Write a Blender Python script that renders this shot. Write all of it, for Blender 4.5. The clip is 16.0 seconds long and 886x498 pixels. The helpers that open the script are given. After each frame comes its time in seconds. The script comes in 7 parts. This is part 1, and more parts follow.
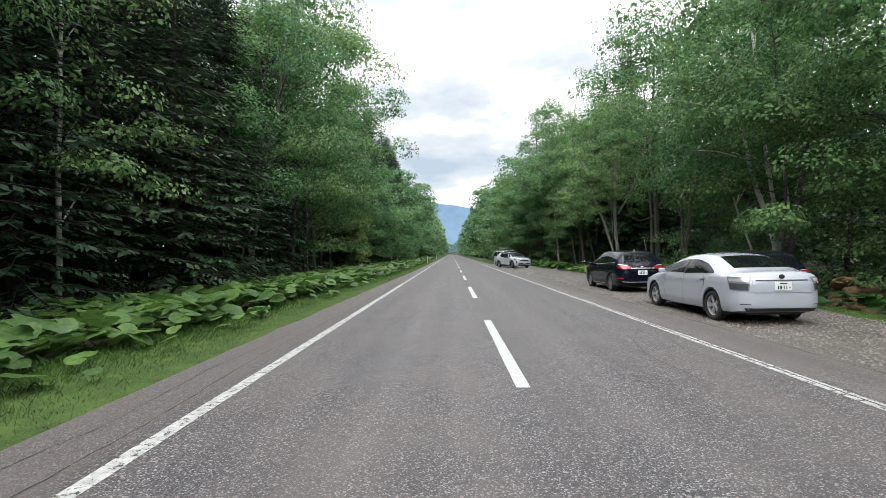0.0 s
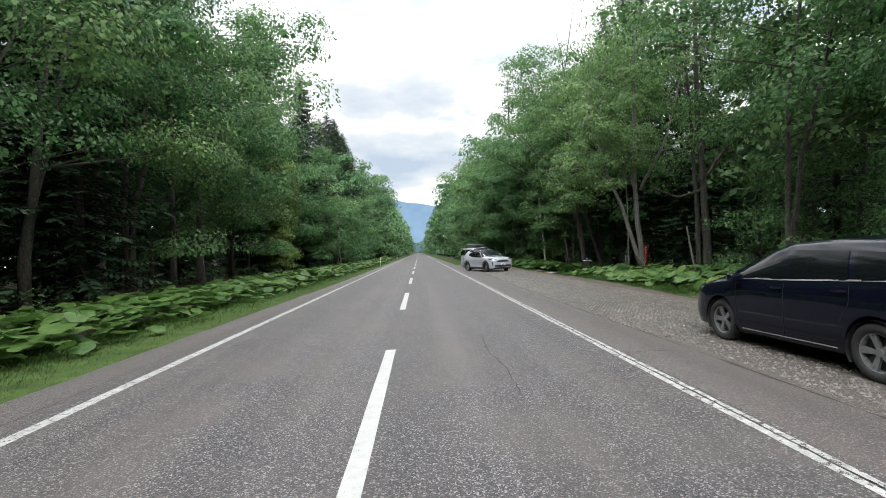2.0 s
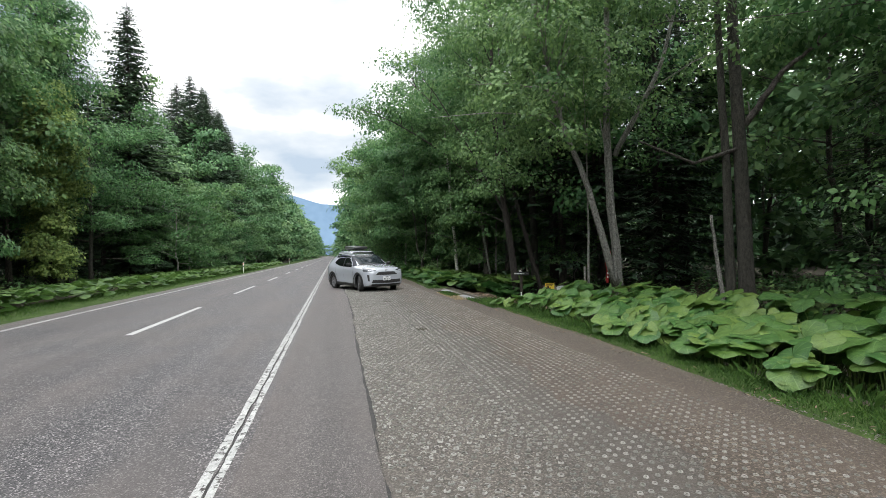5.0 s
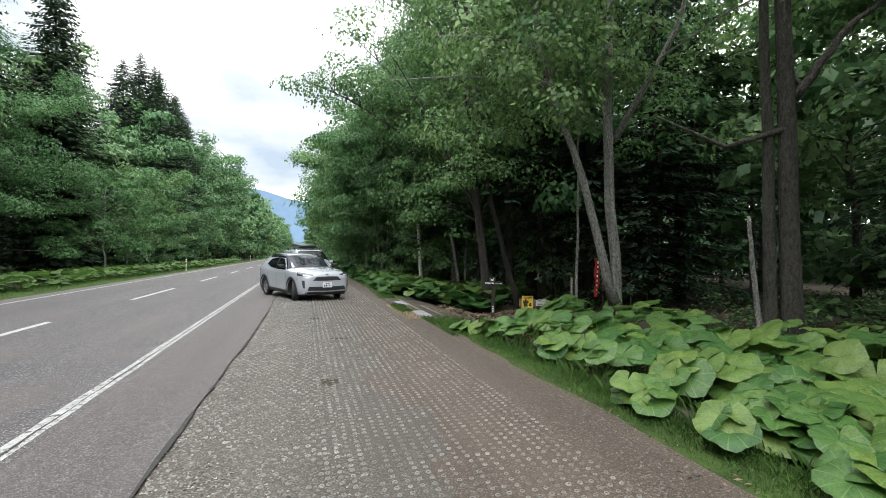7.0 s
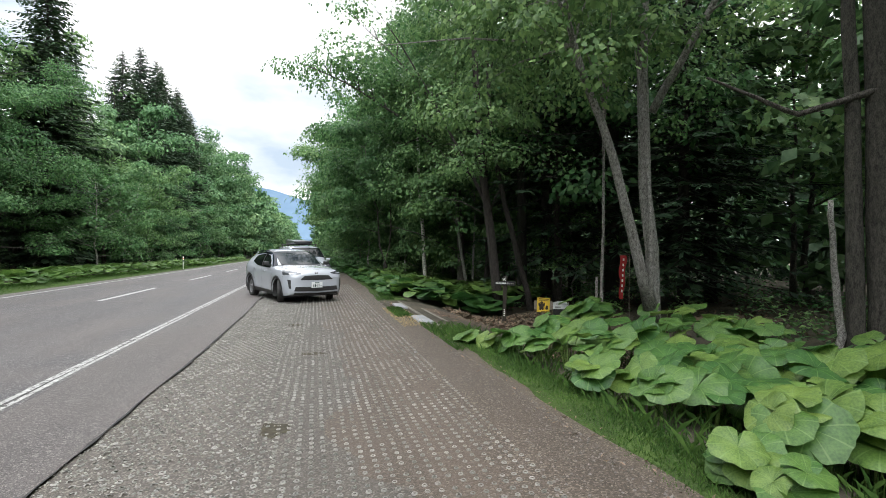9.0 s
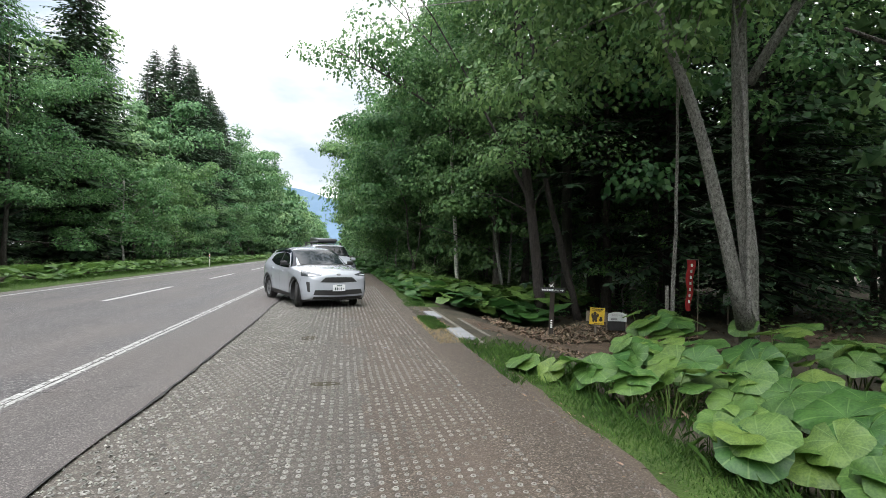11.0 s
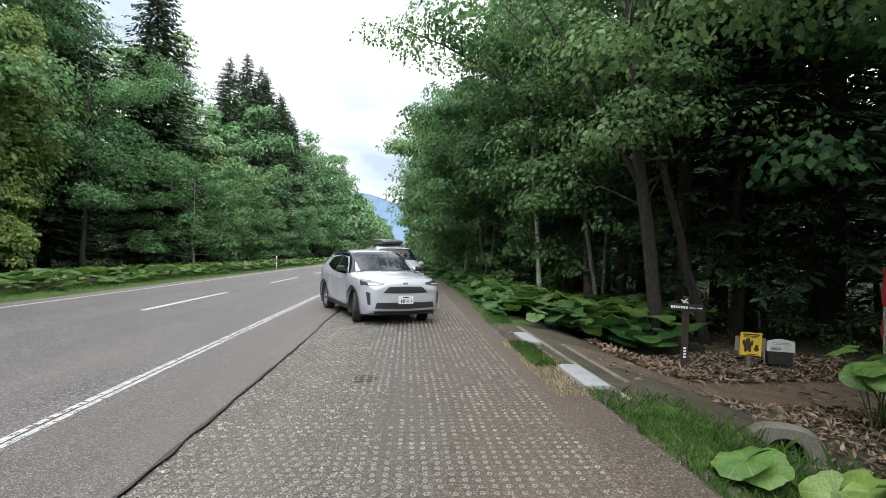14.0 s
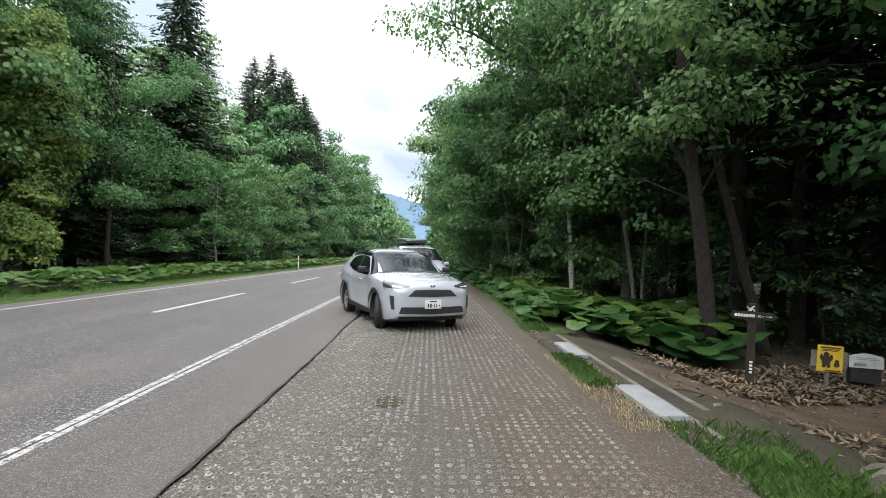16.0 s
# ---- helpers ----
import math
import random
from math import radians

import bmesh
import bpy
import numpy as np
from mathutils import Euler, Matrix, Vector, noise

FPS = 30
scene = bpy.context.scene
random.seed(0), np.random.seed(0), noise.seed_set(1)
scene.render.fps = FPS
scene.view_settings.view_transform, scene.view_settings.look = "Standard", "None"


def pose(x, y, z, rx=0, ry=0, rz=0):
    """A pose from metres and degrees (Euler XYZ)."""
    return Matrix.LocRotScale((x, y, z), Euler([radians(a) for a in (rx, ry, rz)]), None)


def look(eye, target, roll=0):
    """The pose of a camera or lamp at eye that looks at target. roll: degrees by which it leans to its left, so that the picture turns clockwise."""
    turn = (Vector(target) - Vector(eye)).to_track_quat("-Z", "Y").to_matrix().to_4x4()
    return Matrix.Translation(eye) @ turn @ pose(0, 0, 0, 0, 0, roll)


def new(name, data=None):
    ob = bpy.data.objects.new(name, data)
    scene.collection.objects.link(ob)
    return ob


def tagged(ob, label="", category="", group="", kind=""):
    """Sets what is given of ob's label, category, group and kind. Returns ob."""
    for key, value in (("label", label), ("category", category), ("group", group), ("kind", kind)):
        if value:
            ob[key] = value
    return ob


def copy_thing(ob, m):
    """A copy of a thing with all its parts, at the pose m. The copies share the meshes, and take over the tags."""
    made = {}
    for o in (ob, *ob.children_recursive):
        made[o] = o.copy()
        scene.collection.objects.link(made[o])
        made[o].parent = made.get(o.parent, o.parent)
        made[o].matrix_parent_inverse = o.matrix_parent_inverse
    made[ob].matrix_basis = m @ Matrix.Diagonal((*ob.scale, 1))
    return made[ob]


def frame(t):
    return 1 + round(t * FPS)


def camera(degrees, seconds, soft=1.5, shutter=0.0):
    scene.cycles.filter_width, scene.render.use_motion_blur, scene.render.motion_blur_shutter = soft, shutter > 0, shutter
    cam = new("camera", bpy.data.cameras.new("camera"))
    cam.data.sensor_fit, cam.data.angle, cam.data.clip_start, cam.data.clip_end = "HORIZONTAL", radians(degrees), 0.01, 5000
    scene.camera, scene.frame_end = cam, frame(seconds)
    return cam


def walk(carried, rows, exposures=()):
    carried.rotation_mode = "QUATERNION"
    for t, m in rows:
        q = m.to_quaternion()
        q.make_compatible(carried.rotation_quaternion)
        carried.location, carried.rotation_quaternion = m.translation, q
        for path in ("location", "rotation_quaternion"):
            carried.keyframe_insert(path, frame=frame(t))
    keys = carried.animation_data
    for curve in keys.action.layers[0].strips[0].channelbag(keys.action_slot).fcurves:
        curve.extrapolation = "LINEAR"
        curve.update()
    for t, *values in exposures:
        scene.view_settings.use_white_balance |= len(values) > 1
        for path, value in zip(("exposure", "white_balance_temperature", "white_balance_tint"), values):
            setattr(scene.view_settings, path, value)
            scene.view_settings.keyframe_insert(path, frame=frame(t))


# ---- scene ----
cam = camera(86.0, 16.0, soft=0.7)
PATH = [
    (0, (-0.736, -0.006, 1.419), (-0.771, 1.994, 1.438), -0.8),
    (0.5, (-0.621, 3.556, 1.453), (-0.635, 5.555, 1.467), -0.9),
    (1, (-0.394, 6.887, 1.499), (-0.378, 8.887, 1.507), -1.5),
    (1.5, (-0.051, 9.92, 1.529), (0.008, 11.92, 1.531), -2.2),
    (2, (0.48, 12.789, 1.461), (0.581, 14.786, 1.47), -2.2),
    (2.5, (0.994, 15.359, 1.447), (1.154, 17.352, 1.457), -2.3),
    (3, (1.599, 17.665, 1.413), (1.817, 19.653, 1.424), -2.4),
    (3.5, (2.139, 19.749, 1.398), (2.421, 21.729, 1.412), -2.0),
    (4, (2.745, 21.497, 1.47), (3.092, 23.466, 1.48), -1.5),
    (4.5, (3.35, 23.257, 1.441), (3.757, 25.215, 1.452), -1.3),
    (6.8, (5.155, 27.741, 1.489), (5.709, 29.663, 1.51), -0.6),
    (7, (5.225, 27.979, 1.492), (5.78, 29.9, 1.51), 0.2),
    (7.5, (5.376, 28.371, 1.442), (5.939, 30.29, 1.463), -0.3),
    (8, (5.483, 28.694, 1.394), (6.04, 30.614, 1.415), 0.1),
    (8.5, (5.671, 29.207, 1.407), (6.216, 31.132, 1.422), 0.2),
    (11, (5.952, 31.345, 1.4), (6.365, 33.301, 1.416), 1.1),
    (11.5, (5.855, 31.925, 1.445), (6.248, 33.886, 1.452), 1.4),
    (12, (5.947, 32.343, 1.388), (6.273, 34.316, 1.407), 1.3),
    (12.5, (5.975, 32.686, 1.362), (6.238, 34.668, 1.396), 1.2),
    (13, (5.973, 33.121, 1.387), (6.189, 35.109, 1.416), 1.3),
    (13.5, (5.903, 33.64, 1.392), (6.1, 35.631, 1.414), 1.4),
    (14, (5.901, 33.894, 1.399), (6.048, 35.889, 1.423), 1.3),
    (14.5, (5.862, 34.166, 1.416), (5.981, 36.163, 1.436), 1.4),
    (15, (5.839, 34.495, 1.392), (5.935, 36.493, 1.414), 1.4),
    (15.5, (5.826, 34.727, 1.389), (5.901, 36.725, 1.407), 1.6),
    (16, (5.793, 34.784, 1.392), (5.85, 36.783, 1.414), 1.5),
]
walk(cam, [(t, look(eye, target, roll)) for t, eye, target, roll in PATH], exposures=[(0, 0.93), (4.5, 0.97), (7, 1.14), (16, 1.22)])

# ---- sky and sun: bright overcast ----
world = bpy.data.worlds.new("sky")
scene.world = world
world.use_nodes = True
wn, wl = world.node_tree.nodes, world.node_tree.links
wn.clear()
w_out = wn.new("ShaderNodeOutputWorld")
w_bg = wn.new("ShaderNodeBackground")
w_sky = wn.new("ShaderNodeTexSky")
w_sky.sky_type, w_sky.sun_disc = "NISHITA", False
w_sky.sun_elevation, w_sky.sun_rotation = radians(58), radians(140)
w_sky.air_density, w_sky.dust_density = 1.0, 3.0
w_tc = wn.new("ShaderNodeTexCoord")
w_map = wn.new("ShaderNodeMapping")
w_map.inputs["Scale"].default_value = (1.0, 1.0, 2.6)
w_map.inputs["Location"].default_value = (0.35, 0.1, 0.42)
w_n1 = wn.new("ShaderNodeTexNoise")
w_n1.inputs["Scale"].default_value, w_n1.inputs["Detail"].default_value, w_n1.inputs["Roughness"].default_value = 3.0, 6.0, 0.5
w_ramp = wn.new("ShaderNodeValToRGB")
w_ramp.color_ramp.elements[0].position, w_ramp.color_ramp.elements[0].color = 0.34, (0.29, 0.345, 0.41, 1)
w_ramp.color_ramp.elements[1].position, w_ramp.color_ramp.elements[1].color = 0.58, (1.0, 1.0, 1.0, 1)
w_ramp.color_ramp.elements.new(0.46).color = (0.46, 0.485, 0.505, 1)
w_gain = wn.new("ShaderNodeVectorMath")
w_gain.operation = "SCALE"
w_gain.inputs["Scale"].default_value = 9.5
w_mix = wn.new("ShaderNodeMix")
w_mix.data_type = "RGBA"
w_mix.inputs["Factor"].default_value = 0.93
wl.new(w_tc.outputs["Generated"], w_map.inputs["Vector"])
wl.new(w_map.outputs["Vector"], w_n1.inputs["Vector"])
wl.new(w_n1.outputs["Fac"], w_ramp.inputs["Fac"])
wl.new(w_ramp.outputs["Color"], w_gain.inputs[0])
wl.new(w_sky.outputs["Color"], w_mix.inputs["A"])
wl.new(w_gain.outputs["Vector"], w_mix.inputs["B"])
# an overcast sky is brightest overhead
w_sep = wn.new("ShaderNodeSeparateXYZ")
w_up = wn.new("ShaderNodeMapRange")
w_up.interpolation_type = "SMOOTHSTEP"
w_up.inputs["From Min"].default_value, w_up.inputs["From Max"].default_value = 0.25, 0.95
w_up.inputs["To Min"].default_value, w_up.inputs["To Max"].default_value = 1.1, 2.45
w_dome = wn.new("ShaderNodeVectorMath")
w_dome.operation = "SCALE"
wl.new(w_tc.outputs["Generated"], w_sep.inputs[0])
wl.new(w_sep.outputs["Z"], w_up.inputs["Value"])
wl.new(w_mix.outputs["Result"], w_dome.inputs[0])
wl.new(w_up.outputs["Result"], w_dome.inputs["Scale"])
wl.new(w_dome.outputs["Vector"], w_bg.inputs["Color"])
w_bg.inputs["Strength"].default_value = 0.1
wl.new(w_bg.outputs["Background"], w_out.inputs["Surface"])

sun = new("sun", bpy.data.lights.new("sun", "SUN"))
sun.data.energy, sun.data.angle, sun.data.color = 2.4, radians(75), (0.95, 0.973, 1.0)
sun.matrix_world = look((0, 0, 40), (0.5, 28, 0))

# ---- materials ----
def surface(name, low, high, scale=8.0, rough=0.7, metal=0.0, bump=0.2, fine=60.0, stretch=(1, 1, 1), vary=0.0, islands=0.0, spec=0.5, coat=0.0, through_light=0.0, dist=0.01):
    """A surface whose colour runs from low to high over coarse and fine grain, with relief."""
    m = bpy.data.materials.new(name)
    m.use_nodes = True
    n, l = m.node_tree.nodes, m.node_tree.links
    p = n["Principled BSDF"]
    p.inputs["Roughness"].default_value, p.inputs["Metallic"].default_value = rough, metal
    p.inputs["Specular IOR Level"].default_value, p.inputs["Coat Weight"].default_value = spec, coat
    tc, mp = n.new("ShaderNodeTexCoord"), n.new("ShaderNodeMapping")
    mp.inputs["Scale"].default_value = stretch
    l.new(tc.outputs["Object"], mp.inputs["Vector"])
    a, b = n.new("ShaderNodeTexNoise"), n.new("ShaderNodeTexNoise")
    a.inputs["Scale"].default_value, a.inputs["Detail"].default_value = scale, 5
    b.inputs["Scale"].default_value, b.inputs["Detail"].default_value = fine, 3
    l.new(mp.outputs["Vector"], a.inputs["Vector"])
    l.new(mp.outputs["Vector"], b.inputs["Vector"])
    mix = n.new("ShaderNodeMath")
    mix.operation = "MULTIPLY_ADD"
    mix.inputs[1].default_value, mix.inputs[2].default_value = 0.5, 0.0
    l.new(b.outputs["Fac"], mix.inputs[0])
    add = n.new("ShaderNodeMath")
    add.operation = "MULTIPLY_ADD"
    add.inputs[1].default_value = 0.5
    l.new(a.outputs["Fac"], add.inputs[0])
    l.new(mix.outputs[0], add.inputs[2])
    ramp = n.new("ShaderNodeValToRGB")
    ramp.color_ramp.elements[0].position, ramp.color_ramp.elements[0].color = 0.36, (*low, 1)
    ramp.color_ramp.elements[1].position, ramp.color_ramp.elements[1].color = 0.64, (*high, 1)
    l.new(add.outputs[0], ramp.inputs["Fac"])
    colour = ramp.outputs["Color"]
    for amount, node, out, turn in ((vary, "ShaderNodeObjectInfo", "Random", 2.4), (islands, "ShaderNodeNewGeometry", "Random Per Island", 1.0)):
        if amount:
            r, rg, hs = n.new(node), n.new("ShaderNodeMapRange"), n.new("ShaderNodeHueSaturation")
            rg.inputs["To Min"].default_value, rg.inputs["To Max"].default_value = 1 - amount, 1 + amount
            l.new(r.outputs[out], rg.inputs["Value"])
            l.new(rg.outputs["Result"], hs.inputs["Value"])
            hue = n.new("ShaderNodeMapRange")
            hue.inputs["To Min"].default_value, hue.inputs["To Max"].default_value = 0.5 + turn * 0.04 * amount, 0.5 - turn * 0.05 * amount
            l.new(r.outputs[out], hue.inputs["Value"])
            l.new(hue.outputs["Result"], hs.inputs["Hue"])
            l.new(colour, hs.inputs["Color"])
            colour = hs.outputs["Color"]
    l.new(colour, p.inputs["Base Color"])
    if bump:
        bp = n.new("ShaderNodeBump")
        bp.inputs["Strength"].default_value, bp.inputs["Distance"].default_value = bump, dist
        l.new(add.outputs[0], bp.inputs["Height"])
        l.new(bp.outputs["Normal"], p.inputs["Normal"])
    if through_light:
        tr, ms = n.new("ShaderNodeBsdfTranslucent"), n.new("ShaderNodeMixShader")
        l.new(colour, tr.inputs["Color"])
        ms.inputs["Fac"].default_value = through_light
        l.new(p.outputs["BSDF"], ms.inputs[1])
        l.new(tr.outputs["BSDF"], ms.inputs[2])
        l.new(ms.outputs["Shader"], n["Material Output"].inputs["Surface"])
    return m


def plain(name, colour, rough=0.5, metal=0.0, coat=0.0, glow=0.0, spec=0.5):
    m = bpy.data.materials.new(name)
    m.use_nodes = True
    p = m.node_tree.nodes["Principled BSDF"]
    p.inputs["Base Color"].default_value = (*colour, 1)
    p.inputs["Roughness"].default_value, p.inputs["Metallic"].default_value = rough, metal
    p.inputs["Coat Weight"].default_value, p.inputs["Coat Roughness"].default_value = coat, 0.04
    p.inputs["Specular IOR Level"].default_value = spec
    if glow:
        p.inputs["Emission Color"].default_value, p.inputs["Emission Strength"].default_value = (*colour, 1), glow
    return m


def asphalt(name, dark, light, grit, patch, chips=110.0, worn=0.5):
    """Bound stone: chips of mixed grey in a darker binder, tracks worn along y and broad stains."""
    m = bpy.data.materials.new(name)
    m.use_nodes = True
    n, l = m.node_tree.nodes, m.node_tree.links
    p = n["Principled BSDF"]
    tc = n.new("ShaderNodeTexCoord")
    v = n.new("ShaderNodeTexVoronoi")
    v.inputs["Scale"].default_value = chips
    l.new(tc.outputs["Object"], v.inputs["Vector"])
    chip = n.new("ShaderNodeSeparateColor")
    l.new(v.outputs["Color"], chip.inputs["Color"])
    shade = n.new("ShaderNodeValToRGB")
    e = shade.color_ramp.elements
    e[0].position, e[0].color = 0.25, (*dark, 1)
    e[1].position, e[1].color = 0.8, (*light, 1)
    top = e.new(0.97)
    top.color = (*grit, 1)
    l.new(chip.outputs["Red"], shade.inputs["Fac"])
    # stains drawn out along the road
    mp = n.new("ShaderNodeMapping")
    mp.inputs["Scale"].default_value = (1.1, 0.09, 1)
    l.new(tc.outputs["Object"], mp.inputs["Vector"])
    s = n.new("ShaderNodeTexNoise")
    s.inputs["Scale"].default_value, s.inputs["Detail"].default_value = 1.3, 5
    l.new(mp.outputs["Vector"], s.inputs["Vector"])
    b = n.new("ShaderNodeTexNoise")
    b.inputs["Scale"].default_value, b.inputs["Detail"].default_value = 0.7, 6
    l.new(tc.outputs["Object"], b.inputs["Vector"])
    both = n.new("ShaderNodeMath")
    both.operation = "MULTIPLY"
    l.new(s.outputs["Fac"], both.inputs[0])
    l.new(b.outputs["Fac"], both.inputs[1])
    where = n.new("ShaderNodeMapRange")
    where.inputs["From Min"].default_value, where.inputs["From Max"].default_value = 0.16, 0.36
    where.inputs["To Max"].default_value = worn
    l.new(both.outputs[0], where.inputs["Value"])
    mix = n.new("ShaderNodeMix")
    mix.data_type = "RGBA"
    l.new(where.outputs["Result"], mix.inputs["Factor"])
    l.new(shade.outputs["Color"], mix.inputs["A"])
    mix.inputs["B"].default_value = (*patch, 1)
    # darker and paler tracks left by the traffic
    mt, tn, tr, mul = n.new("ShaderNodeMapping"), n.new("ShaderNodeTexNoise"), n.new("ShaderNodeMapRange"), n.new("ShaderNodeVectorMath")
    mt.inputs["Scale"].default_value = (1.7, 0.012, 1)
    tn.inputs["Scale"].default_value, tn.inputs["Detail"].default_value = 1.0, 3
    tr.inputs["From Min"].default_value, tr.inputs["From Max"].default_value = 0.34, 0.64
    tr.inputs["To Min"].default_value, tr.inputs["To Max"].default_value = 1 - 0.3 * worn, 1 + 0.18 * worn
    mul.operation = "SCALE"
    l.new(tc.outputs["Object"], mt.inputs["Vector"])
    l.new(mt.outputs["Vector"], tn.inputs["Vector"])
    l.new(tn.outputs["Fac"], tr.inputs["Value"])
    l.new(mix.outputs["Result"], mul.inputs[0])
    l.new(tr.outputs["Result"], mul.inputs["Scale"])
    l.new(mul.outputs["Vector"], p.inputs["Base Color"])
    p.inputs["Roughness"].default_value = 0.66
    p.inputs["Specular IOR Level"].default_value = 0.45
    bp = n.new("ShaderNodeBump")
    bp.inputs["Strength"].default_value, bp.inputs["Distance"].default_value = 0.5, 0.004
    bp.invert = True
    l.new(v.outputs["Distance"], bp.inputs["Height"])
    l.new(bp.outputs["Normal"], p.inputs["Normal"])
    return m


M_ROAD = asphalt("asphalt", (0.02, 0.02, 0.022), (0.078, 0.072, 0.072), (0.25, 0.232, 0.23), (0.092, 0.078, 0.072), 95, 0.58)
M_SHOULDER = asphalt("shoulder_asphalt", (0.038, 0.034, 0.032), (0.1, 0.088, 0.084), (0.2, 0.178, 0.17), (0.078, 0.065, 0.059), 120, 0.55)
M_SEAL = surface("crack_seal", (0.012, 0.012, 0.012), (0.04, 0.036, 0.033), 14, 0.8, bump=0.4)
M_PAINT = surface("road_paint", (0.2, 0.2, 0.19), (0.42, 0.42, 0.4), 9, 0.7, bump=0.3, fine=120)
# the paint has flaked off in spots
pn, pl = M_PAINT.node_tree.nodes, M_PAINT.node_tree.links
p_tc, p_n, p_r, p_t, p_m = (pn.new("ShaderNode" + k) for k in ("TexCoord", "TexNoise", "ValToRGB", "BsdfTransparent", "MixShader"))
p_n.inputs["Scale"].default_value, p_n.inputs["Detail"].default_value, p_n.inputs["Roughness"].default_value = 13, 8, 0.75
p_r.color_ramp.elements[0].position, p_r.color_ramp.elements[1].position = 0.39, 0.46
pl.new(p_tc.outputs["Object"], p_n.inputs["Vector"])
pl.new(p_n.outputs["Fac"], p_r.inputs["Fac"])
pl.new(p_r.outputs["Color"], p_m.inputs["Fac"])
pl.new(p_t.outputs["BSDF"], p_m.inputs[1])
pl.new(pn["Principled BSDF"].outputs["BSDF"], p_m.inputs[2])
pl.new(p_m.outputs["Shader"], pn["Material Output"].inputs["Surface"])
M_PAINT_WORN = M_PAINT.copy()
M_PAINT_WORN.name = "flaked_road_paint"
for k in M_PAINT_WORN.node_tree.nodes:
    if k.type == "VALTORGB" and k.color_ramp.elements[0].color[0] < 0.01:
        k.color_ramp.elements[0].position, k.color_ramp.elements[1].position = 0.41, 0.47
M_DASH = M_PAINT.copy()
M_DASH.name = "dash_paint"
d_ramps = [k for k in M_DASH.node_tree.nodes if k.type == "VALTORGB"]
for k in d_ramps:
    if k.color_ramp.elements[0].color[0] < 0.01:
        k.color_ramp.elements[0].position, k.color_ramp.elements[1].position = 0.29, 0.36
    else:
        k.color_ramp.elements[0].color, k.color_ramp.elements[1].color = (0.3, 0.3, 0.29, 1), (0.4, 0.4, 0.385, 1)
M_GRAVEL = asphalt("gravel", (0.036, 0.03, 0.025), (0.1, 0.086, 0.071), (0.19, 0.172, 0.15), (0.07, 0.059, 0.049), 90, 0.6)
M_SOIL = surface("forest_soil", (0.02, 0.016, 0.01), (0.06, 0.05, 0.028), 1.5, 0.95, bump=0.6, fine=22, dist=0.04)
M_RING = surface("ring_plastic", (0.1, 0.095, 0.083), (0.27, 0.262, 0.24), 2.5, 0.6, bump=0, islands=0.35)
M_TURF = surface("turf", (0.024, 0.042, 0.012), (0.066, 0.105, 0.026), 2.5, 0.9, bump=0.8, fine=50, dist=0.03, spec=0.15)
M_GRASS = surface("grass", (0.03, 0.072, 0.016), (0.078, 0.152, 0.035), 1.2, 0.55, bump=0, fine=9, islands=0.35, spec=0.15, through_light=0.35)
M_LEAF = surface("broad_leaf", (0.055, 0.132, 0.044), (0.136, 0.262, 0.1), 0.6, 0.45, bump=0, fine=5, vary=0.22, islands=0.4, spec=0.25, through_light=0.45)
M_LEAF_YELLOW = surface("yellowish_leaf", (0.1, 0.17, 0.042), (0.235, 0.32, 0.094), 0.9, 0.5, bump=0, fine=6, islands=0.4, spec=0.22, through_light=0.42)
# far leaves: a touch of distance haze put into a paler, bluer green
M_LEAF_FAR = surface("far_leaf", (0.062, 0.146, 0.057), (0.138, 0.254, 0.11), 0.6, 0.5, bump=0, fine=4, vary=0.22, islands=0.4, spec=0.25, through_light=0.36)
M_NEEDLE = surface("needles", (0.017, 0.042, 0.021), (0.044, 0.084, 0.04), 1.0, 0.55, bump=0, fine=7, vary=0.3, islands=0.3, spec=0.2, through_light=0.15)
M_BUR = surface("butterbur_leaf", (0.027, 0.078, 0.017), (0.086, 0.17, 0.037), 2.0, 0.5, bump=0.15, fine=14, vary=0.3, islands=0.25, through_light=0.35)
M_BUR_STEM = surface("leaf_stalk", (0.1, 0.17, 0.04), (0.18, 0.25, 0.07), 6, 0.5, bump=0)
M_BARK = surface("bark", (0.022, 0.019, 0.016), (0.125, 0.112, 0.096), 9, 0.9, bump=1.0, fine=34, stretch=(2.4, 2.4, 0.9), vary=0.3, dist=0.08)
M_BARK_PALE = surface("pale_bark", (0.06, 0.054, 0.047), (0.4, 0.385, 0.355), 13, 0.88, bump=1.0, fine=44, stretch=(2.2, 2.2, 1.3), vary=0.2, dist=0.06)
M_BARK_DARK = surface("spruce_and_shaded_bark", (0.012, 0.01, 0.009), (0.052, 0.045, 0.038), 9, 0.9, bump=1.0, fine=34, stretch=(2.4, 2.4, 0.9), vary=0.3, dist=0.06)
M_BIRCH = surface("birch_bark", (0.25, 0.24, 0.22), (0.62, 0.6, 0.56), 4, 0.75, bump=0.3, fine=20, stretch=(0.6, 0.6, 3.0), dist=0.01)
M_TRACK = asphalt("track_earth", (0.036, 0.027, 0.02), (0.096, 0.074, 0.057), (0.18, 0.15, 0.12), (0.08, 0.059, 0.045), 90, 0.6)
M_CHIP = surface("pale_chips", (0.12, 0.118, 0.1), (0.3, 0.3, 0.265), 9, 0.85, bump=0.2, islands=0.4)
M_PATH = surface("trodden_earth", (0.04, 0.026, 0.016), (0.125, 0.085, 0.055), 2.6, 0.95, bump=0.8, fine=30, dist=0.03)
M_STONE = surface("stone", (0.075, 0.066, 0.058), (0.165, 0.15, 0.135), 6, 0.85, bump=0.2, islands=0.45)
M_CONCRETE = surface("concrete", (0.184, 0.190, 0.198), (0.276, 0.282, 0.293), 5, 0.85, bump=0.3, fine=70)
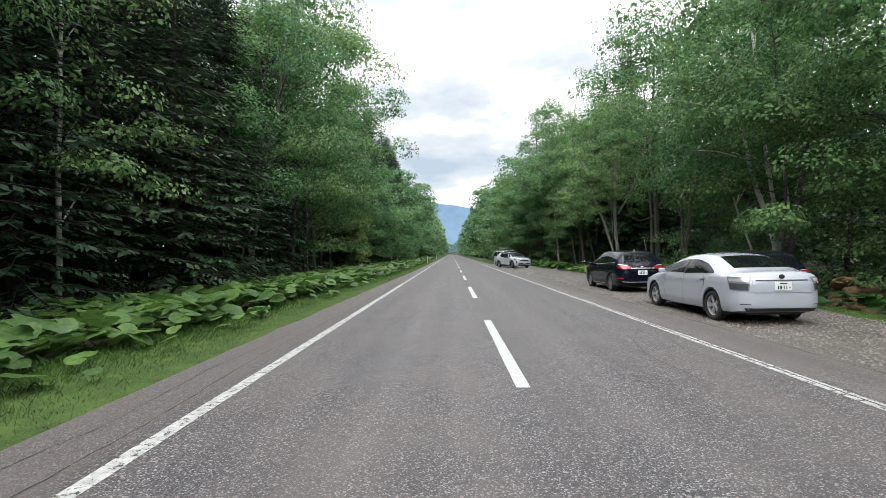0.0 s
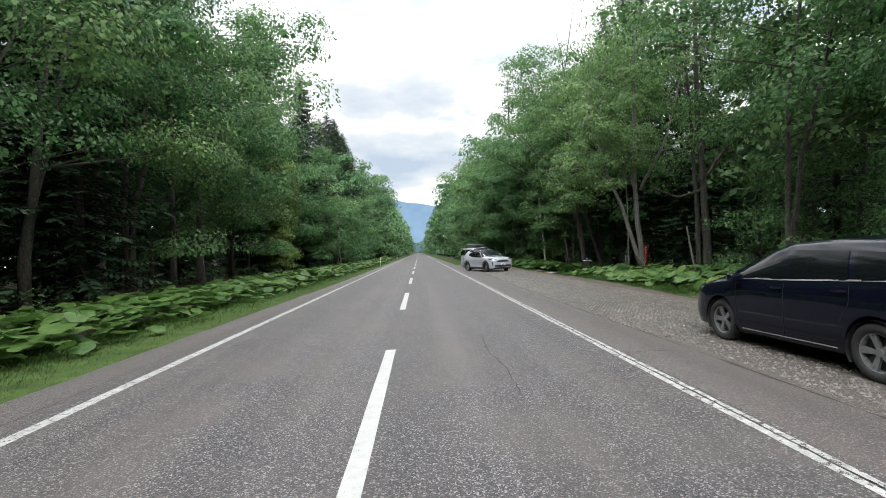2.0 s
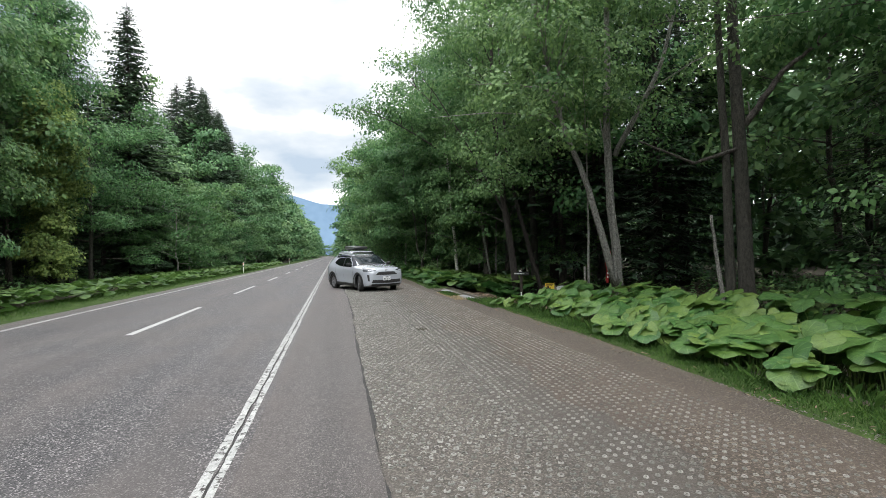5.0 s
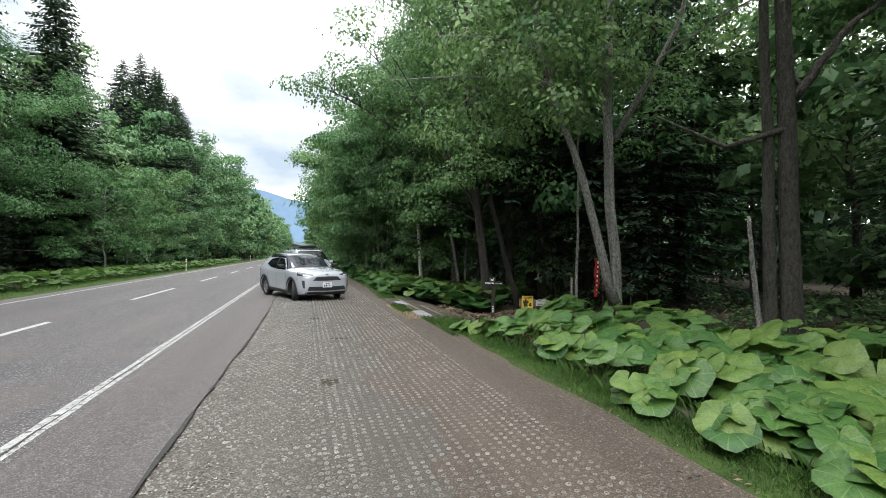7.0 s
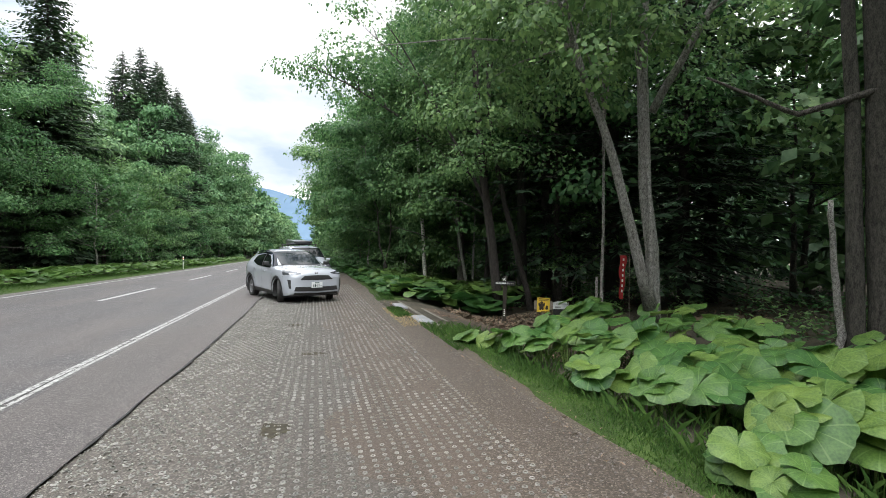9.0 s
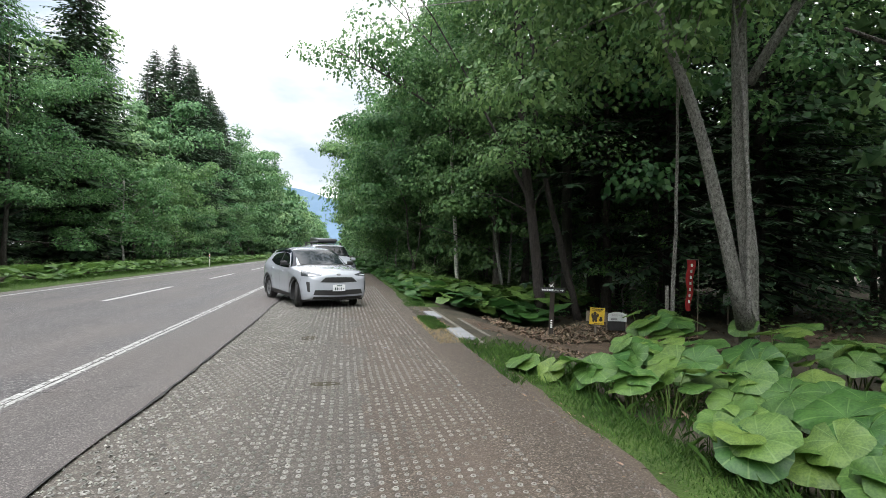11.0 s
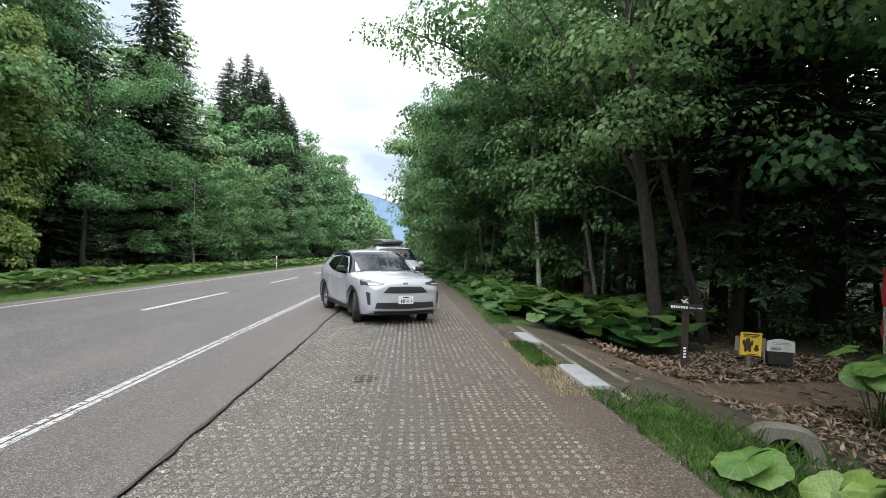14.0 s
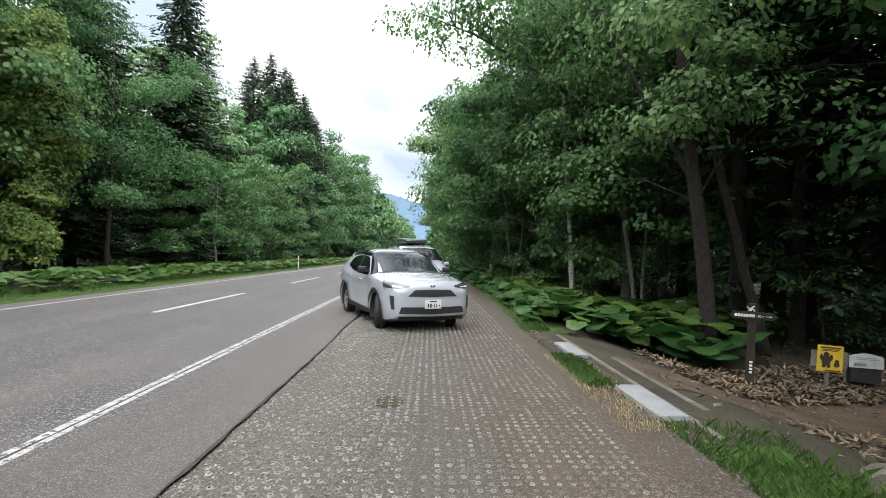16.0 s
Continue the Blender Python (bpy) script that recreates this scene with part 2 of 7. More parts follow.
M_CONCRETE_OLD = surface("old_concrete", (0.07, 0.065, 0.05), (0.19, 0.175, 0.15), 3.5, 0.9, bump=0.5, fine=50)
M_LITTER = surface("dry_leaf", (0.07, 0.05, 0.032), (0.235, 0.18, 0.115), 3, 0.8, bump=0, fine=20, islands=0.6)
M_LITTER_DARK = surface("old_leaf", (0.05, 0.035, 0.02), (0.13, 0.09, 0.05), 3, 0.85, bump=0, islands=0.4)
M_STRAW = surface("straw", (0.22, 0.17, 0.08), (0.4, 0.32, 0.17), 3, 0.8, bump=0, islands=0.3)
M_DARKWOOD = surface("dark_wood", (0.015, 0.011, 0.008), (0.05, 0.038, 0.028), 12, 0.8, bump=0.4, stretch=(1, 1, 0.15))
M_GREYWOOD = surface("grey_wood", (0.12, 0.1, 0.08), (0.26, 0.22, 0.18), 10, 0.85, bump=0.4, stretch=(1, 1, 0.2))
M_ROTTEN = surface("rotten_wood", (0.06, 0.035, 0.02), (0.2, 0.12, 0.068), 6, 0.9, bump=0.8, stretch=(1, 1, 0.3), dist=0.03)
M_TORN = surface("torn_wood", (0.13, 0.07, 0.03), (0.36, 0.22, 0.11), 7, 0.9, bump=0.7, stretch=(1, 1, 0.4), dist=0.03)
M_SIGNBLACK = surface("black_board", (0.008, 0.008, 0.008), (0.022, 0.021, 0.02), 8, 0.6, bump=0.1)
M_SIGNWHITE = surface("white_lettering", (0.6, 0.6, 0.58), (0.78, 0.78, 0.76), 12, 0.6, bump=0.05)
M_YELLOW = surface("yellow_print", (0.62, 0.42, 0.03), (0.78, 0.55, 0.06), 6, 0.55, bump=0.05)
M_INKBROWN = surface("dark_print", (0.03, 0.022, 0.015), (0.07, 0.05, 0.035), 10, 0.6, bump=0)
M_PALEPRINT = surface("pale_print", (0.4, 0.43, 0.42), (0.6, 0.62, 0.6), 7, 0.5, bump=0.05)
M_GREYPRINT = surface("grey_print", (0.15, 0.16, 0.16), (0.3, 0.31, 0.3), 9, 0.6, bump=0)
M_REDCLOTH = surface("red_cloth", (0.26, 0.012, 0.014), (0.42, 0.024, 0.024), 4, 0.8, bump=0.2, through_light=0.2)
M_ORANGE = surface("orange_reflector", (0.7, 0.16, 0.02), (0.85, 0.24, 0.03), 20, 0.3, bump=0)
# the blue haze of distance is put into the ridge's colour
M_MOUNTAIN = surface("haze_tinted_forest", (0.075, 0.125, 0.185), (0.095, 0.15, 0.215), 0.004, 1.0, bump=0, fine=0.02)

# the near leaves carry pale veins that fan out from the stalk
M_BUR_VEIN = M_BUR.copy()
M_BUR_VEIN.name = "veined_butterbur_leaf"
vn, vl = M_BUR_VEIN.node_tree.nodes, M_BUR_VEIN.node_tree.links
v_tc, v_s, v_at, v_k, v_sin, v_rp, v_mx = (vn.new("ShaderNode" + k) for k in ("TexCoord", "SeparateXYZ", "Math", "Math", "Math", "ValToRGB", "Mix"))
v_at.operation, v_k.operation, v_sin.operation = "ARCTAN2", "MULTIPLY", "SINE"
v_k.inputs[1].default_value = 9.0
v_rp.color_ramp.elements[0].position, v_rp.color_ramp.elements[0].color = 0.93, (0, 0, 0, 1)
v_rp.color_ramp.elements[1].position, v_rp.color_ramp.elements[1].color = 1.0, (0.45, 0.45, 0.45, 1)
v_mx.data_type = "RGBA"
v_mx.inputs["B"].default_value = (0.2, 0.32, 0.1, 1)
for k in vn:
    if k.type == "VALTORGB" and k != v_rp:
        k.color_ramp.elements[0].color, k.color_ramp.elements[1].color = (0.036, 0.1, 0.019, 1), (0.102, 0.205, 0.042, 1)
vl.new(v_tc.outputs["Object"], v_s.inputs[0])
vl.new(v_s.outputs["Y"], v_at.inputs[0])
vl.new(v_s.outputs["X"], v_at.inputs[1])
vl.new(v_at.outputs[0], v_k.inputs[0])
vl.new(v_k.outputs[0], v_sin.inputs[0])
vl.new(v_sin.outputs[0], v_rp.inputs["Fac"])
vl.new(v_rp.outputs["Color"], v_mx.inputs["Factor"])
v_to = [k for k in vl if k.to_socket.name in ("Base Color", "Color") and k.to_node.type in ("BSDF_PRINCIPLED", "BSDF_TRANSLUCENT")]
v_from = v_to[0].from_socket
vl.new(v_from, v_mx.inputs["A"])
for k in v_to:
    vl.new(v_mx.outputs["Result"], k.to_socket)

# ---- helpers for meshes ----
def mesh_of(name, verts, faces, material, smooth=False):
    me = bpy.data.meshes.new(name)
    me.from_pydata(verts, [], faces)
    me.materials.append(material)
    if smooth:
        me.shade_smooth()
    me.update()
    return me


def part(name, bm, material, parent=None, label=""):
    """Links a bmesh, or a ready mesh, as one mesh object under a thing."""
    if isinstance(bm, bmesh.types.BMesh):
        me = bpy.data.meshes.new(name)
        bm.to_mesh(me)
        bm.free()
        me.materials.append(material)
    else:
        me = bm
    ob = new(name, me)
    ob.parent = parent
    return tagged(ob, label)


def box(bm, x0, x1, y0, y1, z0, z1, bevel=0.0):
    r = bmesh.ops.create_cube(bm, size=1, matrix=Matrix.LocRotScale(((x0 + x1) / 2, (y0 + y1) / 2, (z0 + z1) / 2), None, (x1 - x0, y1 - y0, z1 - z0)))
    if bevel:
        edges = {e for v in r["verts"] for e in v.link_edges}
        bmesh.ops.bevel(bm, geom=list(edges), offset=bevel, segments=2, affect="EDGES", profile=0.6)


def tube(verts, faces, path, radii, sides=8, cap=True):
    """Adds a tapered tube along a path to a list of verts and faces."""
    path = np.asarray(path, float)
    base = len(verts)
    for i, c in enumerate(path):
        d = path[min(i + 1, len(path) - 1)] - path[max(i - 1, 0)]
        d /= np.linalg.norm(d) + 1e-9
        u = np.cross(d, (0.31, 0.95, 0.05))
        u /= np.linalg.norm(u) + 1e-9
        w = np.cross(d, u)
        for k in range(sides):
            a = 2 * math.pi * k / sides
            verts.append(tuple(c + radii[i] * (math.cos(a) * u + math.sin(a) * w)))
    for i in range(len(path) - 1):
        for k in range(sides):
            k2 = (k + 1) % sides
            faces.append((base + i * sides + k, base + i * sides + k2, base + (i + 1) * sides + k2, base + (i + 1) * sides + k))
    if cap:
        faces.append(tuple(base + k for k in range(sides))[::-1])
        faces.append(tuple(base + (len(path) - 1) * sides + k for k in range(sides)))


def setting(name, mesh, label, category):
    return tagged(new(name, mesh), label, category, kind="structure")


# ---- ground ----
def ease(a, b, v):
    s = min(1.0, max(0.0, (v - a) / (b - a)))
    return s * s * (3 - 2 * s)


def ground_z(x, y):
    """The lie of the land: flat under road and lay-by, banks falling away to both sides."""
    z = -0.03
    if x < -4:
        z -= 0.25 * ease(-4.6, -9.5, x) if x < -4.6 else 0.0
        z += 0.12 * noise.noise((x * 0.3, y * 0.3, 0)) * ease(-5, -9, x)
    if x > 7.6:
        z -= 0.62 * ease(8.3, 11.0, x) - 0.15 * ease(13, 18, x)
        z += 0.10 * noise.noise((x * 0.35, y * 0.35, 3)) * ease(9, 12, x)
        z -= 0.6 * math.exp(-(((x - 9.72) / 0.62) ** 2) - ((y - 38.25) / 0.62) ** 2)
    return z


xs = np.concatenate([np.array([-3500, -900, -300, -120, -70]), np.arange(-50, -12, 2.0), np.arange(-12, -3.5, 0.5), np.array([-3, 0, 3, 5, 7]), np.arange(7.5, 14, 0.4), np.arange(14, 50, 2.0), np.array([70, 120, 300, 900, 3500])])
ys = np.concatenate([np.array([-3000, -400, -100, -40]), np.arange(-20, 24, 2.0), np.arange(24, 52, 0.5), np.arange(52, 130, 3.0), np.array([160, 220, 320, 460, 700, 1300, 4500])])
gv = [(float(x), float(y), ground_z(x, y)) for y in ys for x in xs]
nx = len(xs)
gf = [(j * nx + i, j * nx + i + 1, (j + 1) * nx + i + 1, (j + 1) * nx + i) for j in range(len(ys) - 1) for i in range(nx - 1)]
ground = setting("ground", mesh_of("ground", gv, gf, M_SOIL, True), "dark forest soil with leaf litter", "ground")


def seam_x(y):
    """Where the asphalt ends at the lay-by."""
    return float(np.interp(y, (10, 22, 26, 33, 37, 41, 45, 52), (4.12, 4.13, 4.15, 4.22, 4.3, 4.31, 4.25, 4.18)))


def left_x(y):
    """Where the left shoulder ends at the grass."""
    return float(np.interp(y, (8, 20, 28, 34, 50), (-4.12, -4.06, -3.98, -3.84, -3.76)))


def verge_x(y):
    """Where the lay-by's earth ends at the grass."""
    return float(np.interp(y, (4, 9, 11.7, 14, 19, 22, 24, 27, 31, 36, 38.5, 41, 44, 49, 56), (7.0, 7.35, 8.05, 8.4, 8.4, 7.9, 7.48, 7.68, 7.95, 7.95, 7.86, 7.6, 7.58, 7.78, 7.75)))


def strip(x0, x1, y0, y1, z, step=4.0, wob0=0.0, wob1=0.0, seed=0):
    """A flat strip along the road; its edges may wander, and may be given as functions of y."""
    v, f = [], []
    n = max(1, int((y1 - y0) / step))
    for i in range(n + 1):
        y = y0 + (y1 - y0) * i / n
        a = (x0(y) if callable(x0) else x0) + wob0 * (noise.noise((seed, y * 0.7, 0)) + 0.5 * noise.noise((seed, y * 3.1, 1)))
        b = (x1(y) if callable(x1) else x1) + wob1 * (noise.noise((seed + 9, y * 0.7, 0)) + 0.5 * noise.noise((seed + 9, y * 3.1, 1)))
        v += [(a, y, z), ((a + b) / 2, y, z), (b, y, z)]
        if i:
            k = 3 * i
            f += [(k - 3, k - 2, k + 1, k), (k - 2, k - 1, k + 2, k + 1)]
    return v, f


EDGE_R, LAY = 4.12, 7.75
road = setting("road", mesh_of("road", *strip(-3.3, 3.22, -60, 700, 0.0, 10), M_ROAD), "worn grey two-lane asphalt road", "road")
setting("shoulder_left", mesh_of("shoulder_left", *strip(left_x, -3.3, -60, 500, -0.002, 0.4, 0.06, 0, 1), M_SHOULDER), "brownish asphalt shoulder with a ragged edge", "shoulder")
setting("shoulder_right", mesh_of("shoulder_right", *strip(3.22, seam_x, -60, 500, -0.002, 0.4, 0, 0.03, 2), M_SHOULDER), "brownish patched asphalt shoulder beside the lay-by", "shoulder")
lay_by = setting("lay_by", mesh_of("lay_by", *strip(EDGE_R - 0.05, verge_x, -10, 62, -0.022, 0.3, 0, 0.05, 3), M_GRAVEL), "pressed gravel lay-by with plastic ground grid", "lay-by")
setting("verge_left", mesh_of("verge_left", *strip(-6.6, lambda y: left_x(y) + 0.02, -30, 420, -0.028, 0.4, 0.1, 0.06, 6), M_TURF), "green mown grass verge", "verge")
for y0, y1 in ((-10, 38.4), (43.6, 62)):
    setting("verge_right", mesh_of("verge_right", *strip(lambda y: verge_x(y) - 0.03, 8.5, y0, y1, -0.026, 0.4, 0.08, 0.05, 7), M_TURF), "green grass verge beside the lay-by", "verge")
setting("verge_far", mesh_of("verge_far", *strip(EDGE_R, 6.4, 62, 420, -0.02, 1.0, 0.06, 0.1, 8), M_TURF), "green grass verge along the road", "verge")

# ---- trees ----
def leaves(rng, centres, per, spread, size, flat=0.36, tilt=0.5, droop=0.3, wide=0.34):
    """Four-cornered leaves scattered in flattened clusters. Returns verts and quads."""
    c = np.repeat(np.asarray(centres), per, axis=0)
    n = len(c)
    d = rng.normal(size=(n, 3))
    d /= np.linalg.norm(d, axis=1)[:, None]
    d *= rng.random(n)[:, None] ** 0.5
    p = c + d * np.array([spread, spread, spread * flat])
    az = rng.random(n) * 2 * np.pi
    along = np.stack([np.cos(az), np.sin(az), -droop + 0.5 * rng.normal(size=n) * tilt], 1)
    along /= np.linalg.norm(along, axis=1)[:, None]
    side = np.stack([-np.sin(az), np.cos(az), rng.normal(size=n) * tilt], 1)
    side /= np.linalg.norm(side, axis=1)[:, None]
    nrm = np.cross(along, side)
    s = size * (0.65 + 0.7 * rng.random(n))[:, None]
    v = np.stack([p, p + along * s * 0.45 + side * s * wide + nrm * s * 0.08, p + along * s, p + along * s * 0.45 - side * s * wide + nrm * s * 0.08], 1).reshape(-1, 3)
    q = np.arange(4 * n).reshape(-1, 4)
    return v, q


def sprays(rng, centres, per, reach, size, flat=0.46, wide=0.36, under=-0.22):
    """Leaves laid like shingles over the upper shell of flattened boughs. Returns verts and quads."""
    c = np.asarray(centres)
    n = len(c) * per
    big = np.repeat(reach * (0.6 + 0.75 * rng.random(len(c))), per)[:, None]
    c = np.repeat(c, per, axis=0)
    z = under + (1 - under) * rng.random(n)
    az = rng.random(n) * 2 * np.pi
    ring = np.sqrt(np.maximum(0, 1 - z * z))
    d = np.stack([ring * np.cos(az), ring * np.sin(az), z], 1)
    ph = c[:, 0] * 9 + c[:, 2] * 5
    lump = 1 + (0.2 * np.sin(3 * az + ph) + 0.16 * np.sin(7 * az - 2 * ph))[:, None] * ring[:, None]
    p = c + d * np.array([1, 1, flat]) * big * lump * (1.06 - 0.45 * rng.random(n) ** 2.2)[:, None]
    # the rim of a bough hangs down
    p[:, 2] -= (0.24 * ring**3)[:] * big[:, 0] * (0.6 + 0.8 * rng.random(n))
    out = c * np.array([1, 1, 0])
    out /= np.linalg.norm(out, axis=1)[:, None] + 0.3
    nrm = d * np.array([0.8, 0.8, 0.5]) + np.array([0, 0, 0.34]) + out * 0.3 + rng.normal(size=(n, 3)) * 0.32
    nrm /= np.linalg.norm(nrm, axis=1)[:, None]
    along = d * np.array([1, 1, 0.2]) + np.array([0, 0, -0.4]) + rng.normal(size=(n, 3)) * 0.5
    along -= nrm * (along * nrm).sum(1)[:, None]
    along /= np.linalg.norm(along, axis=1)[:, None]
    side = np.cross(nrm, along)
    s = size * (0.6 + 0.75 * rng.random(n))[:, None]
    v = np.stack([p, p + along * s * 0.45 + side * s * wide - nrm * s * 0.07, p + along * s - nrm * s * 0.12, p + along * s * 0.45 - side * s * wide - nrm * s * 0.07], 1).reshape(-1, 3)
    return v, np.arange(4 * n).reshape(-1, 4)


def spaced(rng, pts, count, gap):
    """Up to count of the points, none nearer to another than about gap."""
    got = []
    for p in pts[rng.permutation(len(pts))]:
        if all(((p - q) * (1, 1, 1.5) @ ((p - q) * (1, 1, 1.5))) > gap * gap for q in got):
            got.append(p)
            if len(got) == count:
                break
    return np.array(got)


def quads(name, v, q, material):
    me = bpy.data.meshes.new(name)
    me.vertices.add(len(v))
    me.vertices.foreach_set("co", np.asarray(v, np.float32).ravel())
    me.loops.add(q.size)
    me.loops.foreach_set("vertex_index", q.astype(np.int32).ravel())
    me.polygons.add(len(q))
    me.polygons.foreach_set("loop_start", np.arange(0, q.size, 4, dtype=np.int32))
    me.materials.append(material)
    me.update()
    me.validate()
    return me


def tree(name, trunk_mesh, crown_mesh, bough_mesh, label, category="tree", group=""):
    root = new(name)
    root.empty_display_size = 0.3
    part("trunk", trunk_mesh, None, root)
    part("crown", crown_mesh, None, root)
    if bough_mesh:
        tagged(part("branchwork", bough_mesh, None, root), kind="stuff")
    return tagged(root, label, category, group)


def broadleaf(seed, height, clear, radius, clusters, per, size, bark, leaf, girth=0.17, fork=0, lean=0.0, name="broadleaf_tree", limbs=True, bough=0.3, core=70):
    rng = np.random.default_rng(seed)
    v, f, bv, bf, tips = [], [], [], [], []
    stems = max(1, fork)
    for s in range(stems):
        az0 = rng.random() * 6.28 + s * 6.28 / stems
        top = np.array([math.cos(az0), math.sin(az0), 0]) * (lean if stems == 1 else 0.16 * height)
        k = 9
        path = [top * (i / k) ** 1.3 + np.array([rng.normal() * 0.1, rng.normal() * 0.1, 0]) * (i > 0) + np.array([0, 0, height * 0.9 * i / k]) for i in range(k + 1)]
        path[0][2] = -0.4
        rad = [girth / stems**0.4 * (1.35 if i == 0 else 1) * (1 - 0.88 * i / k) for i in range(k + 1)]
        tube(v, f, path, rad, 9 if limbs else 6)
        path = np.array(path)
        n = int(15 / stems) + 4
        for b in range(n):
            u = clear + (1 - clear) * (b + 0.5) / n * 0.97
            i = min(k - 1, int(u / 0.9 * k * 0.9))
            start = path[i] + (path[i + 1] - path[i]) * rng.random()
            az = az0 + b * 2.4 + rng.normal() * 0.3
            prof = math.sin(math.pi * min(1, 0.16 + 0.78 * (u - clear) / (1 - clear))) ** 0.7
            ln = radius * (0.45 + 0.75 * prof) * (0.8 + 0.4 * rng.random())
            el = 0.15 + 0.6 * u + rng.normal() * 0.1
            d = np.array([math.cos(az) * math.cos(el), math.sin(az) * math.cos(el), math.sin(el)])
            limb = [start + d * ln * t + np.array([0, 0, -0.12 * ln * t * t]) + rng.normal(size=3) * 0.06 * ln * t for t in (0, 0.3, 0.6, 1)]
            r0 = girth * 0.36 * (1.1 - 0.7 * u)
            if limbs:
                tube(bv, bf, limb, [r0, r0 * 0.7, r0 * 0.45, r0 * 0.12], 5)
            tips += [limb[3], limb[2] + rng.normal(size=3) * 0.3]
            for t in (0.45, 0.7):
                base = limb[1] * (1 - t) + limb[3] * t
                e = d + rng.normal(size=3) * 0.55
                e[2] *= 0.5
                tip = base + e / np.linalg.norm(e) * ln * 0.5
                if limbs:
                    tube(bv, bf, [base, (base + tip) / 2 + rng.normal(size=3) * 0.05, tip], [r0 * 0.4, r0 * 0.25, 0.01], 4, False)
                tips += [tip, (base + tip) / 2]
    tips = np.array(tips)
    pick = spaced(rng, tips, clusters, radius * bough * 0.72)
    lv, lq = sprays(rng, pick, per, radius * bough, size)
    # larger leaves added inside each bough to block light passing through
    dv, dq = leaves(rng, pick - np.array([0, 0, 0.06 * radius * bough]), 9, radius * bough * 0.55, max(size * 1.3, radius * bough * 0.24), 0.28, 0.3, 0.1, 0.42)
    lv, lq = np.concatenate([lv, dv]), np.concatenate([lq, dq + len(lv)])
    # the inner leaves that close the crown round the stem
    axis = np.stack([tips[:, 0] * 0, tips[:, 1] * 0, tips[:, 2]], 1)
    inner = (axis + (tips - axis) * 0.55)[rng.integers(0, len(tips), core)]
    cv, cq = leaves(rng, inner, 6, radius * 0.2, max(size * 1.4, 0.2), 0.6)
    lv, lq = np.concatenate([lv, cv]), np.concatenate([lq, cq + len(lv)])
    return mesh_of(name + "_trunk", v, f, bark, True), quads(name + "_crown", lv, lq, leaf), mesh_of(name + "_branchwork", bv, bf, bark, True) if bv else None


def conifer(seed, height, clear, radius, step, fans, size, leaf, girth=0.16, boughs=True, thin=0.11, taper=0.88):
    rng = np.random.default_rng(seed)
    v, f, bv, bf = [], [], [], []
    tube(v, f, [(0, 0, -0.4), (0, 0, height * 0.3), (0.05, 0.02, height * 0.7), (0, 0, height)], [girth * 1.3, girth, girth * 0.5, 0.015], 8)
    pos, dirs, lens = [], [], []
    z = clear * height
    while z < height * 0.985:
        u = (z / height - clear) / (1 - clear)
        r = radius * (1 - u) ** taper * (0.75 + 0.4 * rng.random()) + 0.15
        if u < 0.15:
            r *= 0.7
        n = rng.integers(6, 10)
        a0 = rng.random() * 6.28
        for b in range(n):
            if rng.random() < 0.1:
                continue
            a = a0 + 6.28 * b / n + rng.normal() * 0.15
            rr = r * (0.75 + 0.4 * rng.random())
            d = np.array([math.cos(a), math.sin(a), 0])
            drop = 0.2 + 0.2 * rng.random() - 0.4 * u
            ends = [np.array([0, 0, z]) + d * rr * t + np.array([0, 0, -drop * rr * t * (1.25 - 0.45 * t)]) for t in (0, 0.5, 1)]
            if r > 0.5 and boughs:
                tube(bv, bf, ends, [0.03, 0.018, 0.005], 3, False)
            m = max(6, int(fans * rr / radius))
            for t in np.linspace(0.18, 1, m):
                p = np.array([0, 0, z]) + d * rr * t + np.array([0, 0, -drop * rr * t * (1.25 - 0.45 * t)])
                for sgn in (-1, 1):
                    w = d * 0.75 + sgn * np.array([-d[1], d[0], 0]) * (0.95 - 0.3 * t) + np.array([0, 0, -0.35 + rng.normal() * 0.2])
                    pos.append(p)
                    dirs.append(w / np.linalg.norm(w))
                    lens.append(size * min(1, 0.3 + 5 * (1 - u)) * (0.46 + 0.54 * (1 - u)) * (1.15 - 0.5 * t) * (0.7 + 0.6 * rng.random()))
        z += step * (0.8 + 0.4 * rng.random()) * (1 - 0.35 * u)
    p, w, s = np.array(pos), np.array(dirs), np.array(lens)[:, None]
    side = np.cross(w, rng.normal(size=p.shape) * 0.35 + np.array([0, 0, 1]))
    side /= np.linalg.norm(side, axis=1)[:, None]
    lv = np.stack([p, p + w * s * 0.5 + side * s * thin, p + w * s, p + w * s * 0.5 - side * s * thin], 1).reshape(-1, 3)
    lq = np.arange(len(lv)).reshape(-1, 4)
    return mesh_of("conifer_trunk", v, f, M_BARK_DARK, True), quads("conifer_crown", lv, lq, leaf), mesh_of("conifer_branchwork", bv, bf, M_BARK_DARK, True) if bv else None


NEAR = [broadleaf(11, 18, 0.16, 4.4, 72, 400, 0.145, M_BARK, M_LEAF), broadleaf(12, 17, 0.17, 4.2, 72, 400, 0.14, M_BARK_PALE, M_LEAF, 0.15),
        broadleaf(13, 19, 0.25, 4.6, 72, 400, 0.14, M_BARK, M_LEAF, 0.2, 2), broadleaf(14, 15, 0.27, 4.0, 72, 380, 0.135, M_BARK, M_LEAF, 0.13, 3)]
CLOSE = [broadleaf(17, 18, 0.34, 4.4, 76, 400, 0.14, M_BARK, M_LEAF), broadleaf(18, 17, 0.32, 4.6, 76, 400, 0.14, M_BARK, M_LEAF, 0.14, 2)]
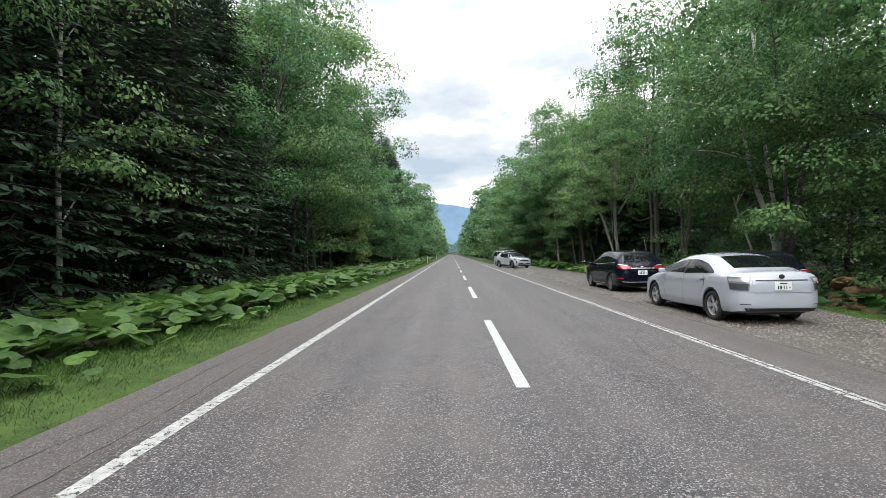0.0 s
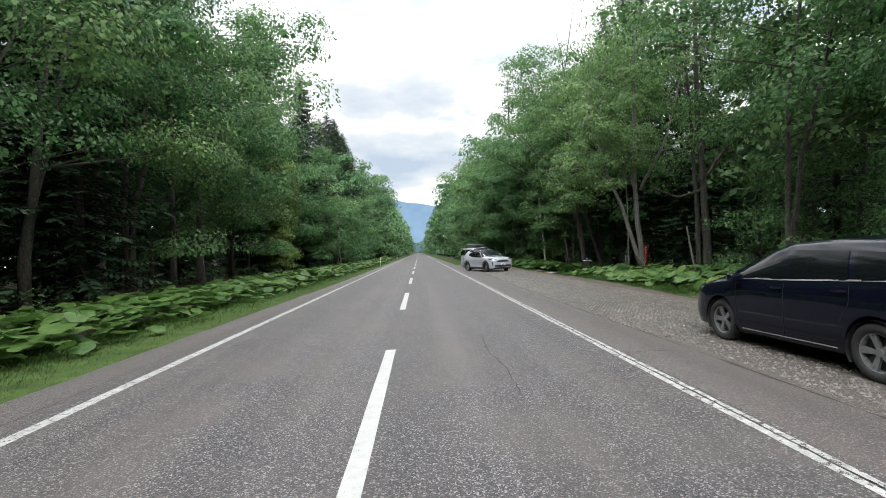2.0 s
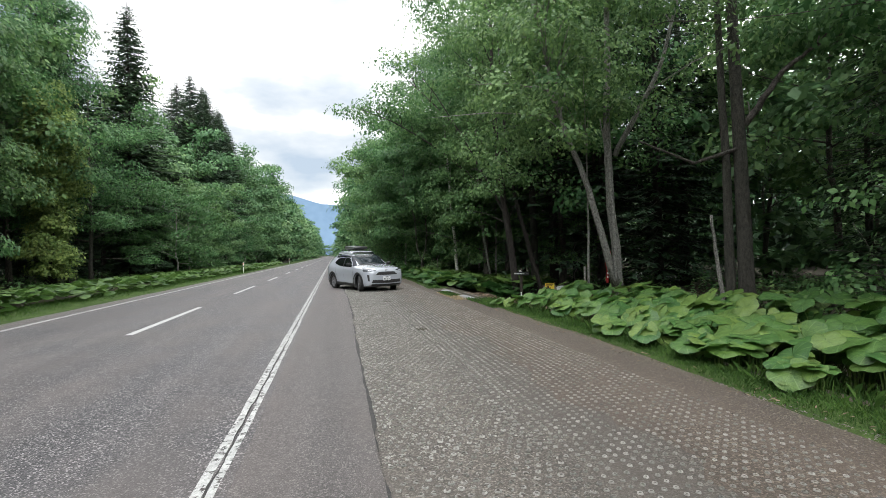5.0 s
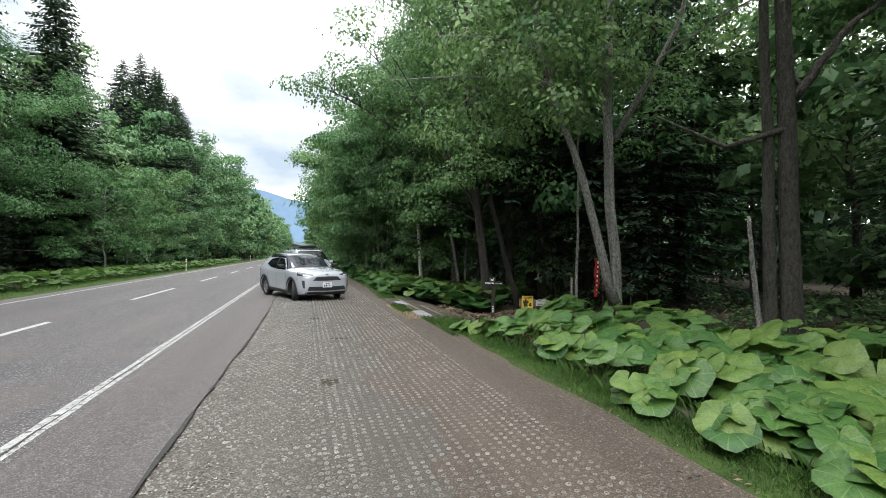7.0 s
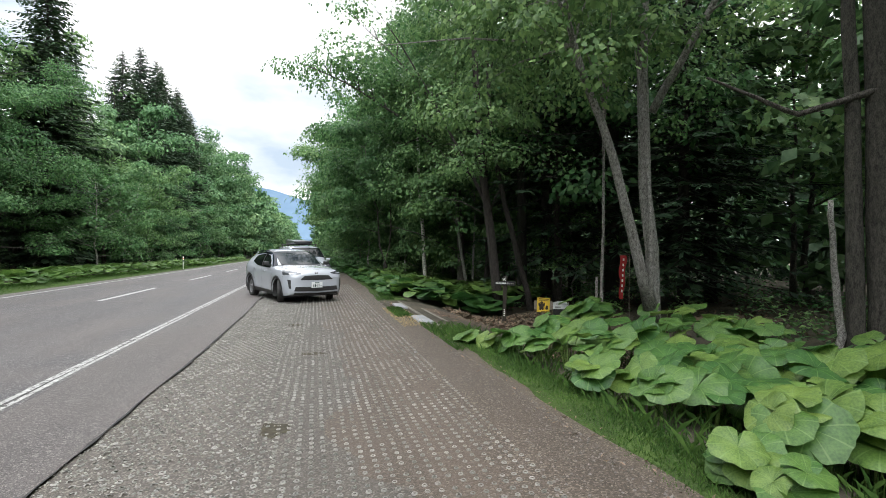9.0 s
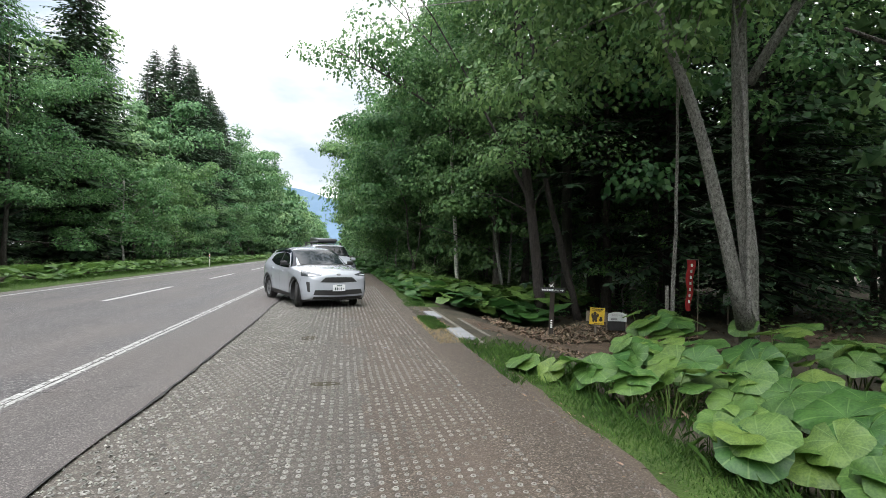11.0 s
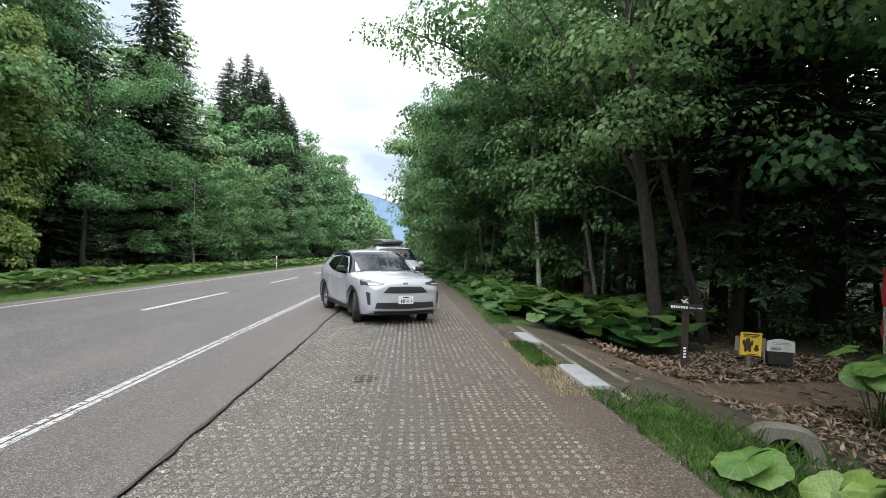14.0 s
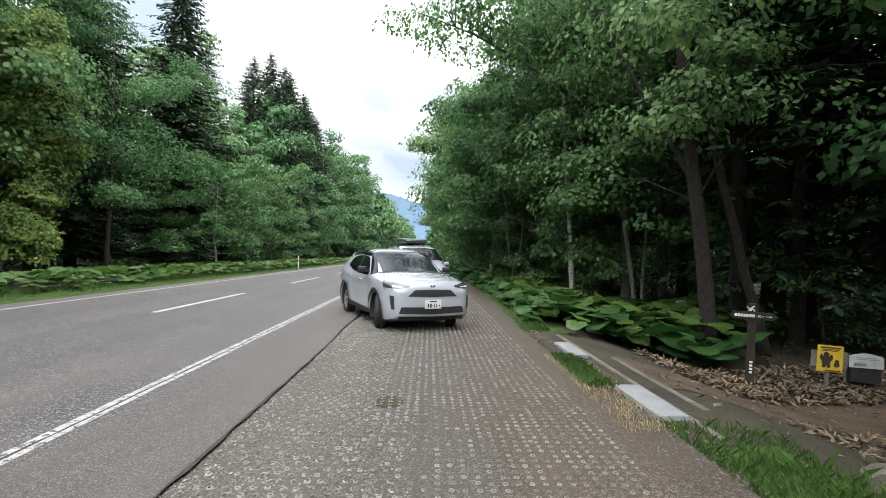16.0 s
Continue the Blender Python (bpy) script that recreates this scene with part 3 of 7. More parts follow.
MID = [broadleaf(15, 18, 0.25, 4.5, 66, 95, 0.29, M_BARK, M_LEAF, core=45), broadleaf(16, 16, 0.26, 4.2, 66, 95, 0.28, M_BARK, M_LEAF, 0.14, core=45)]
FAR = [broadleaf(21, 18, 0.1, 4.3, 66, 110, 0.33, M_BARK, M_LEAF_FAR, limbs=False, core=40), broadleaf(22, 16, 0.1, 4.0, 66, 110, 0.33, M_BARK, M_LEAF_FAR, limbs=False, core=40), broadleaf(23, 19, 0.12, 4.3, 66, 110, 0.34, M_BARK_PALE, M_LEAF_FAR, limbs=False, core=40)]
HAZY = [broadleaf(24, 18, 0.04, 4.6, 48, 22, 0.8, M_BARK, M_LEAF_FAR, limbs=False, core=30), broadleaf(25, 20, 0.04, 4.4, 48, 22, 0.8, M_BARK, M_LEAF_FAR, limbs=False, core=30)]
FIRS = [conifer(31, 21, 0.1, 4.6, 0.5, 18, 0.52, M_NEEDLE, 0.2, thin=0.17), conifer(32, 17, 0.06, 3.8, 0.44, 18, 0.48, M_NEEDLE, 0.17, thin=0.17)]
TALL = [conifer(34, 23.5, 0.06, 4.8, 0.36, 20, 0.72, M_NEEDLE, 0.2, thin=0.26, taper=0.72), conifer(35, 20, 0.2, 3.0, 0.6, 10, 0.55, M_NEEDLE, 0.16, thin=0.14)]
FIRS_FAR = [conifer(33, 22, 0.03, 4.2, 0.66, 10, 0.85, M_NEEDLE, 0.2, False)]
SAPLING = [broadleaf(41, 5.0, 0.12, 2.2, 44, 130, 0.115, M_BARK_PALE, M_LEAF, 0.045, core=20), broadleaf(42, 4.0, 0.08, 2.0, 44, 130, 0.11, M_BARK, M_LEAF, 0.04, 3, core=20)]
CURTAIN = [broadleaf(47, 10.5, 0.25, 2.5, 70, 300, 0.17, M_BARK_PALE, M_LEAF, 0.07, bough=0.34), broadleaf(48, 11.5, 0.24, 2.6, 70, 300, 0.17, M_BARK, M_LEAF, 0.08, 2, bough=0.34)]
EDGE = [broadleaf(45, 11, 0.2, 3.5, 64, 280, 0.15, M_BARK, M_LEAF, 0.1, bough=0.29), broadleaf(46, 12, 0.22, 3.7, 64, 280, 0.15, M_BARK, M_LEAF, 0.11, 2, bough=0.29)]
ROUND = [broadleaf(44, 8.6, 0.16, 3.7, 70, 170, 0.2, M_BARK_PALE, M_LEAF, 0.1, bough=0.26)]



def vine_column(seed, height, radius):
    """A trunk wrapped from foot to top in hanging tufts of climbing leaves."""
    rng = np.random.default_rng(seed)
    v, f = [], []
    tube(v, f, [(0, 0, -0.4), (0.1, 0, height * 0.4), (-0.1, 0.1, height * 0.9)], [0.24, 0.18, 0.08], 9)
    c = []
    for i in range(210):
        u = rng.random() ** 0.85
        a = rng.random() * 6.28
        r = radius * (0.62 + 0.38 * math.sin(2.4 + 9 * u + 2 * math.sin(a))) * (1 - 0.35 * u * u) * (0.7 + 0.4 * rng.random())
        c.append((r * math.cos(a), r * math.sin(a), 1.0 + (height - 1.4) * u))
    lv, lq = sprays(rng, np.array(c), 210, 0.62, 0.15, 0.62)
    iv, iq = leaves(rng, [(0, 0, 1.0 + (height - 2) * k / 40) for k in range(41)], 40, radius * 0.5, 0.3, 0.8)
    return mesh_of("vine_trunk", v, f, M_BARK_DARK, True), quads("vine_crown", np.concatenate([lv, iv]), np.concatenate([lq, iq + len(lv)]), M_LEAF_YELLOW), None


VINED = [vine_column(43, 12.2, 1.6)]
MASTERS = {}


def plant(kind, meshes, i, x, y, scale, turn, label, category="tree", group="", z=None):
    m = Matrix.Translation((x, y, ground_z(x, y) if z is None else z)) @ Matrix.Rotation(turn, 4, "Z") @ Matrix.Scale(scale, 4)
    key = (kind, i)
    if key in MASTERS:
        ob = copy_thing(MASTERS[key], m)
    else:
        ob = tree(kind, *meshes[i], label, category, group)
        ob.matrix_basis = m
        MASTERS[key] = ob
        return ob
    ob.matrix_basis = m
    return tagged(ob, label, category, group)


rng = random.Random(5)
BL = "tall broadleaf tree with dense fresh green summer foliage"
FI = "dark green spruce with drooping branches at the forest edge"


def row(x0, jit, y0, y1, step, firs, near, skip=None, size=1.0):
    y = y0
    while y < y1:
        x = x0 + rng.uniform(-jit, jit)
        yy = y + rng.uniform(-0.35, 0.35) * step
        turn, sc = rng.uniform(0, 6.28), size * rng.uniform(0.85, 1.15)
        fir = rng.random() < firs
        pick = rng.randrange(12)
        y += step
        if skip and skip(x, yy):
            continue
        if fir:
            if near and near != "deep":
                plant("spruce", FIRS, pick % 2, x, yy, sc, turn, FI, group="forest spruces")
            else:
                plant("far_spruce", FIRS_FAR, 0, x, yy, sc, turn, FI, group="forest spruces")
        elif near == "deep":
            plant("distant_broadleaf_tree", HAZY, pick % 2, x, yy, sc, turn, BL, group="forest broadleaf trees")
        elif near == "mid":
            plant("inner_broadleaf_tree", MID, pick % 2, x, yy, sc, turn, BL, group="forest broadleaf trees")
        elif near:
            if x > 0 and 34 < yy < 50:
                plant("edge_broadleaf_tree", CLOSE, pick % 2, x, yy, sc, turn, BL, group="forest broadleaf trees")
                continue
            plant("broadleaf_tree", NEAR, pick % 2 + (2 if near == "dark" or x > 0 and yy < 50 else 0), x, yy, sc, turn, BL, group="forest broadleaf trees")
        else:
            plant("far_broadleaf_tree", FAR, pick % 3, x, yy, sc, turn, BL, group="forest broadleaf trees")


def keep_open(x, y):
    """The path mouth, and the room round the trees that are placed singly."""
    return (x < 16 and 23.5 < y < 33) or (9 < x < 16 and 38.5 < y < 49) or (11 < x < 16 and 32.5 < y < 38.5) or (11.5 < x < 14 and 57 < y < 60)



row(-12.2, 0.9, -9, 23, 3.9, 0.72, "dark")
row(-15.2, 0.8, -6, 34, 4.6, 1.0, True)
for x, y, sc, i in ((-12.6, 35.0, 1.15, 2), (-13.0, 39.5, 1.15, 0), (-13.6, 44.2, 1.2, 0), (-16.0, 50.0, 1.05, 1), (-16.4, 56.6, 1.12, 0), (-12.6, 62.5, 0.84, 0), (-16.4, 60.5, 1.0, 0), (-12.2, 26.6, 1.0, 3), (-13.6, 30.4, 1.1, 2)):
    plant("broadleaf_tree", NEAR, i, x, y, sc, 1.7 * y, BL, group="forest broadleaf trees")
for x, y, sc in ((-13.0, 73.6, 0.82), (-13.6, 82.0, 0.98), (-12.2, 86.6, 0.92), (-11.6, 91.4, 0.58), (-11.4, 96.5, 0.54), (-11.4, 101.5, 0.56), (-11.4, 107.0, 0.64), (-12.0, 113, 1.08), (-11.7, 118, 1.12), (-12.3, 123, 1.18), (-11.6, 128, 1.16)):
    plant("far_broadleaf_tree", FAR, int(y) % 3, x, y, sc, 2.3 * y, BL, group="forest broadleaf trees")
row(-16.9, 1.3, 36, 76, 4.6, 0.55, "mid", None, 1.05)
row(-22.5, 2.0, -10, 120, 4.6, 0.6, "deep", None, 0.8)
row(-29, 2.5, -10, 110, 7.0, 0.6, "deep")
row(-17.6, 1.2, 78, 180, 4.6, 0.5, False, None, 1.0)
row(12.8, 1.0, -8, 22, 4.4, 0.1, True, keep_open, 0.8)
row(13.2, 0.8, 33, 47, 4.4, 0.05, True, keep_open)
row(14.8, 0.8, 49, 72, 4.6, 0.05, True, keep_open)
row(17.8, 1.5, 20, 36, 5.6, 0.1, "mid", keep_open, 0.9)
row(17.4, 1.2, 46, 76, 5.0, 0.15, "mid", keep_open, 0.9)
row(17.8, 1.5, -8, 19, 7.5, 0.5, "mid")
row(23, 1.5, -8, 80, 4.4, 0.5, "deep", keep_open, 0.62)
row(30, 2.5, 0, 120, 6.0, 0.6, "deep", None, 0.62)
row(12.6, 1.2, 72, 130, 4.2, 0.1, False)
row(18, 1.5, 78, 180, 4.8, 0.4, False)
plant("vine_clad_tree", VINED, 0, -11.9, 56.3, 1.0, 0.4, "tree clad in yellowish green climbing leaves")
plant("round_tree", ROUND, 0, -10.6, 78.0, 1.0, 1.0, "small round-crowned tree with bright green leaves")


def hazy_row(x0, jit, y0, y1, step):
    y = y0
    while y < y1:
        plant("distant_broadleaf_tree", HAZY, rng.randrange(2), x0 + rng.uniform(-jit, jit), y, rng.uniform(0.8, 1.15), rng.uniform(0, 6.28), BL, group="forest broadleaf trees")
        y += step


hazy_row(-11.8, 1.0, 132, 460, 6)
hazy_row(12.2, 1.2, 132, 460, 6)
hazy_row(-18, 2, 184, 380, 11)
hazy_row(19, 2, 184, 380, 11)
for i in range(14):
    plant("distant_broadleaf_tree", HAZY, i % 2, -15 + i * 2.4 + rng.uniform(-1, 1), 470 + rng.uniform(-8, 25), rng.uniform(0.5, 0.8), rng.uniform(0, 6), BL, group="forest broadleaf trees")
# leafy young growth at the forest edge
UN = "young broadleaf sapling with layered bright green leaves"
for x, y0, y1, step in ((-10.2, 84, 112, 7), (11.6, 60.5, 68, 3.0), (11.8, 70, 100, 4.2), (15, 0, 32, 5.0), (15, 47, 70, 4.0), (10.8, 52.5, 64, 3.4)):
    y = y0
    while y < y1:
        plant("sapling", SAPLING, rng.randrange(2), x + rng.uniform(-0.9, 0.9), y + rng.uniform(-1, 1), rng.uniform(0.7, 1.35) * (1.3 if x < -9 and y > 44 else 1.0), rng.uniform(0, 6.28), UN, "sapling", "young saplings")
        y += step


# ---- deep woods that close the view on both sides ----
def woods(name, side, seed):
    r = np.random.default_rng(seed)
    n = 2400 if side < 0 else 3600
    c = np.stack([side * (38 + 9 * r.random(n)), -60 + 270 * r.random(n), 0.3 + (15 if side < 0 else 12) * r.random(n) ** 1.1], 1)
    v, q = leaves(r, c, 9, 2.2, 1.5, 0.6, 1.8)
    return tagged(new(name, quads(name, v, q, M_NEEDLE)), "deep dark woods behind the first trees", "woods", kind="stuff")


def canopy(name, side, seed, x0, n, per, spread, size):
    """A leaf roof added to shade the forest inside, seen only from below through the trunks."""
    r = np.random.default_rng(seed)
    c = np.stack([side * (x0 + (58 - x0) * r.random(n) ** 1.4), -70 + 280 * r.random(n), 11.5 + 3.0 * r.random(n)], 1)
    v, q = leaves(r, c, per, spread, size, 0.35)
    return tagged(new(name, quads(name, v, q, M_LEAF_FAR)), "leafy canopy added to shade the inner forest", "woods", kind="stuff")


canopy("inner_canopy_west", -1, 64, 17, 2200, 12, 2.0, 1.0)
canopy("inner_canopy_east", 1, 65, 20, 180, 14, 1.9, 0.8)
woods("deep_woods_west", -1, 61)
woods("deep_woods_east", 1, 62)
# unseen woods added across the road behind the camera, closing off low southern sky
r = np.random.default_rng(63)
c = np.stack([-48 + 96 * r.random(900), -52 - 8 * r.random(900), 0.3 + 15 * r.random(900)], 1)
tagged(new("deep_woods_south", quads("deep_woods_south", *leaves(r, c, 9, 2.2, 1.5, 0.6, 1.8), M_NEEDLE)), "deep dark woods behind the first trees", "woods", kind="stuff")


def undergrowth(name, x0, x1, y0, y1, n, seed, open_spot=None):
    r = np.random.default_rng(seed)
    c = np.stack([x0 + (x1 - x0) * r.random(n), y0 + (y1 - y0) * r.random(n)], 1)
    if open_spot:
        c = c[[not open_spot(*p) for p in c]]
    c = np.array([(x, y, ground_z(x, y) + 0.15 + 0.75 * r.random() ** 2) for x, y in c])
    v, q = leaves(r, c, 26, 0.5, 0.14, 0.5)
    return tagged(new(name, quads(name, v, q, M_LEAF)), "low leafy undergrowth on the shaded forest floor", "undergrowth", kind="stuff")


undergrowth("undergrowth_west", -30, -10.5, -10, 100, 900, 71)
undergrowth("undergrowth_east", 12.5, 32, -10, 100, 1300, 72, lambda x, y: 9 < x < 18 and 38.5 < y < 44)

undergrowth("undergrowth_signs", 15.5, 22, 30, 54, 160, 73, lambda x, y: 39.4 < y < 42.0 or (x < 15.5 and 40 < y < 43.6))

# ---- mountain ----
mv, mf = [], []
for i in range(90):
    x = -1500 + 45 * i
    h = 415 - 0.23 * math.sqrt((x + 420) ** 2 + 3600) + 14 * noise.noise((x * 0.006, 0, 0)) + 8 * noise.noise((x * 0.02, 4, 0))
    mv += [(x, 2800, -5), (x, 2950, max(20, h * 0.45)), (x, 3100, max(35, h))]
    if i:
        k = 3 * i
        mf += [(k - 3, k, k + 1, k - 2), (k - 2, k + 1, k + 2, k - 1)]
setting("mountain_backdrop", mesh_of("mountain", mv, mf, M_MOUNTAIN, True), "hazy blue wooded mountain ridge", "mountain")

# ---- road paint ----
def painted(name, x0, x1, y0, y1, label, wob=0.0, seed=0, z=0.004, material=M_PAINT):
    return tagged(new(name, mesh_of(name, *strip(x0, x1, y0, y1, z, 0.25, wob, wob, seed), material)), label, "road marking", kind="structure")


painted("edge_line_left", -3.13, -2.985, -40, 420, "worn white edge line on the asphalt", 0.012, 4)
painted("edge_line_right", 3.005, 3.078, -40, 420, "worn white edge line split by a long crack", 0.012, 5, material=M_PAINT_WORN)
painted("edge_line_right", 3.1, 3.155, -40, 420, "worn white edge line split by a long crack", 0.016, 9, material=M_PAINT_WORN)
for k in range(-3, 42):
    painted("centre_dash", -0.075, 0.075, 5 + 10 * k, 10 + 10 * k, "white painted centre line dash", 0.004, k, material=M_DASH)

# ---- cars ----
from mathutils.bvhtree import BVHTree

M_WHITE = plain("white_car_paint", (0.35, 0.367, 0.4), 0.25, 0.0, 0.8)
M_BLACK = plain("black_car_paint", (0.004, 0.005, 0.012), 0.05, 0.0, 0.22, spec=0.2)
M_GLASS = plain("tinted_glass", (0.005, 0.006, 0.007), 0.02, 0.0, 0.0, spec=0.18)
M_SCREEN = plain("windscreen_glass", (0.012, 0.016, 0.02), 0.06, 0.0, 0.0, spec=0.24)
M_TRIM = surface("black_plastic", (0.012, 0.012, 0.012), (0.028, 0.028, 0.028), 9, 0.55, bump=0.1)
M_TYRE = surface("tyre_rubber", (0.012, 0.012, 0.012), (0.03, 0.029, 0.028), 6, 0.8, bump=0.3)
M_RIM = plain("alloy", (0.45, 0.45, 0.46), 0.32, 0.55)
M_CHROME = plain("chrome", (0.7, 0.7, 0.71), 0.2, 0.6)
M_RED = plain("red_lens", (0.21, 0.008, 0.01), 0.12, 0, 0.8)
M_CLEAR = plain("clear_lens", (0.5, 0.52, 0.54), 0.1, 0.3, 0.9)
M_TAIL = plain("clear_tail_lens", (0.2, 0.205, 0.215), 0.12, 0.2, 0.8)
M_GAP = plain("panel_gap", (0.16, 0.165, 0.175), 0.6)
M_LAMP = plain("headlamp_lens", (0.075, 0.08, 0.088), 0.12, 0.3, 0.5, spec=0.5)
M_AMBER = plain("amber_lamp", (0.9, 0.4, 0.08), 0.2, 0, 0.5, 0.8)
M_PLATE = plain("plate_white", (0.6, 0.61, 0.61), 0.5)
M_INK = plain("plate_ink", (0.02, 0.05, 0.04), 0.5)
M_SEAM = plain("seam", (0.01, 0.01, 0.01), 0.7)


def smooth_interp(x, keys):
    """A soft curve through keys of (x, value), given from front to back."""
    ks = sorted(keys)
    kx, kv = np.array([k[0] for k in ks]), np.array([k[1] for k in ks])
    return float(np.mean([np.interp(x + d, kx, kv) for d in (-0.05, -0.025, 0, 0.025, 0.05)]))


def car_body(s):
    """Lofts the closed body shell from the profiles in s."""
    L, xf, xr, ra, zc = s["front"], s["axle_f"], s["axle_r"], s["arch"], s["wheel"]
    back = s["back"]
    stations = sorted(set(np.round(np.concatenate([np.linspace(back, L, 46), np.linspace(back, back + 0.3, 9), np.linspace(L - 0.35, L, 10)] + [c + ra * np.sin(np.linspace(-math.pi / 2, math.pi / 2, 15)) for c in (xf, xr)] + [[c - ra - 0.004, c + ra + 0.004] for c in (xf, xr)]), 4)))
    rows = []
    for x in stations:
        df, db = L - x, x - back
        plan = 1 - s["nose"] * max(0, 1 - df / 0.55) ** 2.2 - s["tail"] * max(0, 1 - db / 0.45) ** 2.4
        hw = s["half"] * plan * (1 + s.get("flare", 0.0) * sum(math.exp(-(((x - c) / 0.42) ** 2)) for c in (xf, xr)))
        waist = 1 - s.get("waist", 0.008) * min(1, max(0, (x - xr - ra) / 0.25)) * min(1, max(0, (xf - ra - x) / 0.25))
        zs, zb, zt, wt = (smooth_interp(x, s[k]) for k in ("sill", "belt", "top", "roof_half"))
        wt *= min(1, plan + 0.03)
        za = max([zc + math.sqrt(max(0, ra * ra - (x - c) ** 2)) if abs(x - c) <= ra else 0 for c in (xf, xr)])
        sh = hw * 0.955
        pts = [(0, zs), (hw * 0.8, zs), (hw * 0.95, zs + 0.03), (hw * 0.985, zs + 0.12), (hw * waist, zs + 0.3 * (zb - zs)), (hw * (1 + waist) / 2, zs + 0.55 * (zb - zs)), (hw * 0.988, zs + 0.8 * (zb - zs)), (hw * 0.975, zb - 0.035), (sh, zb)]
        for k in (0.25, 0.5, 0.75):
            pts.append((sh + (wt - sh) * k + 0.03 * math.sin(math.pi * k) * (zt - zb > 0.2), zb + (zt - 0.085 - zb) * k if zt - zb > 0.15 else zb + (zt - zb) * 0.6 * k))
        zedge = zt - 0.085 if zt - zb > 0.15 else zb + (zt - zb) * 0.6
        pts += [(wt, zedge), (wt * 0.93, zt - 0.04 if zt - zb > 0.15 else zedge + 0.2 * (zt - zedge)), (wt * 0.75, zt - 0.016 if zt - zb > 0.15 else zedge + 0.6 * (zt - zedge)), (wt * 0.4, zt - 0.004), (0, zt)]
        if za:
            pts = [(y, max(z, za + 0.012 * i)) if i < 8 else (y, max(z, za + 0.05)) for i, (y, z) in enumerate(pts)]
        end = max(max(0, 1 - df / 0.12) ** 2, max(0, 1 - db / 0.12) ** 2)
        zm = 0.5 * (zs + zt)
        rows.append([(x, y * (1 - 0.12 * end), zm + (z - zm) * (1 - 0.14 * end)) for y, z in pts])
    bm = bmesh.new()
    n = len(rows[0])
    grid = []
    for r in rows:
        ring = [bm.verts.new((x, y, z)) for x, y, z in r] + [bm.verts.new((x, -y, z)) for x, y, z in r[-2:0:-1]]
        grid.append(ring)
    for a, b in zip(grid, grid[1:]):
        for i in range(len(a)):
            j = (i + 1) % len(a)
            bm.faces.new((a[i], a[j], b[j], b[i]))
    # softly domed ends
    for ring, way, turn in ((grid[0], -1, False), (grid[-1], 1, True)):
        mid = sum((v.co for v in ring), Vector()) / len(ring)
        last = ring
        for k, out in ((0.86, 0.014), (0.6, 0.024), (0.3, 0.028)):
            inner = [bm.verts.new((v.co.x + way * out, mid.y + (v.co.y - mid.y) * k, mid.z + (v.co.z - mid.z) * k)) for v in ring]
            for i in range(len(ring)):
                j = (i + 1) % len(ring)
                bm.faces.new((last[i], last[j], inner[j], inner[i]))
            last = inner
        bm.faces.new(last)
    bmesh.ops.recalc_face_normals(bm, faces=bm.faces)
    for f in bm.faces:
        f.smooth = len(f.verts) == 4
    for e in bm.edges:
        if len(e.link_faces) == 2 and e.calc_face_angle(0) > 0.7:
            e.smooth = False
    return bm


def split_line(pts, n):
    """n + 1 points evenly along a polyline."""
    p = np.array(pts, float)
    d = np.concatenate([[0], np.cumsum(np.linalg.norm(np.diff(p, axis=0), axis=1))])
    t = np.linspace(0, d[-1], n + 1)
    return np.stack([np.interp(t, d, p[:, k]) for k in range(3)], 1)


def laid_on(tree_, upper, lower, n, cols=10, rows=4, lift=0.006):
    """A panel between two lines, laid on the body as seen along -n."""
    n = Vector(n).normalized()
    a, b = split_line(upper, cols), split_line(lower, cols)
    bm = bmesh.new()
    grid = []
    for k in range(rows + 1):
        line = []
        for i in range(cols + 1):
            p = Vector(a[i] + (b[i] - a[i]) * k / rows)
            hit, nrm, _, _ = tree_.ray_cast(p + n * 0.8, -n, 1.7)
            if hit is None:
                hit, nrm, _, _ = tree_.find_nearest(p)
            if nrm.dot(n) < 0:
                nrm = -nrm
            line.append(bm.verts.new(hit + (nrm * 0.4 + n * 0.6) * lift))
        grid.append(line)
    for k in range(rows):
        for i in range(cols):
            f = bm.faces.new((grid[k][i], grid[k][i + 1], grid[k + 1][i + 1], grid[k + 1][i]))
            f.smooth = True
    bmesh.ops.recalc_face_normals(bm, faces=bm.faces)
    if sum((f.normal.dot(n) for f in bm.faces)) < 0:
        bmesh.ops.reverse_faces(bm, faces=bm.faces)
    return bm


def tyre_mesh(r, w):
    prof = [(r * 0.66, -w * 0.46), (r * 0.8, -w * 0.52), (r * 0.94, -w * 0.5), (r, -w * 0.36), (r, -w * 0.05), (r * 0.985, -w * 0.04), (r * 0.985, w * 0.04), (r, w * 0.05), (r, w * 0.36), (r * 0.94, w * 0.5), (r * 0.8, w * 0.52), (r * 0.66, w * 0.46)]
    v, f, n, m = [], [], 32, len(prof)
    for i in range(n):
        a = 2 * math.pi * i / n
        v += [(q * math.cos(a), y, q * math.sin(a)) for q, y in prof]
        for k in range(m):
            j, k2 = (i + 1) % n, (k + 1) % m
            f.append((i * m + k, i * m + k2, j * m + k2, j * m + k))
    return mesh_of("wheel", v, f, M_TYRE, True)


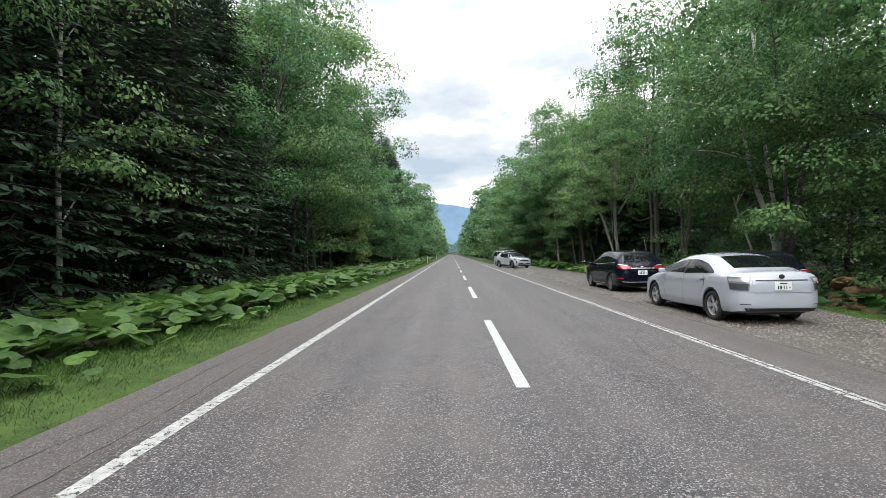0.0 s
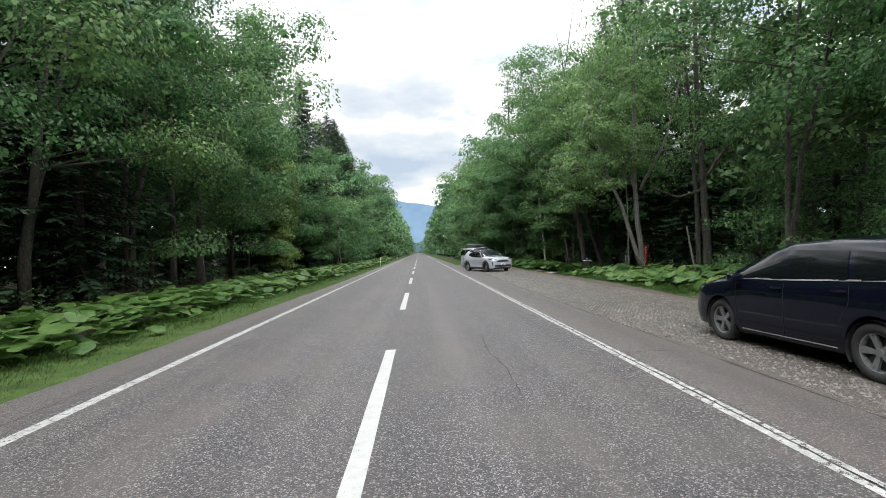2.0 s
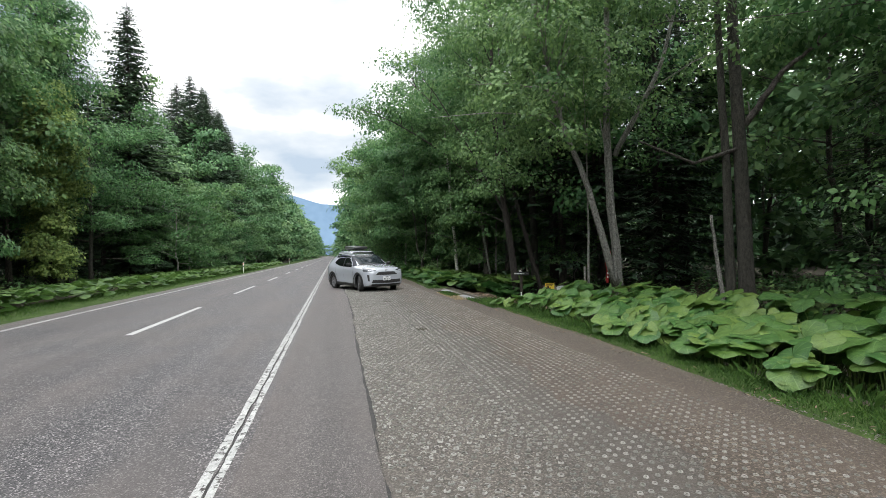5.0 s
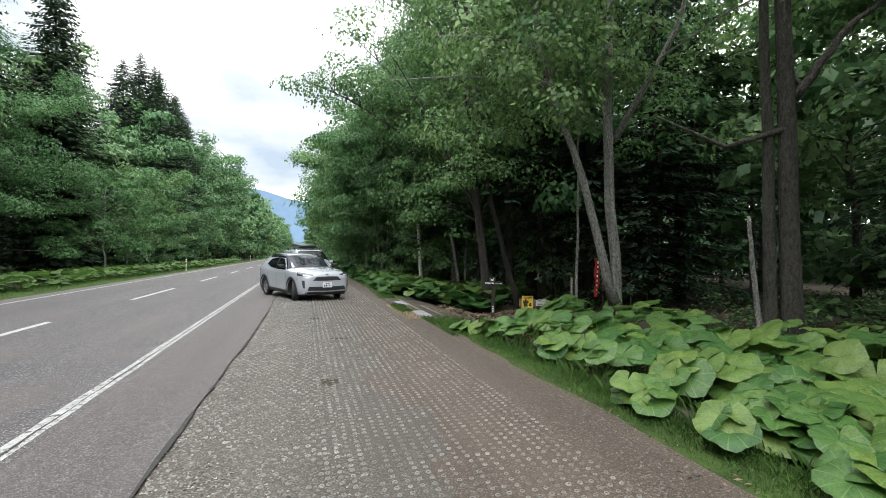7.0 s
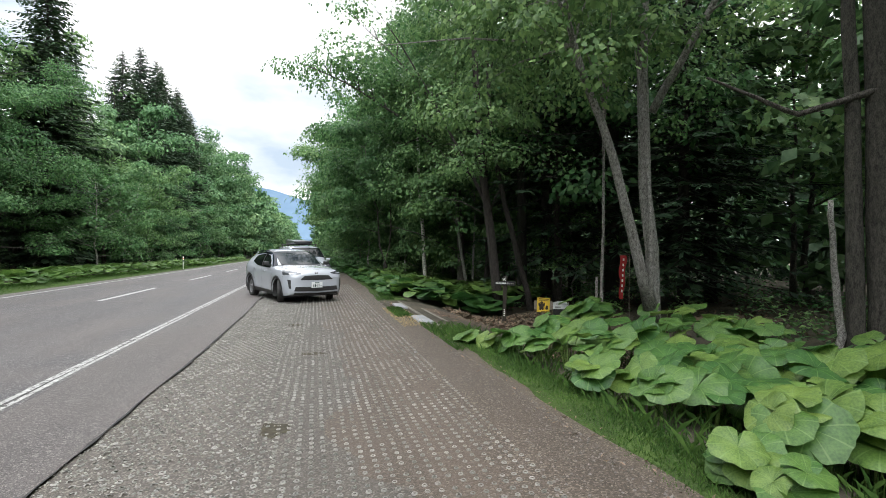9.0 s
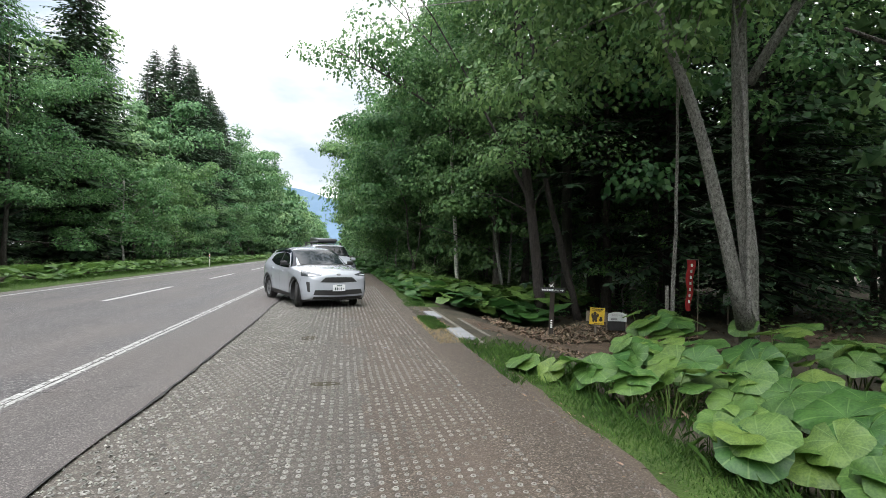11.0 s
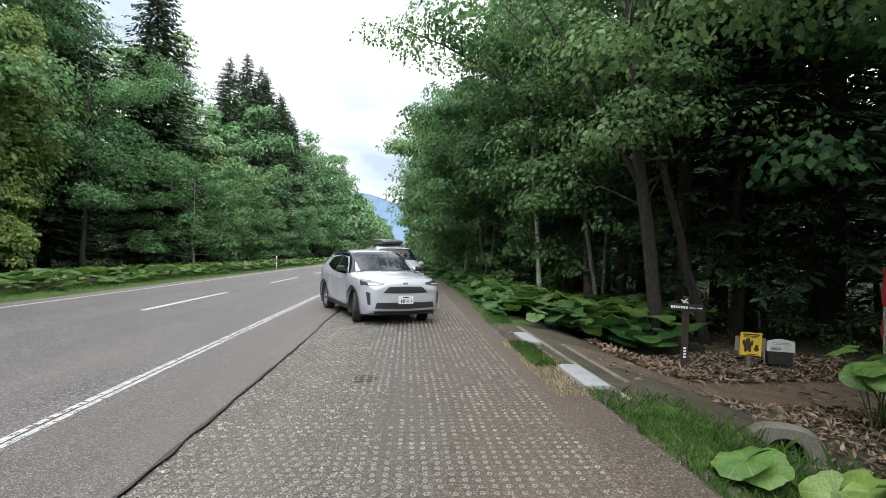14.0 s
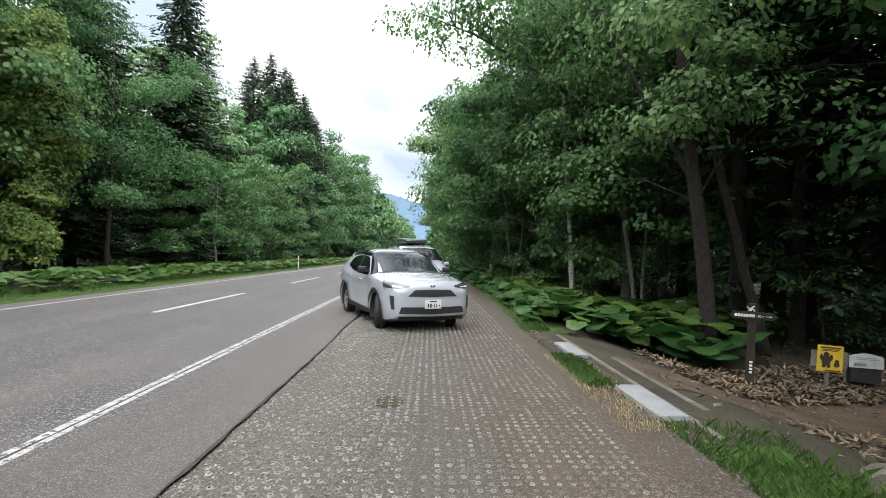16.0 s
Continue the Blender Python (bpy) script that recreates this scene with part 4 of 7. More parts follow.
def rim_bm(r, w, spokes, twin):
    """Barrel, lip, hub and spokes, outer face towards +y."""
    bm = bmesh.new()
    q = r * 0.67
    for rad0, rad1, y0, y1 in ((q, q, -w * 0.4, w * 0.44), (q, q * 0.93, w * 0.44, w * 0.40), (q * 0.93, q * 0.9, w * 0.40, -w * 0.3)):
        ring = []
        for i in range(32):
            a = 2 * math.pi * i / 32
            ring.append((bm.verts.new((rad0 * math.cos(a), y0, rad0 * math.sin(a))), bm.verts.new((rad1 * math.cos(a), y1, rad1 * math.sin(a)))))
        for i in range(32):
            a, b = ring[i], ring[(i + 1) % 32]
            bm.faces.new((a[0], b[0], b[1], a[1]))
    for k in range(spokes):
        for off in ((-0.11, 0.11) if twin else (0,)):
            a = 2 * math.pi * k / spokes + off
            wd = r * (0.05 if twin else 0.09)
            t = Matrix.Rotation(-a, 4, "Y")
            vs = [t @ Vector(c) for c in ((r * 0.1, w * 0.30, -wd * 1.2), (r * 0.1, w * 0.30, wd * 1.2), (q * 0.95, w * 0.37, wd), (q * 0.95, w * 0.37, -wd), (r * 0.1, w * 0.14, -wd * 1.4), (r * 0.1, w * 0.14, wd * 1.4), (q * 0.95, w * 0.2, wd * 1.2), (q * 0.95, w * 0.2, -wd * 1.2))]
            vs = [bm.verts.new(c) for c in vs]
            for fc in ((0, 1, 2, 3), (7, 6, 5, 4), (0, 4, 5, 1), (1, 5, 6, 2), (2, 6, 7, 3), (3, 7, 4, 0)):
                bm.faces.new([vs[i] for i in fc])
    bmesh.ops.create_cone(bm, segments=20, cap_ends=True, radius1=r * 0.17, radius2=r * 0.14, depth=w * 0.12, matrix=Matrix.Translation((0, w * 0.3, 0)) @ Matrix.Rotation(-math.pi / 2, 4, "X"))
    bmesh.ops.recalc_face_normals(bm, faces=bm.faces)
    return bm


def disc_bm(r, y):
    bm = bmesh.new()
    bmesh.ops.create_circle(bm, cap_ends=True, segments=28, radius=r, matrix=Matrix.Translation((0, y, 0)) @ Matrix.Rotation(-math.pi / 2, 4, "X"))
    return bm


def plate(parent, x, z, face, label="white number plate"):
    """A number plate with plain bars for its figures, facing +x or -x."""
    bm = bmesh.new()
    box(bm, -0.008, 0.008, -0.165, 0.165, -0.0825, 0.0825, 0.004)
    p = part("number_plate", bm, M_PLATE, parent, label)
    p.matrix_basis = Matrix.Translation((x, 0, z))
    for y, h, w, zz in ((-0.06, 0.07, 0.016, -0.022), (-0.02, 0.07, 0.016, -0.022), (0.012, 0.012, 0.02, -0.02), (0.05, 0.07, 0.03, -0.022), (0.1, 0.07, 0.03, -0.022), (-0.0, 0.026, 0.14, 0.055), (-0.12, 0.03, 0.022, -0.022)):
        bm = bmesh.new()
        y = -y * face
        box(bm, 0.008 if face > 0 else -0.011, 0.011 if face > 0 else -0.008, y - w / 2, y + w / 2, zz - h / 2, zz + h / 2)
        part("plate_bar", bm, M_INK, p)
    return p


def car(s, m, label, paint):
    root = new(s["name"])
    root.empty_display_size = 0.5
    root.matrix_basis = m @ Matrix.Diagonal((s.get("long", 0.985), 0.957, 0.953, 1))
    tagged(root, label, "car", "parked cars")
    bm = car_body(s)
    bvh = BVHTree.FromBMesh(bm)
    part("body", bm, paint, root)

    def lay(name, upper, lower, n, material, cols=10, rows=4, lift=0.006, lab="", mirror=False, under=None):
        out = None
        for g in ((1, -1) if mirror else (1,)):
            fl = lambda p: [(a, b * g, c) for a, b, c in p]
            out = part(name, laid_on(bvh, fl(upper), fl(lower), (n[0], n[1] * g, n[2]), cols, rows, lift), material, under or root, lab)
        return out

    bm = bmesh.new()
    box(bm, s["back"] + 0.25, s["front"] - 0.25, -s["half"] * 0.62, s["half"] * 0.62, 0.19, 0.72)
    part("underbody", bm, M_TRIM, root)
    tm, w = tyre_mesh(s["wheel"], s["tyre_w"]), s["tyre_w"]
    for x, steer in ((s["axle_f"], s.get("steer", 0)), (s["axle_r"], 0)):
        for g in (1, -1):
            wh = new("wheel", tm)
            wh.parent = root
            wh.matrix_basis = Matrix.Translation((x, g * (s["half"] - w / 2 - 0.025), s["wheel"])) @ Matrix.Rotation(steer + (0 if g > 0 else math.pi), 4, "Z")
            tagged(wh, "black rubber tyre on an alloy rim")
            part("rim", rim_bm(s["wheel"], w, s["spokes"], s["twin"]), s.get("rim", M_RIM), wh, s.get("rim_label", "silver alloy rim"))
            part("brake_disc", disc_bm(s["wheel"] * 0.62, w * 0.05), M_TRIM, wh)
        for g in (1, -1):
            v, f = [], []
            for i in range(19):
                a = math.radians(-28 + 236 * i / 18)
                for y in (0.5 * s["half"], 0.992 * s["half"]):
                    v.append((x + (s["arch"] - 0.004) * math.cos(a), g * y, s["wheel"] + (s["arch"] - 0.004) * math.sin(a)))
                if i:
                    f.append((2 * i - 2, 2 * i - 1, 2 * i + 1, 2 * i))
            part("arch_liner", mesh_of("arch_liner", v, f, M_TRIM, True), None, root)
    for g in (1, -1):
        # door mirrors
        bm = bmesh.new()
        mx, my, mz = s["mirror"][0], g * s["mirror"][1], s["mirror"][2]
        k = s.get("mirror_size", 0.9)
        box(bm, mx - 0.07 * k, mx + 0.06 * k, my - 0.11 * k, my + 0.1 * k, mz - 0.06 * k, mz + 0.075 * k, 0.036 * k)
        box(bm, s["mirror"][0] - 0.03, s["mirror"][0] + 0.03, min(g * (s["mirror"][1] - 0.16), g * s["mirror"][1]), max(g * (s["mirror"][1] - 0.16), g * s["mirror"][1]), s["mirror"][2] - 0.06, s["mirror"][2] - 0.02, 0.01)
        for f in bm.faces:
            f.smooth = True
        part("door_mirror", bm, s.get("mirror_paint", paint), root)
    for name, up, lo, n, mat, lab, mir in s["panels"]:
        lay(name, up, lo, n, mat, 12, 6, s.get("lift", 0.008) + (0.006 if name.endswith("inner") else 0), lab, mir)
    for x, z in s["handles"]:
        for g in (1, -1):
            hit = bvh.ray_cast(Vector((x, g * 2, z)), Vector((0, -g, 0)))[0]
            bm = bmesh.new()
            yy = hit.y if hit else g * s["half"]
            box(bm, x - 0.09, x + 0.09, yy - 0.022, yy + 0.022, z - 0.014, z + 0.014, 0.008)
            part("door_handle", bm, s.get("handle_paint", paint), root)
    for line in s["seams"]:
        up, lo = [(a - 0.004, 0.9, c) for a, c in line], [(a + 0.004, 0.9, c + 0.004) for a, c in line]
        lay("door_seam", up, lo, (0, 1, 0), M_SEAM, 14, 1, 0.003, "", True)
    if s.get("cladding"):
        for c in (s["axle_f"], s["axle_r"]):
            arc = np.linspace(math.radians(-22), math.radians(202), 22)
            up = [(c + (s["arch"] + 0.09) * math.cos(a), 0.9, s["wheel"] + (s["arch"] + 0.09) * math.sin(a)) for a in arc]
            lo = [(c + (s["arch"] - 0.002) * math.cos(a), 0.9, s["wheel"] + (s["arch"] - 0.002) * math.sin(a)) for a in arc]
            lay("arch_cladding", up, lo, (0, 1, 0), M_TRIM, 22, 2, 0.022, "black plastic wheel arch trim", True)
    plate(root, *s["front_plate"], 1)
    plate(root, *s["rear_plate"], -1)
    return root, lay, bvh


def ring_lamp(parent, name, y, z, x, ry, rz, material, tilt=0.0):
    bm = bmesh.new()
    bmesh.ops.create_icosphere(bm, subdivisions=2, radius=1, matrix=Matrix.LocRotScale((x, y, z), None, (0.012, ry, rz)))
    part(name, bm, material, parent)


def panel(s, *what):
    """Adds a panel (name, upper line, lower line, facing, material, label, mirrored) to a car's list."""
    s["panels"].append(what)


LAYZ = -0.022
# white compact crossover, front wheels turned
SUV = dict(name="crossover_car", rim=plain("two_tone_alloy", (0.24, 0.24, 0.25), 0.3, 0.5), rim_label="dark grey alloy rim with bright spokes", front=2.06, back=-2.08, half=0.8825, axle_f=1.28, axle_r=-1.28, arch=0.375, wheel=0.335, tyre_w=0.2, nose=0.15, tail=0.11, spokes=5, twin=True, steer=radians(-21), cladding=True, waist=0.045, flare=0.012, mirror=(0.6, 0.97, 1.13), mirror_size=0.85, mirror_paint=M_TRIM,
    top=[(2.06, 0.9), (2.0, 0.962), (1.85, 1.005), (1.5, 1.055), (1.1, 1.09), (0.95, 1.11), (0.3, 1.48), (0.1, 1.54), (-0.4, 1.58), (-1.0, 1.575), (-1.5, 1.54), (-1.72, 1.48), (-1.98, 1.12), (-2.08, 0.97)],
    belt=[(2.06, 0.78), (1.9, 0.9), (1.5, 0.955), (1.0, 0.985), (0, 0.99), (-0.8, 1.02), (-1.4, 1.08), (-1.8, 1.1), (-2.0, 0.95), (-2.08, 0.82)],
    sill=[(2.06, 0.26), (1.8, 0.2), (0, 0.2), (-1.8, 0.22), (-2.08, 0.34)],
    roof_half=[(2.06, 0.6), (1.5, 0.68), (0.95, 0.74), (0.3, 0.65), (0, 0.64), (-1.2, 0.62), (-1.7, 0.6), (-2.0, 0.66), (-2.08, 0.66)],
    front_plate=(2.1, 0.535), rear_plate=(-2.1, 0.82), handles=((0.05, 0.9), (-0.85, 0.95)),
    seams=([(0.72, 0.95), (0.78, 0.7), (0.72, 0.36)], [(-0.18, 0.97), (-0.16, 0.6), (-0.15, 0.34)], [(-0.95, 1.0), (-0.98, 0.8), (-0.82, 0.62)]),
    panels=[])
panel(SUV, "windscreen", [(0.24, -0.58, 1.52), (0.27, 0, 1.53), (0.24, 0.58, 1.52)], [(0.9, -0.73, 1.09), (0.98, 0, 1.11), (0.9, 0.73, 1.09)], (0.55, 0, 0.8), M_SCREEN, "dark reflecting windscreen", False)
panel(SUV, "rear_window", [(-1.6, 0.5, 1.46), (-1.6, -0.5, 1.46)], [(-1.9, 0.55, 1.16), (-1.9, -0.55, 1.16)], (-0.75, 0, 0.6), M_GLASS, "", False)
panel(SUV, "front_side_window", [(0.48, 0.8, 1.2), (0.2, 0.8, 1.4), (-0.18, 0.8, 1.45)], [(0.62, 0.9, 1.03), (0.2, 0.9, 1.03), (-0.18, 0.9, 1.04)], (0, 1, 0.25), M_GLASS, "", True)
panel(SUV, "rear_side_window", [(-0.24, 0.8, 1.45), (-0.7, 0.8, 1.43), (-1.0, 0.8, 1.38)], [(-0.24, 0.9, 1.05), (-0.7, 0.9, 1.08), (-1.15, 0.9, 1.2)], (0, 1, 0.25), M_GLASS, "", True)
panel(SUV, "pillar_trim", [(-0.17, 0.8, 1.46), (-0.25, 0.8, 1.46)], [(-0.17, 0.9, 1.03), (-0.25, 0.9, 1.03)], (0, 1, 0.25), M_TRIM, "", True)
panel(SUV, "front_pillar", [(0.2, 0.67, 1.48), (0.29, 0.59, 1.52)], [(0.78, 0.87, 1.05), (0.93, 0.75, 1.09)], (0.35, 0.7, 0.6), M_BLACK, "black front pillar", True)
panel(SUV, "roof_edge", [(0.24, 0.6, 1.53), (-0.5, 0.61, 1.56), (-1.3, 0.58, 1.54)], [(0.2, 0.72, 1.44), (-0.5, 0.7, 1.47), (-1.2, 0.7, 1.42)], (0, 0.8, 0.7), M_BLACK, "black roof edge", True)
panel(SUV, "roof_panel", [(0.2, -0.6, 1.54), (0.23, 0, 1.55), (0.2, 0.6, 1.54)], [(-1.5, -0.58, 1.52), (-1.5, 0, 1.54), (-1.5, 0.58, 1.52)], (0, 0, 1), M_BLACK, "gloss black roof", False)
panel(SUV, "upper_grille", [(2.06, -0.36, 0.805), (2.06, 0, 0.812), (2.06, 0.36, 0.805)], [(2.06, -0.5, 0.685), (2.06, 0, 0.672), (2.06, 0.5, 0.685)], (1, 0, 0), M_TRIM, "black mesh upper grille", False)
panel(SUV, "lower_grille", [(2.04, -0.62, 0.49), (2.06, 0, 0.478), (2.04, 0.62, 0.49)], [(2.04, -0.66, 0.37), (2.06, 0, 0.345), (2.04, 0.66, 0.37)], (1, 0, 0), M_TRIM, "black lower bumper intake", False)
panel(SUV, "chin_trim", [(2.0, -0.66, 0.32), (2.06, 0, 0.3), (2.0, 0.66, 0.32)], [(1.97, -0.66, 0.25), (2.06, 0, 0.24), (1.97, 0.66, 0.25)], (1, 0, 0.0), M_TRIM, "", False)
panel(SUV, "headlamp", [(2.0, 0.42, 0.872), (1.9, 0.66, 0.925), (1.6, 0.84, 0.985)], [(2.02, 0.45, 0.84), (1.93, 0.66, 0.8), (1.7, 0.86, 0.83)], (0.85, 0.5, 0.2), M_LAMP, "slim dark headlamp", True)
panel(SUV, "daytime_lamp", [(2.0, 0.45, 0.888), (1.9, 0.66, 0.938), (1.66, 0.82, 0.985)], [(2.0, 0.45, 0.876), (1.9, 0.66, 0.922), (1.66, 0.82, 0.965)], (0.85, 0.5, 0.2), M_CLEAR, "", True)
panel(SUV, "corner_intake", [(1.95, 0.715, 0.69), (1.88, 0.785, 0.7)], [(1.95, 0.7, 0.44), (1.9, 0.745, 0.45)], (0.9, 0.4, 0), M_TRIM, "", True)
panel(SUV, "side_sill", [(0.88, 0.9, 0.33), (-0.88, 0.9, 0.36)], [(0.88, 0.9, 0.22), (-0.88, 0.9, 0.22)], (0, 1, 0), M_TRIM, "black plastic sill trim", True)
panel(SUV, "tail_lamp", [(-1.9, 0.8, 1.02), (-2.05, 0.45, 0.98)], [(-1.9, 0.82, 0.92), (-2.05, 0.45, 0.9)], (-0.8, 0.5, 0), M_RED, "", True)
panel(SUV, "cowl", [(0.93, -0.735, 1.085), (1.0, 0, 1.108), (0.93, 0.735, 1.085)], [(1.0, -0.735, 1.075), (1.1, 0, 1.095), (1.0, 0.735, 1.075)], (0.3, 0, 1), M_TRIM, "black cowl below the windscreen", False)
panel(SUV, "bonnet_seam", [(1.0, 0.735, 1.06), (1.4, 0.74, 1.0), (1.72, 0.66, 0.97), (1.9, 0.5, 0.955), (1.98, 0, 0.955)], [(1.0, 0.728, 1.06), (1.4, 0.732, 1.0), (1.72, 0.65, 0.97), (1.892, 0.5, 0.955), (1.972, 0, 0.955)], (0.3, 0.15, 1), M_SEAM, "", True)
panel(SUV, "bonnet_crease", [(1.05, 0.5, 1.08), (1.85, 0.36, 0.99)], [(1.05, 0.488, 1.08), (1.85, 0.352, 0.99)], (0.1, 0, 1), M_WHITE, "", True)
panel(SUV, "lamp_reflector_inner", [(1.97, 0.56, 0.85), (1.87, 0.72, 0.86)], [(1.97, 0.56, 0.832), (1.88, 0.72, 0.832)], (0.85, 0.5, 0.2), M_CLEAR, "bright reflector strip in the headlamp", True)
panel(SUV, "bumper_seam", [(1.92, 0.8, 0.86), (1.72, 0.86, 0.8), (1.66, 0.88, 0.66)], [(1.912, 0.8, 0.856), (1.712, 0.86, 0.795), (1.652, 0.88, 0.655)], (0.5, 1, 0), M_SEAM, "", True)
HEAD = math.atan2(-0.923, 0.385)
suv, lay, bvh = car(SUV, Matrix.Translation((5.09, 45.23, LAYZ)) @ Matrix.Rotation(HEAD, 4, "Z"), "white compact crossover car with black trim, wheels turned", M_WHITE)
ring_lamp(suv, "badge", 0, 0.862, 2.05, 0.078, 0.052, M_CHROME)
ring_lamp(suv, "badge_centre", 0, 0.862, 2.058, 0.055, 0.033, M_SEAM)
ring_lamp(suv, "badge_bar", 0, 0.868, 2.066, 0.018, 0.03, M_CHROME)
bm = bmesh.new()
bmesh.ops.create_cone(bm, segments=6, cap_ends=True, radius1=0.03, radius2=0.005, depth=0.1, matrix=Matrix.Translation((-1.0, 0, 1.61)) @ Matrix.Rotation(-0.5, 4, "Y"))
part("aerial", bm, M_TRIM, suv)
for g in (1, -1):
    bm = bmesh.new()
    box(bm, 0.9, 0.95, min(g * 0.02, g * 0.6), max(g * 0.02, g * 0.6), 1.095, 1.11, 0.004)
    part("wiper", bm, M_TRIM, suv)

# white saloon seen from behind
SEDAN = dict(name="saloon_car", front=2.3, back=-2.2, half=0.885, axle_f=1.47, axle_r=-1.3, arch=0.345, wheel=0.32, tyre_w=0.2, nose=0.2, tail=0.25, spokes=5, twin=True, mirror=(0.86, 0.95, 1.0), mirror_size=0.7,
    top=[(2.3, 0.62), (2.15, 0.75), (1.85, 0.9), (1.6, 0.98), (1.38, 1.026), (0.5, 1.334), (0.1, 1.409), (-0.4, 1.440), (-0.8, 1.418), (-1.1, 1.352), (-1.8, 1.114), (-1.92, 1.084), (-2.12, 1.057), (-2.2, 0.94)],
    belt=[(2.3, 0.56), (2.1, 0.7), (1.5, 0.86), (0.9, 0.93), (0, 0.95), (-1, 0.97), (-1.8, 0.97), (-2.1, 0.965), (-2.2, 0.82)],
    sill=[(2.3, 0.26), (2.0, 0.2), (0, 0.19), (-1.9, 0.22), (-2.2, 0.28)],
    roof_half=[(2.3, 0.58), (1.35, 0.72), (0.5, 0.63), (-0.5, 0.62), (-1.1, 0.61), (-1.8, 0.66), (-2.0, 0.7), (-2.2, 0.72)],
    front_plate=(2.31, 0.45), rear_plate=(-2.235, 0.78), handles=((0.0, 0.84), (-0.95, 0.88)),
    seams=([(0.85, 0.9), (0.9, 0.6), (0.82, 0.3)], [(-0.12, 0.92), (-0.1, 0.6), (-0.1, 0.3)], [(-1.0, 0.95), (-1.02, 0.75), (-0.86, 0.55)]),
    panels=[])
panel(SEDAN, "windscreen", [(0.4, -0.55, 1.352), (0.4, 0.55, 1.352)], [(1.3, -0.66, 1.026), (1.3, 0.66, 1.026)], (0.5, 0, 0.8), M_GLASS, "", False)
panel(SEDAN, "rear_window", [(-1.02, 0.5, 1.370), (-1.0, 0, 1.387), (-1.02, -0.5, 1.370)], [(-1.7, 0.6, 1.150), (-1.76, 0, 1.150), (-1.7, -0.6, 1.150)], (-0.45, 0, 0.85), M_GLASS, "dark sloping rear window", False)
panel(SEDAN, "front_side_window", [(0.98, 0.8, 1.053), (0.5, 0.8, 1.246), (-0.1, 0.8, 1.343)], [(1.15, 0.9, 0.97), (0.5, 0.9, 0.98), (-0.1, 0.9, 0.99)], (0, 1, 0.3), M_GLASS, "", True)
panel(SEDAN, "rear_side_window", [(-0.17, 0.8, 1.334), (-0.55, 0.8, 1.326), (-0.95, 0.8, 1.229), (-1.3, 0.8, 1.053)], [(-0.17, 0.9, 0.98), (-0.6, 0.9, 1.0), (-1.0, 0.9, 1.018), (-1.33, 0.9, 1.035)], (0, 1, 0.3), M_GLASS, "", True)
panel(SEDAN, "pillar_trim", [(-0.09, 0.8, 1.326), (-0.18, 0.8, 1.326)], [(-0.09, 0.9, 0.97), (-0.18, 0.9, 0.97)], (0, 1, 0.3), M_TRIM, "black door pillar", True)
panel(SEDAN, "window_trim", [(0.8, 0.9, 0.965), (-1.2, 0.9, 1.026)], [(0.8, 0.9, 0.945), (-1.2, 0.9, 1.009)], (0, 1, 0.2), M_CHROME, "bright window trim", True)
panel(SEDAN, "tail_lamp", [(-1.86, 0.87, 0.965), (-2.12, 0.54, 0.955)], [(-1.95, 0.86, 0.7), (-2.15, 0.6, 0.68)], (-0.8, 0.6, 0), M_TAIL, "clear tail lamp with chrome inside", True)
panel(SEDAN, "tail_lamp_inner", [(-1.93, 0.86, 0.835), (-2.13, 0.59, 0.83)], [(-1.95, 0.86, 0.72), (-2.14, 0.62, 0.705)], (-0.8, 0.6, 0), M_LAMP, "", True)
panel(SEDAN, "reverse_lamp_inner", [(-1.9, 0.86, 0.93), (-2.11, 0.58, 0.93)], [(-1.92, 0.86, 0.87), (-2.12, 0.6, 0.87)], (-0.8, 0.6, 0), M_CLEAR, "bright clear reversing lamp", True)
panel(SEDAN, "boot_strip", [(-2.2, 0.5, 0.905), (-2.2, -0.5, 0.905)], [(-2.2, 0.5, 0.885), (-2.2, -0.5, 0.885)], (-1, 0, 0), M_TRIM, "", False)
panel(SEDAN, "boot_seam", [(-2.2, 0.62, 0.66), (-2.2, -0.62, 0.66)], [(-2.2, 0.62, 0.65), (-2.2, -0.62, 0.65)], (-1, 0, 0), M_GAP, "", False)
panel(SEDAN, "boot_side_seam", [(-2.05, 0.56, 0.97), (-2.2, 0.57, 0.66)], [(-2.05, 0.555, 0.97), (-2.2, 0.565, 0.66)], (-1, 0, 0.3), M_GAP, "", True)
panel(SEDAN, "rear_diffuser", [(-2.18, 0.7, 0.35), (-2.2, -0.7, 0.35)], [(-2.18, 0.66, 0.28), (-2.2, -0.66, 0.28)], (-1, 0, 0), M_TRIM, "", False)
panel(SEDAN, "reflector", [(-2.1, 0.76, 0.43), (-2.18, 0.6, 0.43)], [(-2.1, 0.76, 0.415), (-2.18, 0.6, 0.415)], (-1, 0.3, 0), M_TRIM, "", True)
panel(SEDAN, "headlamp", [(2.1, 0.5, 0.76), (1.75, 0.82, 0.82)], [(2.2, 0.5, 0.64), (1.85, 0.84, 0.66)], (0.85, 0.5, 0.1), M_LAMP, "", True)
sedan, lay, bvh = car(SEDAN, Matrix.Translation((5.43, 11.15, LAYZ)) @ Matrix.Rotation(radians(90), 4, "Z"), "white saloon car parked on the gravel lay-by", M_WHITE)
ring_lamp(sedan, "badge", 0, 0.97, -2.2, 0.06, 0.045, M_SEAM)
part("indicator", laid_on(bvh, [(-1.97, -0.86, 0.87), (-2.1, -0.72, 0.87)], [(-1.97, -0.86, 0.8), (-2.1, -0.72, 0.8)], (-0.8, -0.6, 0), 6, 3, 0.012), M_AMBER, sedan, "lit amber rear indicator")

